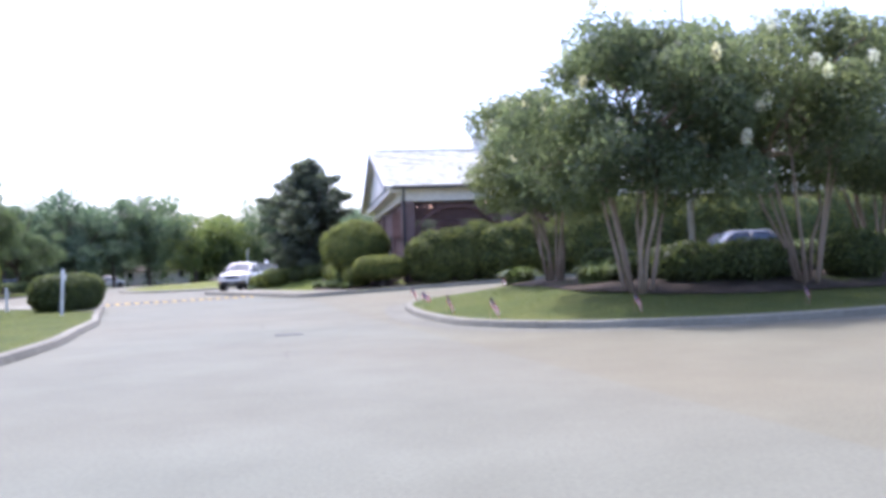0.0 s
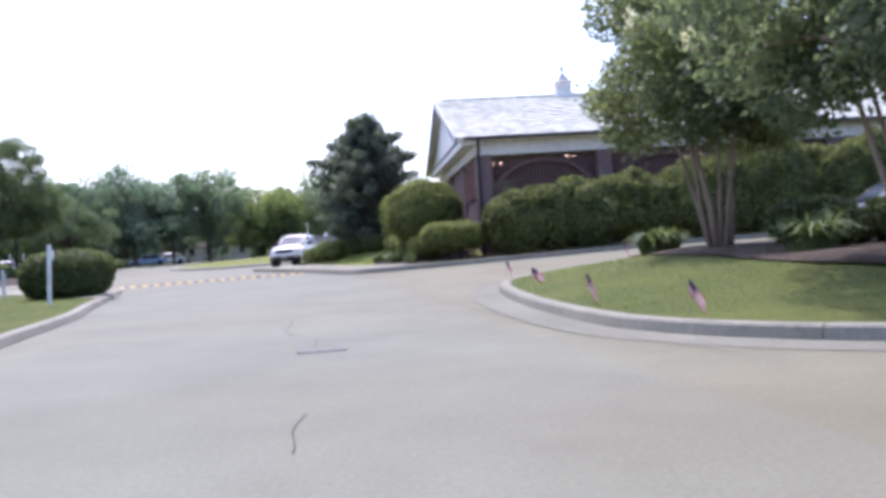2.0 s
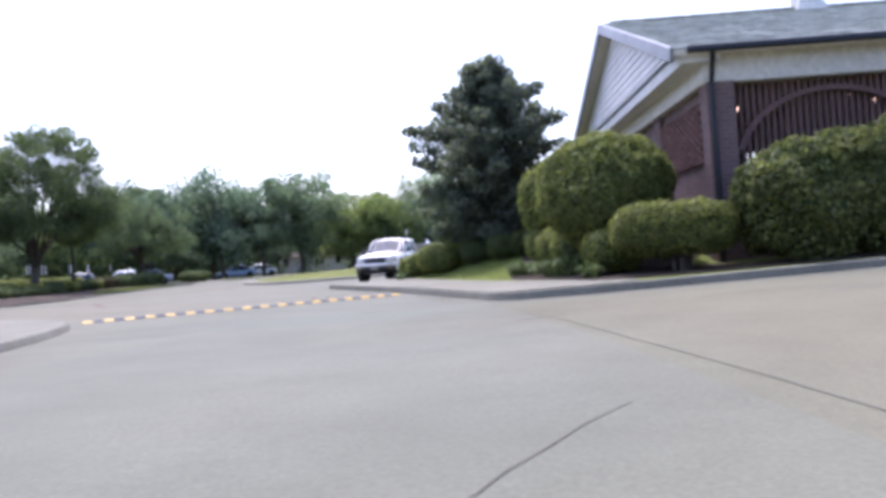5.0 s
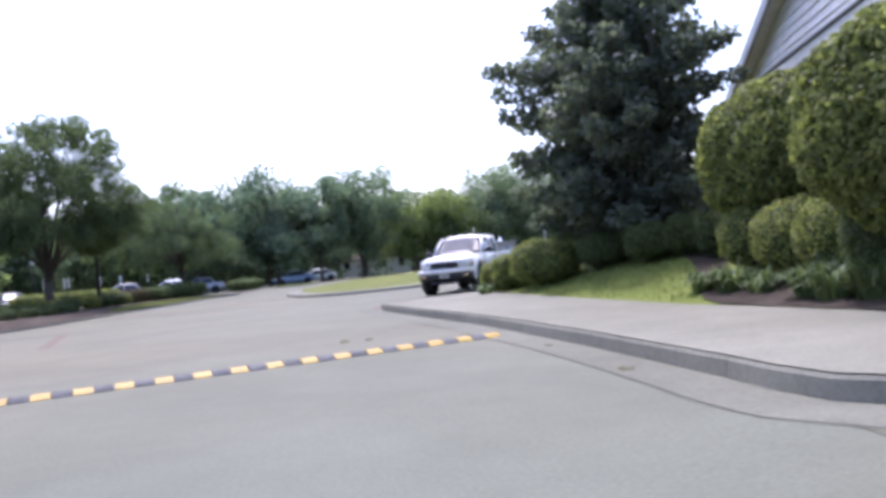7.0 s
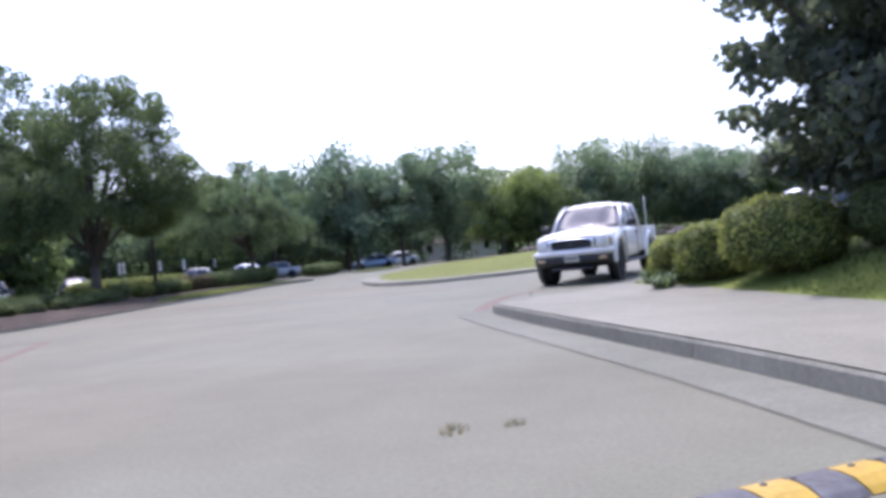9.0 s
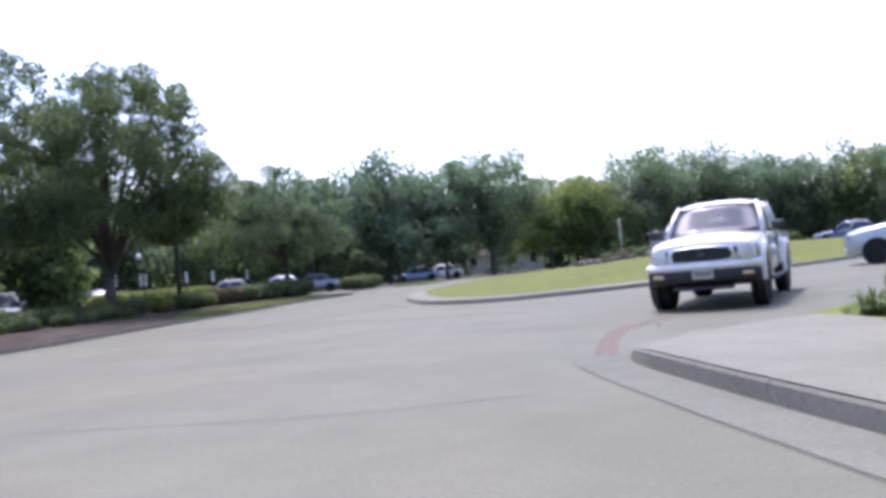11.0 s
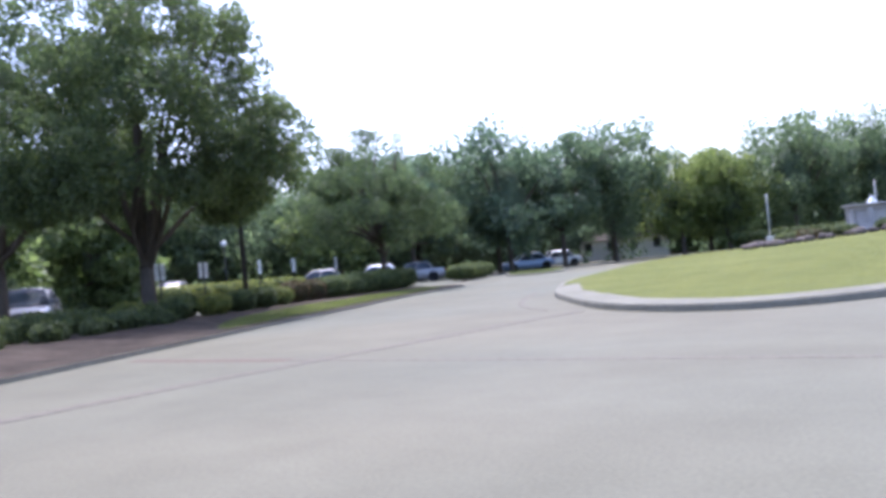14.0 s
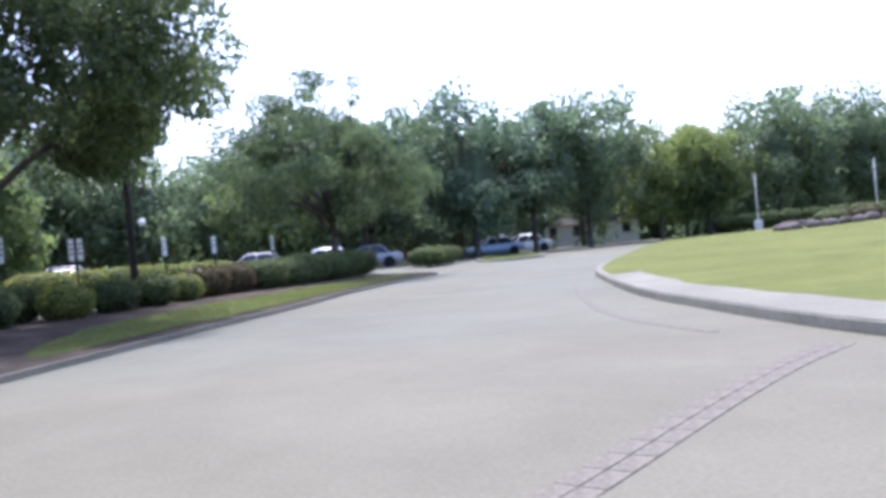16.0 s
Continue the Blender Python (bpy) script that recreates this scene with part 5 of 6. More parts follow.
for k in range(4):
    shrub("far_bush", (-41.6 - 0.55 * k, 80.6 + 1.6 * k, 0.0), 0.85, 0.8, 0.42, 2.6, 1600, 0.10, M_DARKBOX, "rounded bush by the far bays", "shrub", group="bushes by the far bays", seed=180 + k)

# woods round the car park
WOODS = [(-46.8, 95.8, 10.9, 5.2, 0), (-52.5, 91, 10.3, 4.8, 0), (-42.8, 107, 11.9, 5.4, 0), (-39.2, 122.8, 10, 4.4, 1), (-31, 122, 12.1, 6, 0), (-23, 136, 10.3, 6, 0), (-25.4, 131, 11.3, 6, 0), (-13.9, 131, 10.2, 6.5, 0),
         (-4, 126, 9.8, 6.5, 0), (6, 120, 10.2, 6.2, 0), (-20, 139, 10.6, 6.5, 0), (-55.8, 86.5, 8.2, 4.6, 1), (-67.5, 78.5, 9.4, 5, 0), (-59.5, 65, 7.8, 4.6, 1), (-63, 60, 8.2, 5.5, 0), (-65, 71, 8.8, 5.5, 0),
         (-58.5, 51, 8.4, 5.5, 1), (-66, 84, 9.6, 5.5, 0), (-71, 95, 10, 6, 0), (-61, 103, 10, 5.6, 0), (-55, 111, 10.4, 5.6, 0), (-47.5, 118, 10.6, 5.6, 0), (-49, 131, 11, 6, 0), (-55, 41, 8.6, 5.4, 0),
         (-60, 32, 8.8, 5.6, 0), (17, 113, 10, 6.2, 0), (28, 103, 10, 6.4, 0), (38, 92, 10, 6.5, 0), (-39, 134, 9.6, 5.5, 0), (-68, 45, 9, 6, 0), (-49.5, 57.5, 5.4, 3, 1), (-51.5, 64.5, 5.6, 3.2, 1),
         (-47.5, 48.5, 5.2, 3, 1), (-50, 99.5, 10.4, 4.6, 0), (-45, 101.5, 10.8, 4.4, 0), (-39, 113.5, 9, 4.6, 1), (-36, 117.5, 8.4, 4.4, 1), (-29, 127, 11.1, 5, 0), (-19, 131, 9.8, 5.2, 0), (-9, 129, 9.4, 5.2, 1),
         (1, 124, 10.4, 5.2, 0), (-55, 95, 9.4, 4.8, 0), (-61, 91, 9.6, 5, 0), (-69, 70, 9.4, 5, 0)]
for k, (x, y, h, r, light) in enumerate(WOODS):
    rngw = np.random.default_rng(200 + k)
    h *= 1.14
    cl = round_clumps(h * 0.53, r * 0.9, h * 0.42, 70, r * 0.25, rngw, 0.05)
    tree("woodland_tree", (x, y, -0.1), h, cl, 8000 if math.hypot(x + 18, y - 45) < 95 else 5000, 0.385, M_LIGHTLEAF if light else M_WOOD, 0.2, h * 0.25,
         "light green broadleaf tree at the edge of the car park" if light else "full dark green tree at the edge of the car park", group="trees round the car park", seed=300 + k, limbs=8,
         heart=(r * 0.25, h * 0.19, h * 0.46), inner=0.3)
# undergrowth and deeper woods: countless leaves
rngu = np.random.default_rng(400)
arc = smooth_line([(-72, 20), (-70, 40), (-72, 62), (-76, 84), (-74, 104), (-62, 120), (-52, 138), (-36, 146), (-16, 148), (4, 138), (22, 126), (44, 106), (52, 84)], 2.0)
uc = []
for p in arc:
    for q in range(5):
        uc.append((p[0] + rngu.normal(0, 2.2), p[1] + rngu.normal(0, 2.2), rngu.uniform(0.6, 7.5), rngu.uniform(1.3, 2.3)))
arc2 = smooth_line([(-60, 36), (-62, 55), (-60, 72), (-63, 90), (-56, 105), (-46, 121), (-34, 131), (-14, 136), (4, 129), (24, 112), (40, 96)], 1.6)
for p in arc2:
    uc.append((p[0] + rngu.normal(0, 1.4), p[1] + rngu.normal(0, 1.4), rngu.uniform(0.3, 1.0), rngu.uniform(0.8, 1.4)))
# added lumps behind the trees; the woods' dimness is put into their dark colour
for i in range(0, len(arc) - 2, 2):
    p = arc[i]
    wood = new("woods_shade_mass", lumpy("woods_shade_mass", 4.6, 4.6, 4.3, 2.2, 0.45, M_HEART, (p[0], p[1], 2.6), 22, i * 1.7))
    tagged(wood, "lumpy solid coloured dark for the shade of deeper woods", "woods", "deeper woods", kind="stuff")
pu, du = crown_points(uc, 46000, rngu, 0.5)
pu[:, 2] = np.maximum(pu[:, 2], 0.05)
tagged(new("undergrowth", leaves("undergrowth", pu, du, 0.5, M_WOOD, rngu, 0.8)), "tangled undergrowth and deeper woods behind the trees", "undergrowth", kind="stuff")


# blades of grass near the kerbs
def blades(name, inside, height, box4, n, seed, material, label, size=0.06):
    rng = np.random.default_rng(seed)
    x = rng.uniform(box4[0], box4[1], n * 3)
    y = rng.uniform(box4[2], box4[3], n * 3)
    pts = [(a, b, height(a, b)) for a, b in zip(x, y) if inside(a, b)][:n]
    p = np.array(pts)
    m = len(p)
    a = rng.uniform(0, 2 * math.pi, m)
    s = np.stack((np.cos(a), np.sin(a), np.zeros(m)), 1) * 0.006
    up = np.stack((rng.normal(0, 0.5, m), rng.normal(0, 0.5, m), np.ones(m)), 1) * (size * rng.uniform(0.5, 1.2, m))[:, None]
    v = np.stack((p - s, p + s, p + up), 1).reshape(-1, 3)
    tagged(new(name, raw_mesh(name, v, np.arange(3 * m).reshape(m, 3), material)), label, "grass", kind="stuff")


def in_poly(poly, x, y):
    j = len(poly) - 1
    inside = False
    for i in range(len(poly)):
        if (poly[i][1] > y) != (poly[j][1] > y) and x < (poly[j][0] - poly[i][0]) * (y - poly[i][1]) / (poly[j][1] - poly[i][1]) + poly[i][0]:
            inside = not inside
        j = i
    return inside


poly_d = [tuple(p) for p in offset_line(line_d[:-1], 0.2, True)[::2]]
blades("grass_blades", lambda x, y: in_poly(poly_d, x, y), rise_d, (-1.8, 7, 14.6, 24), 16000, 501, M_BLADE, "short mown grass blades on the island", 0.02)
poly_a = [tuple(p) for p in offset_line(line_a, 0.2)[::2]] + [(-40, 30), (-40, -10)]
blades("grass_blades", lambda x, y: in_poly(poly_a, x, y), flat15, (-16, -4.5, 8, 27), 16000, 502, M_BLADE, "short mown grass blades on the lawn", 0.02)
LAWN_E = [(-11.6, 43.8), (-9.05, 39.5), (-7.0, 36.4), (-6.9, 38.5), (-7.6, 42.5), (-9, 44.5), (-11.4, 46)]
blades("grass_blades", lambda x, y: in_poly(LAWN_E, x, y), lambda x, y: rise_e(x, y), (-12, -6, 36, 47), 5000, 503, M_BLADE, "longer bright grass blades beside the walk", 0.06)

poly_b = [(-29.4, 53.2), (-29.95, 54.8), (-31.45, 58.9), (-32.85, 62.2), (-34.2, 66.0), (-35.0, 64.8), (-33.9, 61.6), (-32.8, 58.4), (-31.3, 55.0), (-30.0, 53.4)]
blades("grass_blades", lambda x, y: in_poly(poly_b, x, y), lambda x, y: rise_b(x, y) + 0.02, (-35.5, -28.5, 51.5, 66.5), 14000, 505, M_BLADE, "mown grass blades in the planting strip", 0.05)

# ---------------------------------------------------------------- vehicles (x forward, y to the driver's side, z up)
def skin(sections, cap=True):
    """A body lofted through cross sections, each a row of points."""
    bm = bmesh.new()
    rows = [[bm.verts.new(p) for p in s] for s in sections]
    n = len(rows[0])
    for a, b in zip(rows, rows[1:]):
        for k in range(n - 1):
            bm.faces.new((a[k], a[k + 1], b[k + 1], b[k]))
    if cap:
        bm.faces.new(rows[0])
        bm.faces.new(rows[-1][::-1])
    bmesh.ops.remove_doubles(bm, verts=bm.verts[:], dist=0.0005)
    bmesh.ops.recalc_face_normals(bm, faces=bm.faces[:])
    return bm


def hull_section(x, w, zb, zt, crown=0.04, shoulder=0.10):
    """A car body's section: tucked sill, bulging flank, rounded shoulder, crowned top."""
    half = [(w * 0.86, zb), (w * 0.97, zb + 0.06), (w, zb + (zt - zb) * 0.45), (w * 0.985, zt - shoulder), (w * 0.94, zt - shoulder * 0.3),
            (w * 0.84, zt), (w * 0.5, zt + crown * 0.7), (0.0, zt + crown)]
    return [(x, y, z) for y, z in half] + [(x, -y, z) for y, z in half[-2::-1]]


def wheel(parent, x, y, r, w, rim):
    side = 1 if y > 0 else -1
    bm = bmesh.new()
    h = w / 2
    add_lathe(bm, [(r * 0.62, -h), (r * 0.88, -h), (r * 0.97, -h * 0.82), (r, -h * 0.5), (r, h * 0.5), (r * 0.97, h * 0.82), (r * 0.88, h), (r * 0.62, h)], 28, "Y")
    wh = part("wheel", bm, M_TYRE, parent, "black tyre", True, pose(x, y, r))
    bm = bmesh.new()
    s = side * h
    prof = [(r * 0.63, -h * 0.6), (r * 0.64, h * 0.85), (r * 0.58, h * 0.85), (r * 0.54, h * 0.45), (r * 0.2, h * 0.5), (r * 0.16, h * 0.72), (0.01, h * 0.72)]
    add_lathe(bm, [(a, b * side) for a, b in (prof if side > 0 else prof)], 24, "Y")
    bmesh.ops.recalc_face_normals(bm, faces=bm.faces[:])
    ri = part("rim", bm, rim, wh, "metal wheel rim", True)
    for k in range(6):
        a = 2 * math.pi * k / 6
        bm = box((r * 0.36, 0.03, r * 0.13), (r * 0.37, side * h * 0.62, 0), bevel=0.008)
        bmesh.ops.rotate(bm, cent=(0, 0, 0), matrix=Matrix.Rotation(a, 3, "Y"), verts=bm.verts[:])
        part("spoke", bm, rim, wh)
    return wh


def quad_panel(pts, thick=0.012, bulge=0.0, cuts=5):
    """A slightly curved pane between four corners."""
    a, b, c, d = (Vector(p) for p in pts)
    nrm = (b - a).cross(d - a).normalized()
    bm = bmesh.new()
    grid = []
    for i in range(cuts + 1):
        rowv = []
        for j in range(cuts + 1):
            u, v = i / cuts, j / cuts
            p = a.lerp(b, u).lerp(d.lerp(c, u), v) + nrm * bulge * (1 - (2 * u - 1) ** 2)
            rowv.append(bm.verts.new(p))
        grid.append(rowv)
    for i in range(cuts):
        for j in range(cuts):
            bm.faces.new((grid[i][j], grid[i + 1][j], grid[i + 1][j + 1], grid[i][j + 1]))
    bmesh.ops.solidify(bm, geom=bm.faces[:], thickness=thick)
    bmesh.ops.recalc_face_normals(bm, faces=bm.faces[:])
    return bm


def greenhouse(parent, xf0, xf1, xr1, xr0, zb, zt, wb, wt, paint, pillars):
    """Cabin: roof, glass all round, pillars and seats inside."""
    bm = skin([[(x, y, z + z0 if z > zt - 0.03 else z) for y, z in ((wt + 0.01, zt - 0.05), (wt - 0.02, zt - 0.005), (wt * 0.6, zt + 0.035), (0, zt + 0.05), (-wt * 0.6, zt + 0.035), (-wt + 0.02, zt - 0.005), (-wt - 0.01, zt - 0.05))]
               for x, z0 in ((xf1 + 0.06, -0.055), (xf1 - 0.02, -0.022), (xf1 - 0.14, 0), ((xf1 + xr1) / 2, 0), (xr1 + 0.06, 0), (xr1 - 0.05, 0))])
    part("roof", bm, paint, parent, smooth=True)
    part("windscreen", quad_panel([(xf0, -wb + 0.03, zb), (xf0, wb - 0.03, zb), (xf1, wt - 0.02, zt - 0.03), (xf1, -wt + 0.02, zt - 0.03)], bulge=0.05), M_GLASS, parent, "dark reflecting windscreen", True)
    part("rear_window", quad_panel([(xr0, wb - 0.05, zb), (xr0, -wb + 0.05, zb), (xr1, -wt + 0.04, zt - 0.03), (xr1, wt - 0.04, zt - 0.03)], bulge=0.04), M_GLASS, parent, "dark rear window", True)
    for s in (1, -1):
        xs0 = [xf0 - 0.06] + [p for p in pillars] + [xr0 + 0.06]
        def top_x(x):
            t = (xf0 - x) / (xf0 - xr0)
            return xf1 + (xr1 - xf1) * t
        for a, b in zip(xs0, xs0[1:]):
            q = [(a - 0.03, s * (wb + 0.0), zb), (b + 0.03, s * (wb + 0.0), zb), (top_x(b) + 0.02, s * (wt + 0.005), zt - 0.06), (top_x(a) - 0.02, s * (wt + 0.005), zt - 0.06)]
            part("side_window", quad_panel(q if s < 0 else q[::-1], bulge=0.01), M_GLASS, parent, "dark side window", True)
        for a, b, r in [(xf0, xf1, 0.04)] + [(p, top_x(p), 0.032) for p in pillars] + [(xr0, xr1, 0.055)]:
            bm = bmesh.new()
            add_tube(bm, [(a, s * wb, zb - 0.03), ((a + b) / 2, s * ((wb + wt) / 2 + 0.012), (zb + zt) / 2), (b, s * wt, zt - 0.03)], [r * 1.1, r, r], 8)
            part("pillar", bm, paint, parent, smooth=True)
    for s in (1, -1):
        bm = box((0.14, 0.46, 0.55), (xf0 - 0.95, s * 0.36, zb - 0.02), Matrix.Rotation(-0.2, 3, "Y"), 0.05, 2)
        add_box(bm, (0.10, 0.24, 0.17), (xf0 - 1.03, s * 0.36, zb + 0.36), None, 0.04, 2)
        part("seat", bm, M_SEAT, parent, "dark seat", True)
    part("dashboard", box((0.35, 2 * wb - 0.2, 0.16), (xf0 - 0.28, 0, zb - 0.08), bevel=0.05, seg=2), M_BLACKPLASTIC, parent)


def mirror(parent, x, y, z, mat):
    s = 1 if y > 0 else -1
    mi = part("wing_mirror", box((0.10, 0.20, 0.15), (x, y, z), None, 0.035, 2), mat, parent, "door mirror", True)
    part("mirror_arm", box((0.06, 0.12, 0.04), (x + 0.02, y - s * 0.13, z - 0.05), bevel=0.012), mat, mi)


def pickup(loc, rz):
    """A pale silver compact pickup of the early two-thousands."""
    paint = car_paint("silver_white_paint", (0.70, 0.67, 0.62), 0.1)
    t = thing("pickup_truck", loc, "silver-white compact pickup truck waiting in the drive", "truck", rz=rz)
    nose = 2.35
    W = 0.83
    secs = [hull_section(nose, W * 0.86, 0.62, 0.93, 0.03, 0.08), hull_section(nose - 0.10, W * 0.95, 0.58, 0.985, 0.05), hull_section(nose - 0.4, W * 0.99, 0.56, 1.02, 0.06),
            hull_section(nose - 0.85, W, 0.52, 1.055, 0.065), hull_section(nose - 1.35, W, 0.46, 1.09, 0.05), hull_section(nose - 1.42, W, 0.44, 1.10, 0.01),
            hull_section(nose - 2.2, W, 0.42, 1.10, 0.0), hull_section(nose - 3.05, W, 0.44, 1.10, 0.0), hull_section(nose - 3.1, W, 0.46, 1.09, 0.0)]
    part("body", skin(secs), paint, t, smooth=True)
    # load bed
    for s in (1, -1):
        part("bed_side", box((1.72, 0.07, 0.56), (nose - 3.98, s * (W - 0.03), 0.80), bevel=0.03, seg=2), paint, t)
    part("tailgate", box((0.06, 2 * W - 0.1, 0.54), (nose - 4.83, 0, 0.80), bevel=0.02), paint, t)
    part("bed_floor", box((1.72, 2 * W - 0.12, 0.06), (nose - 3.98, 0, 0.62)), M_BLACKPLASTIC, t)
    part("bed_load", box((0.5, 1.2, 0.28), (nose - 3.45, 0, 0.95), bevel=0.04, seg=2), M_GREYPLASTIC, t, "grey toolbox behind the cab")
    greenhouse(t, nose - 1.28, nose - 1.83, nose - 2.98, nose - 3.06, 1.08, 1.60, W - 0.05, 0.64, paint, [nose - 2.42])
    part("firewall", box((0.06, 2 * W - 0.1, 0.5), (nose - 3.08, 0, 0.85)), paint, t)
    # front face
    bm = skin([[(nose + dx, y * k, 0.80 + z * k2) for y, z in ((0.44, -0.09), (0.47, 0.0), (0.42, 0.085), (0.2, 0.10), (0, 0.102), (-0.2, 0.10), (-0.42, 0.085), (-0.47, 0.0), (-0.44, -0.09), (-0.2, -0.1), (0, -0.1), (0.2, -0.1), (0.44, -0.09))]
               for dx, k, k2 in ((-0.06, 1.1, 1.2), (0.03, 1.08, 1.15), (0.045, 1.0, 1.0), (0.0, 0.93, 0.85))], cap=False)
    part("grille_surround", bm, M_CHROME, t, "bright oval surround", True)
    bm = bmesh.new()
    for k in range(5):
        add_box(bm, (0.02, 0.82, 0.012), (nose + 0.026, 0, 0.735 + k * 0.036))
    part("grille", bm, M_BLACKPLASTIC, t, "dark grille mesh")
    part("grille_back", box((0.03, 0.86, 0.17), (nose - 0.002, 0, 0.80), bevel=0.012), M_BLACKPLASTIC, t)
    part("badge", box((0.012, 0.10, 0.05), (nose + 0.04, 0, 0.805), bevel=0.005), M_GREYPLASTIC, t, "plain grey badge")
    for s in (1, -1):
        hl = part("headlamp", quad_panel([(nose + 0.01, s * 0.52, 0.71), (nose - 0.10, s * 0.79, 0.73), (nose - 0.14, s * 0.79, 0.90), (nose - 0.03, s * 0.53, 0.90)][::(1 if s > 0 else -1)], 0.03, 0.02), M_LENS, t, "clear headlamp", True)
        part("reflector", box((0.03, 0.13, 0.12), (nose - 0.075, s * 0.62, 0.81), Matrix.Rotation(-s * 0.35, 3, "Z"), 0.02, 2), M_CHROME, hl)
        part("housing", quad_panel([(nose + 0.0, s * 0.505, 0.70), (nose - 0.105, s * 0.80, 0.72), (nose - 0.145, s * 0.80, 0.91), (nose - 0.04, s * 0.515, 0.91)][::(1 if s > 0 else -1)], 0.02, 0.012), M_GREYPLASTIC, hl, "dark lamp housing", True)
        part("nose_vent", box((0.05, 0.045, 0.11), (nose - 0.005, s * 0.505, 0.835), bevel=0.012), M_BLACKPLASTIC, t, "dark vent beside the grille")
        part("corner_lamp", box((0.16, 0.04, 0.13), (nose - 0.22, s * 0.80, 0.815), bevel=0.015), M_AMBER, t, "amber corner lamp")
        part("turn_lamp", box((0.03, 0.17, 0.055), (nose + 0.05, s * 0.66, 0.51), bevel=0.015), M_AMBER, t, "amber lamp in the bumper")
        # wheel arch flares
        for xw in (nose - 0.78, nose - 3.98):
            bm = bmesh.new()
            prev = None
            for k in range(15):
                a = math.pi * (-0.02 + 1.04 * k / 14)
                ring = [bm.verts.new((xw + math.cos(a) * r, s * y, 0.42 + math.sin(a) * r)) for r, y in ((0.43, W - 0.05), (0.45, W + 0.055), (0.53, W + 0.04), (0.56, W - 0.02))]
                if prev:
                    for j in range(3):
                        bm.faces.new((prev[j], prev[j + 1], ring[j + 1], ring[j]))
                prev = ring
            bmesh.ops.recalc_face_normals(bm, faces=bm.faces[:])
            part("arch_flare", bm, paint, t, smooth=True)
            bm = bmesh.new()
            add_lathe(bm, [(0.42, -0.10), (0.44, 0.0), (0.44, 0.02)], 24, "Y", (xw, s * (W - 0.01), 0.42))
            part("arch_liner", bm, M_BLACKPLASTIC, t)
            wheel(t, xw, s * (W - 0.10), 0.365, 0.25, M_RIM)
        mirror(t, nose - 1.42, s * (W + 0.16), 1.16, M_BLACKPLASTIC)
        part("door_handle", box((0.16, 0.03, 0.04), (nose - 2.5, s * (W + 0.01), 0.96), bevel=0.01), M_BLACKPLASTIC, t)
        part("door_seam", box((0.012, 0.012, 0.55), (nose - 1.46, s * (W + 0.0), 0.78)), M_BLACKPLASTIC, t)
        part("door_seam", box((0.012, 0.012, 0.55), (nose - 2.62, s * (W + 0.0), 0.78)), M_BLACKPLASTIC, t)
        part("side_step", box((1.9, 0.12, 0.06), (nose - 2.35, s * (W - 0.02), 0.36), bevel=0.02), M_BLACKPLASTIC, t)
    bm = skin([[(nose + x - abs(y) ** 3 * 0.22, y, z) for x, z in ((-0.05, 0.575), (0.085, 0.58), (0.115, 0.605), (0.11, 0.655), (0.06, 0.69), (-0.05, 0.70))] for y in np.linspace(-0.85, 0.85, 11)])
    part("bumper", bm, paint, t, "silver front bumper", True)
    bm = skin([[(nose + x - abs(y) ** 3 * 0.22, y, z) for x, z in ((-0.07, 0.38), (0.03, 0.39), (0.08, 0.43), (0.095, 0.50), (0.09, 0.575), (-0.07, 0.578))] for y in np.linspace(-0.83, 0.83, 11)])
    part("lower_valance", bm, M_BLACKPLASTIC, t, "dark lower bumper", True)
    pl = part("number_plate", box((0.012, 0.31, 0.155), (nose + 0.122, 0.02, 0.535), bevel=0.004), M_PLATE, t, "pale front plate")
    for k in range(5):
        part("bar", box((0.004, 0.03, 0.06), (nose + 0.130, -0.08 + k * 0.05, 0.53)), M_GREYPLASTIC, pl)
    part("skid_plate", box((0.5, 0.9, 0.05), (nose - 0.15, 0, 0.38), Matrix.Rotation(0.25, 3, "Y"), 0.015), M_BLACKPLASTIC, t)
    bm = bmesh.new()
    add_tube(bm, [(nose - 0.78, -0.7, 0.36), (nose - 0.78, 0.7, 0.36)], [0.05, 0.05], 8)
    part("front_axle", bm, M_IRON, t)
    bm = bmesh.new()
    add_tube(bm, [(nose - 3.98, -0.7, 0.36), (nose - 3.98, 0.7, 0.36)], [0.06, 0.06], 8)
    add_lathe(bm, [(0.05, -0.12), (0.13, -0.06), (0.15, 0.0), (0.13, 0.06), (0.05, 0.12)], 14, "Z", (nose - 3.98, 0.1, 0.36))
    part("rear_axle", bm, M_IRON, t)
    part("chassis", box((4.0, 0.8, 0.12), (nose - 2.4, 0, 0.48), bevel=0.02), M_IRON, t)
    bm = bmesh.new()
    add_tube(bm, [(nose - 0.95, -W * 0.92, 1.06), (nose - 1.0, -W * 0.93, 1.75)], [0.005, 0.003], 6)
    part("aerial", bm, M_BLACKPLASTIC, t)
    for y in (-0.32, 0.22):
        bm = bmesh.new()
        add_tube(bm, [(nose - 1.25, y, 1.11), (nose - 1.30, y + 0.25, 1.135), (nose - 1.33, y + 0.45, 1.15)], [0.012, 0.01, 0.008], 6)
        part("wiper", bm, M_BLACKPLASTIC, t)
    return t


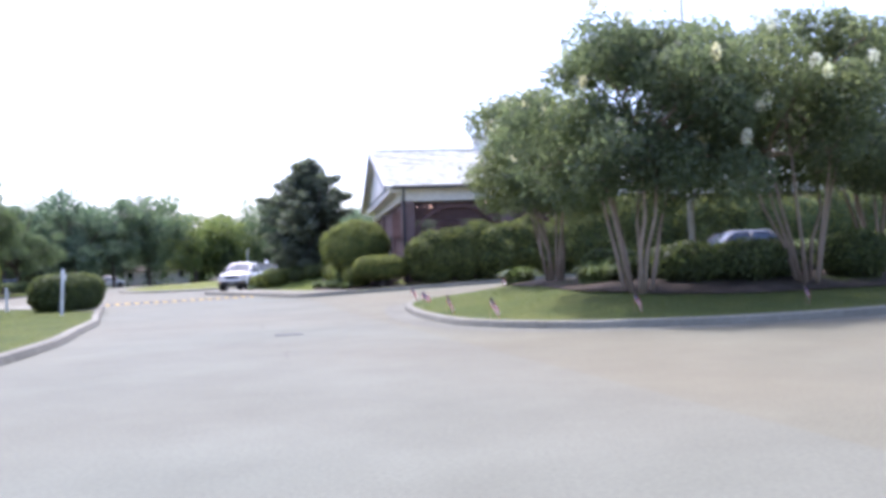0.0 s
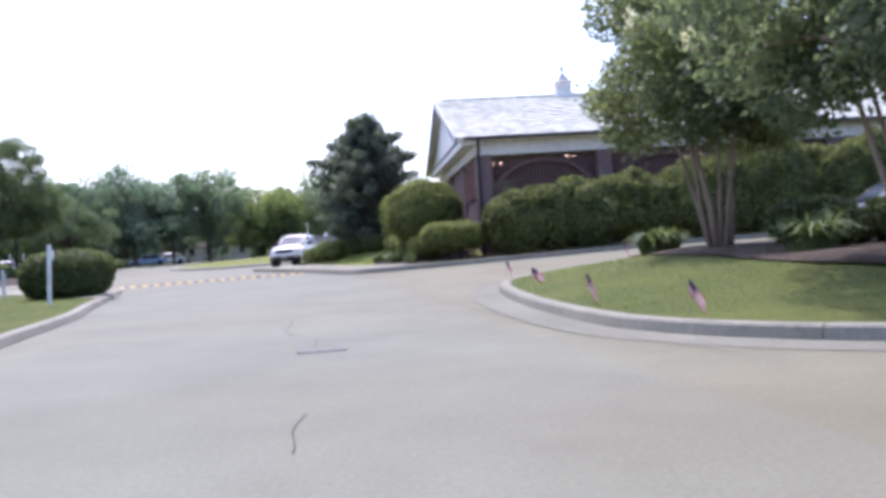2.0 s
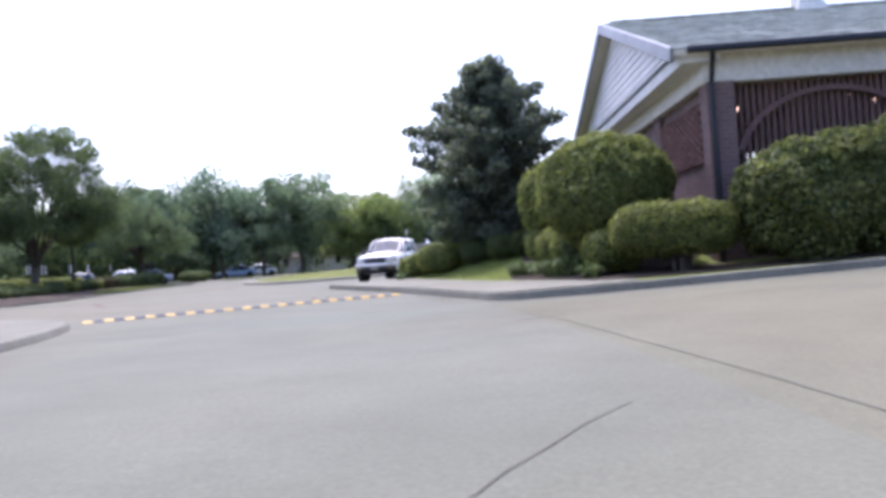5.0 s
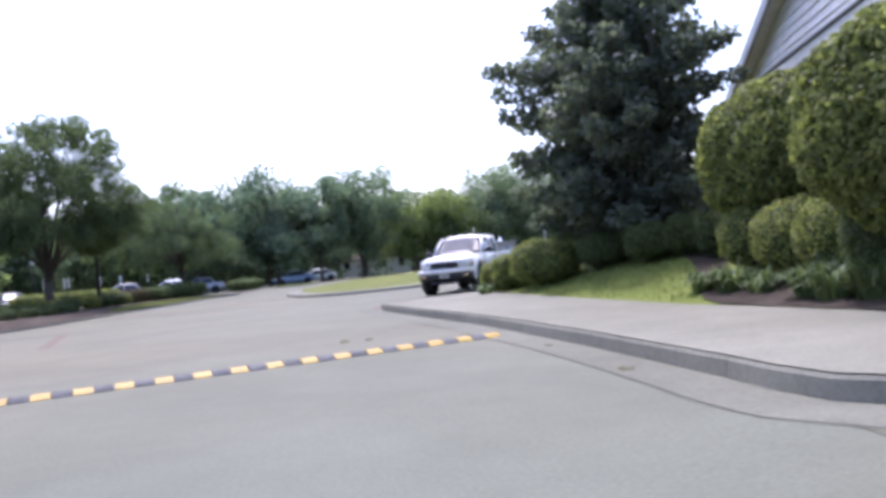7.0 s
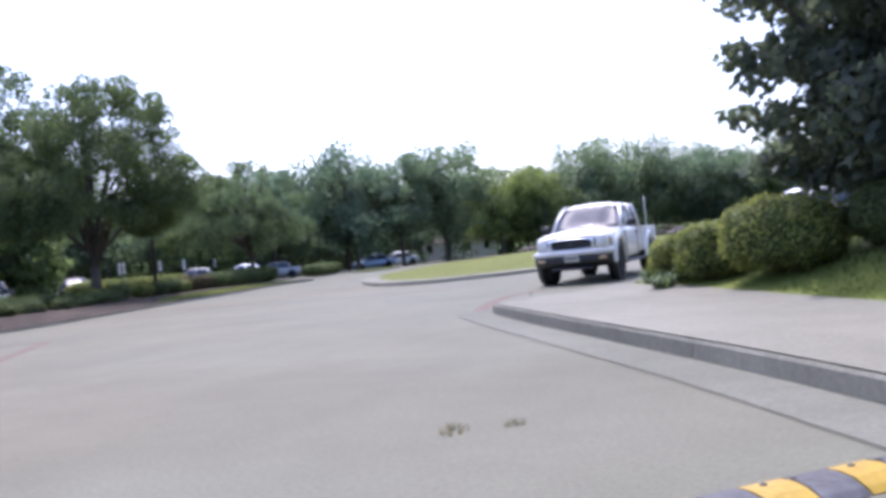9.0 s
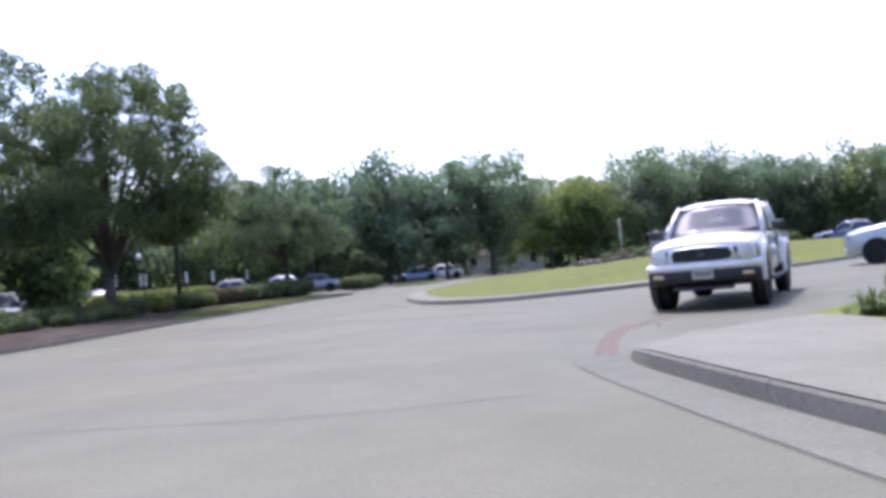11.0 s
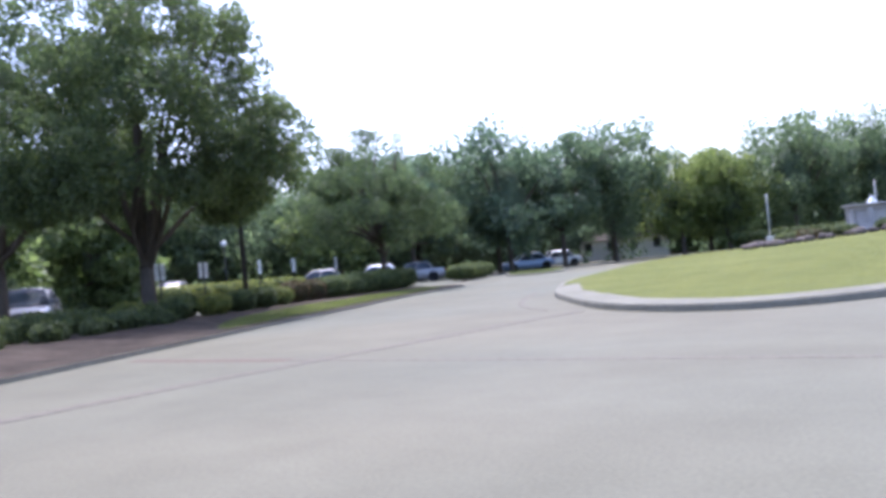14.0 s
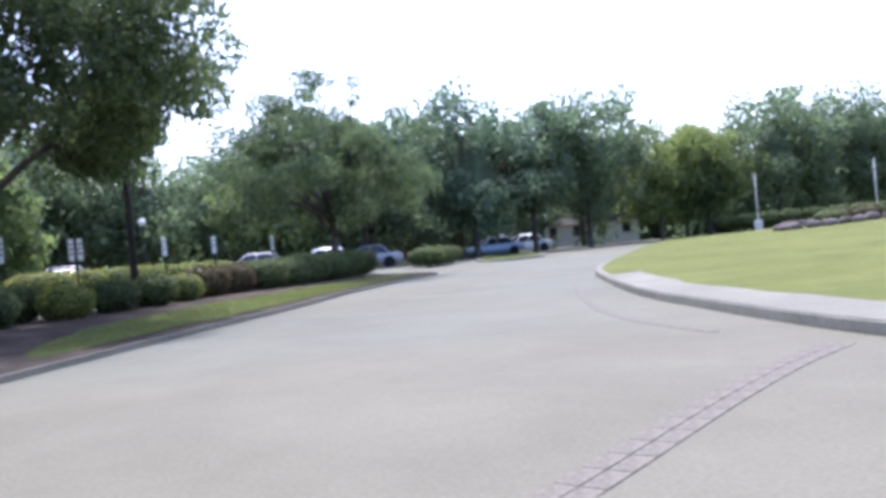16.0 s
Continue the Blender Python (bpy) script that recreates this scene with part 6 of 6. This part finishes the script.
def sedan(loc, rz, colour, label, category="car", tall=0.0, length=4.6, hatch=False, group="parked cars"):
    """A parked saloon or, with tall, a sport utility car."""
    paint = car_paint("car_paint", colour, 0.3)
    t = thing("parked_car", loc, label, category, group, rz)
    h = length / 2
    W = 0.87
    zt = 0.92 + tall * 0.6
    rear = zt + (0.05 if hatch else 0.0)
    secs = [hull_section(h, W * 0.62, 0.34, 0.62 + tall * 0.5, 0.03), hull_section(h - 0.12, W * 0.82, 0.26, 0.70 + tall * 0.5, 0.04), hull_section(h - 0.5, W * 0.96, 0.22 + tall * 0.2, 0.78 + tall * 0.55, 0.05),
            hull_section(h - 1.25, W, 0.2 + tall * 0.2, zt - 0.03, 0.04), hull_section(h - 1.6, W, 0.2 + tall * 0.2, zt, 0.0), hull_section(0, W, 0.2 + tall * 0.2, zt, 0.0),
            hull_section(-h + 0.95, W, 0.22 + tall * 0.2, rear + 0.02, 0.02), hull_section(-h + 0.35, W * 0.96, 0.25 + tall * 0.2, rear, 0.03), hull_section(-h + 0.08, W * 0.85, 0.32, rear - 0.08, 0.03), hull_section(-h, W * 0.7, 0.4, rear - 0.16, 0.02)]
    part("body", skin(secs), paint, t, smooth=True)
    xr0 = -h + (0.12 if hatch else 0.85)
    xr1 = -h + (0.45 if hatch else 1.35)
    greenhouse(t, h - 1.3, h - 2.0, xr1, xr0, zt - 0.02, zt + 0.52 + tall * 0.35, W - 0.07, 0.58, paint, [h - 2.45, h - 3.3] if hatch else [h - 2.45])
    for s in (1, -1):
        part("headlamp", box((0.16, 0.30, 0.12), (h - 0.17, s * 0.58, 0.62 + tall * 0.5), Matrix.Rotation(-s * 0.35, 3, "Z"), 0.04, 2), M_LENS, t, "clear headlamp", True)
        part("tail_lamp", box((0.08, 0.28, 0.14), (-h + 0.07, s * 0.58, rear - 0.12), bevel=0.02), M_REDLENS, t, "red tail lamp")
        mirror(t, h - 1.5, s * (W + 0.08), zt + 0.06, paint)
        for xw in (h - 0.85, -h + 0.9):
            bm = bmesh.new()
            add_lathe(bm, [(0.36, -0.10), (0.38, 0.0), (0.38, 0.012)], 24, "Y", (xw, s * (W - 0.005) - (0.0 if s > 0 else 0.0), 0.34))
            part("arch_liner", bm, M_BLACKPLASTIC, t)
            wheel(t, xw, s * (W - 0.085), 0.33 + tall * 0.1, 0.21, M_RIM)
        part("door_handle", box((0.16, 0.03, 0.03), (h - 2.7, s * (W + 0.005), zt - 0.12), bevel=0.01), M_CHROME, t)
    part("grille", box((0.05, 0.7, 0.12), (h - 0.05, 0, 0.5 + tall * 0.4), bevel=0.02), M_BLACKPLASTIC, t, "dark grille")
    part("bumper", box((0.14, 1.3, 0.14), (h - 0.08, 0, 0.36 + tall * 0.1), bevel=0.05, seg=2), paint, t, smooth=True)
    for x in (h + 0.0, -h + 0.0):
        pl = part("number_plate", box((0.012, 0.30, 0.14), (x, 0, 0.45 if x > 0 else 0.62), bevel=0.004), M_PLATE, t, "pale plate")
        part("bar", box((0.016, 0.22, 0.05), (x, 0, 0.45 if x > 0 else 0.62)), M_BLACKPLASTIC, pl)
    return t


truck = pickup((-13.23, 48.83, 0.0), -91)
truck.scale = (0.92, 0.89, 0.945)
sedan((8.5, 32.0, hz(8.5, 32.0)), 190, (0.05, 0.055, 0.06), "dark saloon standing behind the island").scale = (0.95, 0.95, 0.9)
sedan((-50.25, 83.6, 0.0), 214, (0.62, 0.65, 0.70), "bright silver saloon parked beyond the dark bushes")
sedan((-51.2, 89.1, 0.0), 214, (0.34, 0.34, 0.35), "grey saloon parked beside a silver one")
sedan((-51.9, 79.8, 0.0), 214, (0.22, 0.23, 0.25), "grey car almost hidden behind the bushes")
sedan((-48.6, 101.6, -0.05), 226, (0.24, 0.33, 0.48), "pale blue saloon parked in the far bays")
sedan((-47.9, 105.6, -0.05), 226, (0.55, 0.58, 0.60), "pale car parked behind a blue one")
sedan((-42.3, 55.9, 0.0), -36, (0.10, 0.105, 0.115), "dark silver saloon parked under the oaks")
sedan((-51.5, 68.4, 0.0), -36, (0.07, 0.075, 0.085), "dark saloon parked behind the bushes", hatch=True)
sedan((-9.3, 60.6, 0.0), 172, (0.45, 0.47, 0.49), "silver utility car beyond the rounded shrubs", tall=0.35, hatch=True)
sedan((-5.0, 69.5, 0.0), 170, (0.32, 0.03, 0.05), "red car parked beyond the magnolia", tall=0.2, hatch=True)
sedan((-11.5, 95.0, 0.3), 175, (0.07, 0.09, 0.17), "dark blue car beyond the grass circle")

# ---------------------------------------------------------------- speed hump
HA, HB = Vector((-13.2, 31.22, 0)), Vector((-8.9, 35.15, 0))
hd = (HB - HA).normalized()
hump = thing("speed_hump", (HA.x, HA.y, 0.004), "bolted rubber speed hump in yellow and dark grey", "speed hump", rz=math.degrees(math.atan2(hd.y, hd.x)))
nseg = 35
sl = (HB - HA).length / nseg
prof = [(-0.125, 0.0), (-0.10, 0.018), (-0.055, 0.036), (0, 0.042), (0.055, 0.036), (0.10, 0.018), (0.125, 0.0)]
for k in range(nseg):
    bm = skin([[(k * sl + e, y, z) for y, z in prof] for e in (0.004, sl - 0.004)])
    seg_ob = part("segment", bm, M_YELLOW if k % 2 == 0 else M_RUBBER, hump, "yellow segment" if k % 2 == 0 else "dark grey segment")
    if k % 2 == 0:
        for dx in (0.07, 0.18):
            bm = bmesh.new()
            add_lathe(bm, [(0.012, 0.0), (0.012, 0.042), (0.009, 0.046)], 10, "Z", (k * sl + dx, 0.02, 0))
            part("bolt", bm, M_IRON, seg_ob)

# ---------------------------------------------------------------- posts, lamps, signs, flags
def marker_post(x, y, z, h, rz, lean=0.0):
    p = thing("marker_post", (x, y, z), "white painted wooden post on the lawn", "post", "white posts on the lawn", rz)
    part("shaft", box((0.066, 0.066, h), (0, 0, h / 2 - 0.05), bevel=0.01), M_POST, p)
    bm = bmesh.new()
    top = [bm.verts.new((sx * 0.037, sy * 0.037, h - 0.05)) for sx, sy in ((-1, -1), (1, -1), (1, 1), (-1, 1))]
    tip = bm.verts.new((0, 0, h + 0.03))
    for k in range(4):
        bm.faces.new((top[k], top[(k + 1) % 4], tip))
    bm.faces.new(top[::-1])
    part("cap", bm, M_POST, p)
    part("board", box((0.04, 0.11, 0.15), (0.045, 0.03, h - 0.18), bevel=0.01), M_POST, p, "small white board")
    p.rotation_euler.y = radians(lean)


marker_post(-10.05, 23.2, 0.1, 1.06, 20, 3.0)
marker_post(-13.6, 26.9, 0.1, 0.66, 40)

flagpole = thing("flagpole", bush_on(rise_d, 3.55, 18.9), "pale weathered metal flagpole among the myrtles", "flagpole")
bm = bmesh.new()
add_tube(bm, [(0, 0, -0.1), (0, 0, 2.5), (0, 0, 6.6)], [0.055, 0.052, 0.03], 12)
part("shaft", bm, M_POLE, flagpole, smooth=True)
bm = bmesh.new()
add_lathe(bm, [(0.10, 0.0), (0.10, 0.03), (0.06, 0.05), (0.055, 0.10)], 14)
part("collar", bm, M_POLE, flagpole)
bm = bmesh.new()
add_lathe(bm, [(0.01, 6.58), (0.05, 6.61), (0.06, 6.66), (0.05, 6.71), (0.005, 6.74)], 12)
part("ball", bm, M_POLE, flagpole, smooth=True)


def small_flag(x, y, z, rz, droop):
    f = thing("small_flag", (x, y, z), "small striped flag on a thin stick in the grass", "flag", "small flags along the kerb", rz)
    f.scale = (0.5, 0.5, 0.52)
    bm = bmesh.new()
    add_tube(bm, [(0, 0, -0.08), (0.0, 0, 0.30), (0.02, 0, 0.62)], [0.006, 0.005, 0.004], 6)
    part("stick", bm, M_STICK, f)
    def cloth(u0, u1, v0, v1, lift=0.0):
        bm = bmesh.new()
        rows = []
        n = 5
        for i in range(n + 1):
            u = u0 + (u1 - u0) * i / n
            col = []
            for v in (v0, v1):
                x = 0.02 + 0.36 * u * (1 - 0.35 * droop)
                z = 0.60 - 0.22 * v - droop * 0.30 * u
                y = 0.03 * math.sin(u * 7 + v * 1.5) + 0.02 * u + lift
                col.append(bm.verts.new((x, y, z)))
            rows.append(col)
        for a, b in zip(rows, rows[1:]):
            bm.faces.new((a[0], a[1], b[1], b[0]))
        bmesh.ops.solidify(bm, geom=bm.faces[:], thickness=0.002)
        return bm
    for k in range(7):
        part("stripe", cloth(0, 1, k / 7, (k + 1) / 7), M_FLAGRED if k % 2 == 0 else M_FLAGWHITE, f)
    for lift in (0.004, -0.004):
        part("canton", cloth(0, 0.4, 0, 0.52, lift), M_FLAGBLUE, f, "blue canton")


for x, y, a, d in ((-1.68, 22.15, 10, 1.3), (-1.26, 19.3, -15, 0.6), (-0.73, 17.23, 5, 1.4), (-0.08, 15.66, 0, 1.1), (1.78, 15.2, 20, 1.2), (4.1, 15.55, 30, 1.3), (0.37, 24.5, 15, 1.2), (6.3, 16.6, 10, 1.2)):
    small_flag(x, y, rise_d(x, y), a, d)


def lamp_column(x, y, z, h):
    p = thing("lamp_column", (x, y, z), "tall black car park lamp column", "street lamp")
    bm = bmesh.new()
    add_tube(bm, [(0, 0, -0.1), (0, 0, h * 0.5), (0, 0, h)], [0.085, 0.075, 0.06], 12)
    part("shaft", bm, M_BLACKPLASTIC, p, smooth=True)
    part("base", box((0.34, 0.34, 0.12), (0, 0, 0.05), bevel=0.03), M_BLACKPLASTIC, p)
    for s in (1, -1):
        hd_ = part("lamp_head", box((0.55, 0.28, 0.14), (s * 0.5, 0, h), bevel=0.03), M_BLACKPLASTIC, p, "black lamp head")
        part("arm", box((0.3, 0.06, 0.06), (s * 0.15, 0, h)), M_BLACKPLASTIC, hd_)


lamp_column(-36.05, 59.55, 0.2, 7.2)


def globe_lamp(x, y, h, group="globe lamps"):
    p = thing("globe_lamp", (x, y, 0.0), "black post with a white globe lamp", "street lamp", group)
    bm = bmesh.new()
    add_tube(bm, [(0, 0, -0.1), (0, 0, 0.5), (0, 0, h - 0.3)], [0.10, 0.06, 0.045], 10)
    part("shaft", bm, M_BLACKPLASTIC, p, smooth=True)
    bm = bmesh.new()
    r = 0.24
    add_lathe(bm, [(r * math.sin(a), h - r * math.cos(a)) for a in (0.25 + 2.8 * k / 9 for k in range(10))], 18)
    part("globe", bm, M_GLOBE, p, "white globe", True)
    bm = bmesh.new()
    add_lathe(bm, [(0.05, h - 0.32), (0.11, h - 0.26), (0.12, h - 0.2)], 12)
    part("collar", bm, M_BLACKPLASTIC, p)


globe_lamp(-62.5, 81.4, 4.1)
globe_lamp(-56.0, 97.0, 3.9)


def bay_sign(x, y, rz, double=True):
    p = thing("parking_sign", (x, y, 0.0), "white parking sign on a thin steel post", "sign", "parking signs", rz)
    bm = bmesh.new()
    add_tube(bm, [(0, 0, -0.1), (0, 0, 1.75)], [0.025, 0.025], 8)
    part("post", bm, M_DARKMETAL, p)
    for k in ((-0.13, 0.13) if double else (0.0,)):
        pl = part("plate", box((0.012, 0.12, 0.5), (0.03, k * 0.7, 1.55), bevel=0.004), M_SIGN, p, "white sign plate")
        for j in range(3):
            part("bar", box((0.004, 0.08, 0.03), (0.0375, k * 0.7, 1.68 - j * 0.11)), M_DARKMETAL, pl)


for x, y, d in ((-36.9, 57.05, True), (-38.2, 59.7, True), (-38.85, 62.8, False), (-39.4, 65.1, False), (-40.3, 68.6, False)):
    bay_sign(x, y, -45, d)

# ---------------------------------------------------------------- fountain on the green
FX, FY = -20.55, 81.3
FZ = rise_c(FX, FY)
fountain = thing("fountain", (FX, FY, FZ - 0.05), "grey cast-stone fountain bowl with a plume of water", "fountain")
bm = bmesh.new()
add_lathe(bm, [(1.10, 0.0), (1.10, 0.14), (0.98, 0.18), (0.94, 0.35), (0.96, 0.82), (1.04, 0.96), (1.06, 1.02)], 28)
part("pedestal", bm, M_STONE, fountain, smooth=False)
for k in range(8):
    a = 2 * math.pi * k / 8
    part("buttress", box((0.22, 0.20, 0.86), (0.96 * math.cos(a), 0.96 * math.sin(a), 0.55), Matrix.Rotation(a, 3, "Z"), 0.03), M_STONE, fountain)
bm = bmesh.new()
add_lathe(bm, [(0.9, 1.0), (1.08, 1.05), (1.18, 1.12), (1.20, 1.18), (1.1, 1.18), (1.0, 1.10), (0.02, 1.06)], 32)
part("bowl", bm, M_STONE, fountain, "wide shallow stone bowl", True)
rngf = np.random.default_rng(600)
bm = bmesh.new()
add_lathe(bm, [(0.02, 1.06), (0.18, 1.10), (0.2, 1.2), (0.13, 1.33), (0.07, 1.43), (0.01, 1.5)], 14)
for v in bm.verts:
    v.co += Vector(rngf.normal(0, 0.03, 3))
part("water_plume", bm, M_FOAM, fountain, "white bubbling water", True)
# bed of stones and low planting round the fountain and along the crest
ROCK = lumpy("stone", 0.26, 0.22, 0.15, 2.3, 0.35, M_ROCK, (0, 0, 0), 12, 3.0)
edging = thing("stone_edging", (0, 0, 0), "ring of rough grey edging stones round the fountain bed", "stone edging")
for k in range(64):
    a = 2 * math.pi * k / 64
    x, y = FX + 5.2 * math.cos(a) + rngf.normal(0, 0.1), FY + 4.2 * math.sin(a) + rngf.normal(0, 0.1)
    part("stone", ROCK, M_ROCK, edging).matrix_basis = pose(x, y, rise_c(x, y) + 0.08, 0, 0, rngf.uniform(0, 360)) @ Matrix.Diagonal((*rngf.uniform(0.7, 1.3, 3), 1))
patch("mulch_4", [(FX + 5.0 * math.cos(a), FY + 4.0 * math.sin(a)) for a in (2 * math.pi * k / 16 for k in range(16))], lambda x, y: rise_c(x, y) + 0.05, M_MULCH, "mulched bed round the fountain", "mulch")
for k in range(14):
    a = 2 * math.pi * k / 14
    x, y = FX + 3.6 * math.cos(a), FY + 2.9 * math.sin(a)
    shrub("bed_plant", (x, y, rise_c(x, y)), 0.5, 0.5, 0.22, 2.2, 700, 0.10, M_DARKBOX if k % 3 else M_RUST, "low bushy plant in the fountain bed", "plant", group="fountain bed plants", stems=False, seed=620 + k)


def white_pole(x, y, h):
    z = rise_c(x, y) if y < 116 else 0.2
    p = thing("white_pole", (x, y, z), "white pole on a square white base", "pole", "white poles on the green")
    bm = bmesh.new()
    add_tube(bm, [(0, 0, 0), (0, 0, h)], [0.06, 0.04], 10)
    part("shaft", bm, M_POST, p, smooth=True)
    part("base", box((0.55, 0.55, 0.9), (0, 0, 0.35), bevel=0.06), M_POST, p, "white base")


white_pole(-31.4, 112.4, 4.3)
white_pole(-23.4, 112.3, 4.2)
for k in range(12):
    x, y = -34 + k * 1.6, 113.8 - 0.05 * k
    shrub("verge_shrub", (x, y, 0.45), 1.0, 0.8, 0.55, 2.4, 900, 0.16, M_DARKBOX, "low dark shrub beyond the green", "shrub", group="shrubs beyond the green", stems=False, seed=640 + k)

# ---------------------------------------------------------------- a pale house among the far trees
def far_house(x, y, rz, w, d, h):
    t = thing("house", (x, y, -0.1), "pale house half hidden among the trees", "house", "houses among the trees", rz)
    part("wall", box((w, d, h), (0, 0, h / 2), bevel=0.03), M_WHITE, t)
    bm = bmesh.new()
    o = 0.4
    vs = [bm.verts.new(p) for p in ((-w / 2 - o, -d / 2 - o, h), (w / 2 + o, -d / 2 - o, h), (w / 2 + o, d / 2 + o, h), (-w / 2 - o, d / 2 + o, h), (-w / 2 - o, 0, h + d * 0.32), (w / 2 + o, 0, h + d * 0.32))]
    for f in ((0, 1, 5, 4), (2, 3, 4, 5), (0, 4, 3), (1, 2, 5), (3, 2, 1, 0)):
        bm.faces.new([vs[i] for i in f])
    part("roof", bm, M_EARTH_ROOF, t, "weathered brown pitched roof")
    for k in range(4):
        wn_ = part("window", box((1.0, 0.08, 1.3), (-w / 2 + (k + 0.5) * w / 4, -d / 2 - 0.02, 1.6), bevel=0.01), M_WHITE, t, "white framed window")
        part("pane", box((0.8, 0.03, 1.1), (-w / 2 + (k + 0.5) * w / 4, -d / 2 - 0.06, 1.6)), M_DARKMETAL, wn_, "dark pane")


far_house(-51.5, 130.5, 22, 10, 7, 2.3)

# ---------------------------------------------------------------- small things on the ground
for k, (x, y, s) in enumerate(((-10.85, 35.45, 0.11), (-7.25, 32.35, 0.10), (-8.1, 34.0, 0.08), (-10.6, 35.6, 0.08))):
    tuft("weed", (x, y, 0.0), 70, s * 0.45, s * 1.2, M_DRY, "dry weed growing from a crack", "weed", "weeds in the cracks", 700 + k, 0.9)
for k, (x, y, z) in enumerate(((-12.33, 43.76, 0.02), (-13.47, 44.68, 0.0))):
    st = new("stray_stone", lumpy("stray_stone", 0.042, 0.032, 0.022, 2.3, 0.3, M_ROCK, (0, 0, 0.02), 10, k * 1.3))
    st.matrix_basis = pose(x, y, z, 0, 0, 40 * k)
    tagged(st, "small dark stone lying on the concrete", "stone", "stray stones")
# a narrow galvanised drain cover at the slab edge
drain = thing("drain_cover", (-2.86, 15.655, 0.0), "narrow pale galvanised drain cover set in the concrete", "drain", rz=14.4)
for y in (-0.075, 0.075):
    part("frame_bar", box((0.38, 0.012, 0.012), (0, y, 0.004), bevel=0.002), M_GALVANISED, drain)
for k in range(11):
    part("grate_bar", box((0.016, 0.14, 0.010), (-0.175 + 0.035 * k, 0, 0.004), bevel=0.002), M_GALVANISED, drain)
part("drain_bed", box((0.37, 0.145, 0.004), (0, 0, 0.0042)), M_GUTTER, drain, "dull bed under the bars")
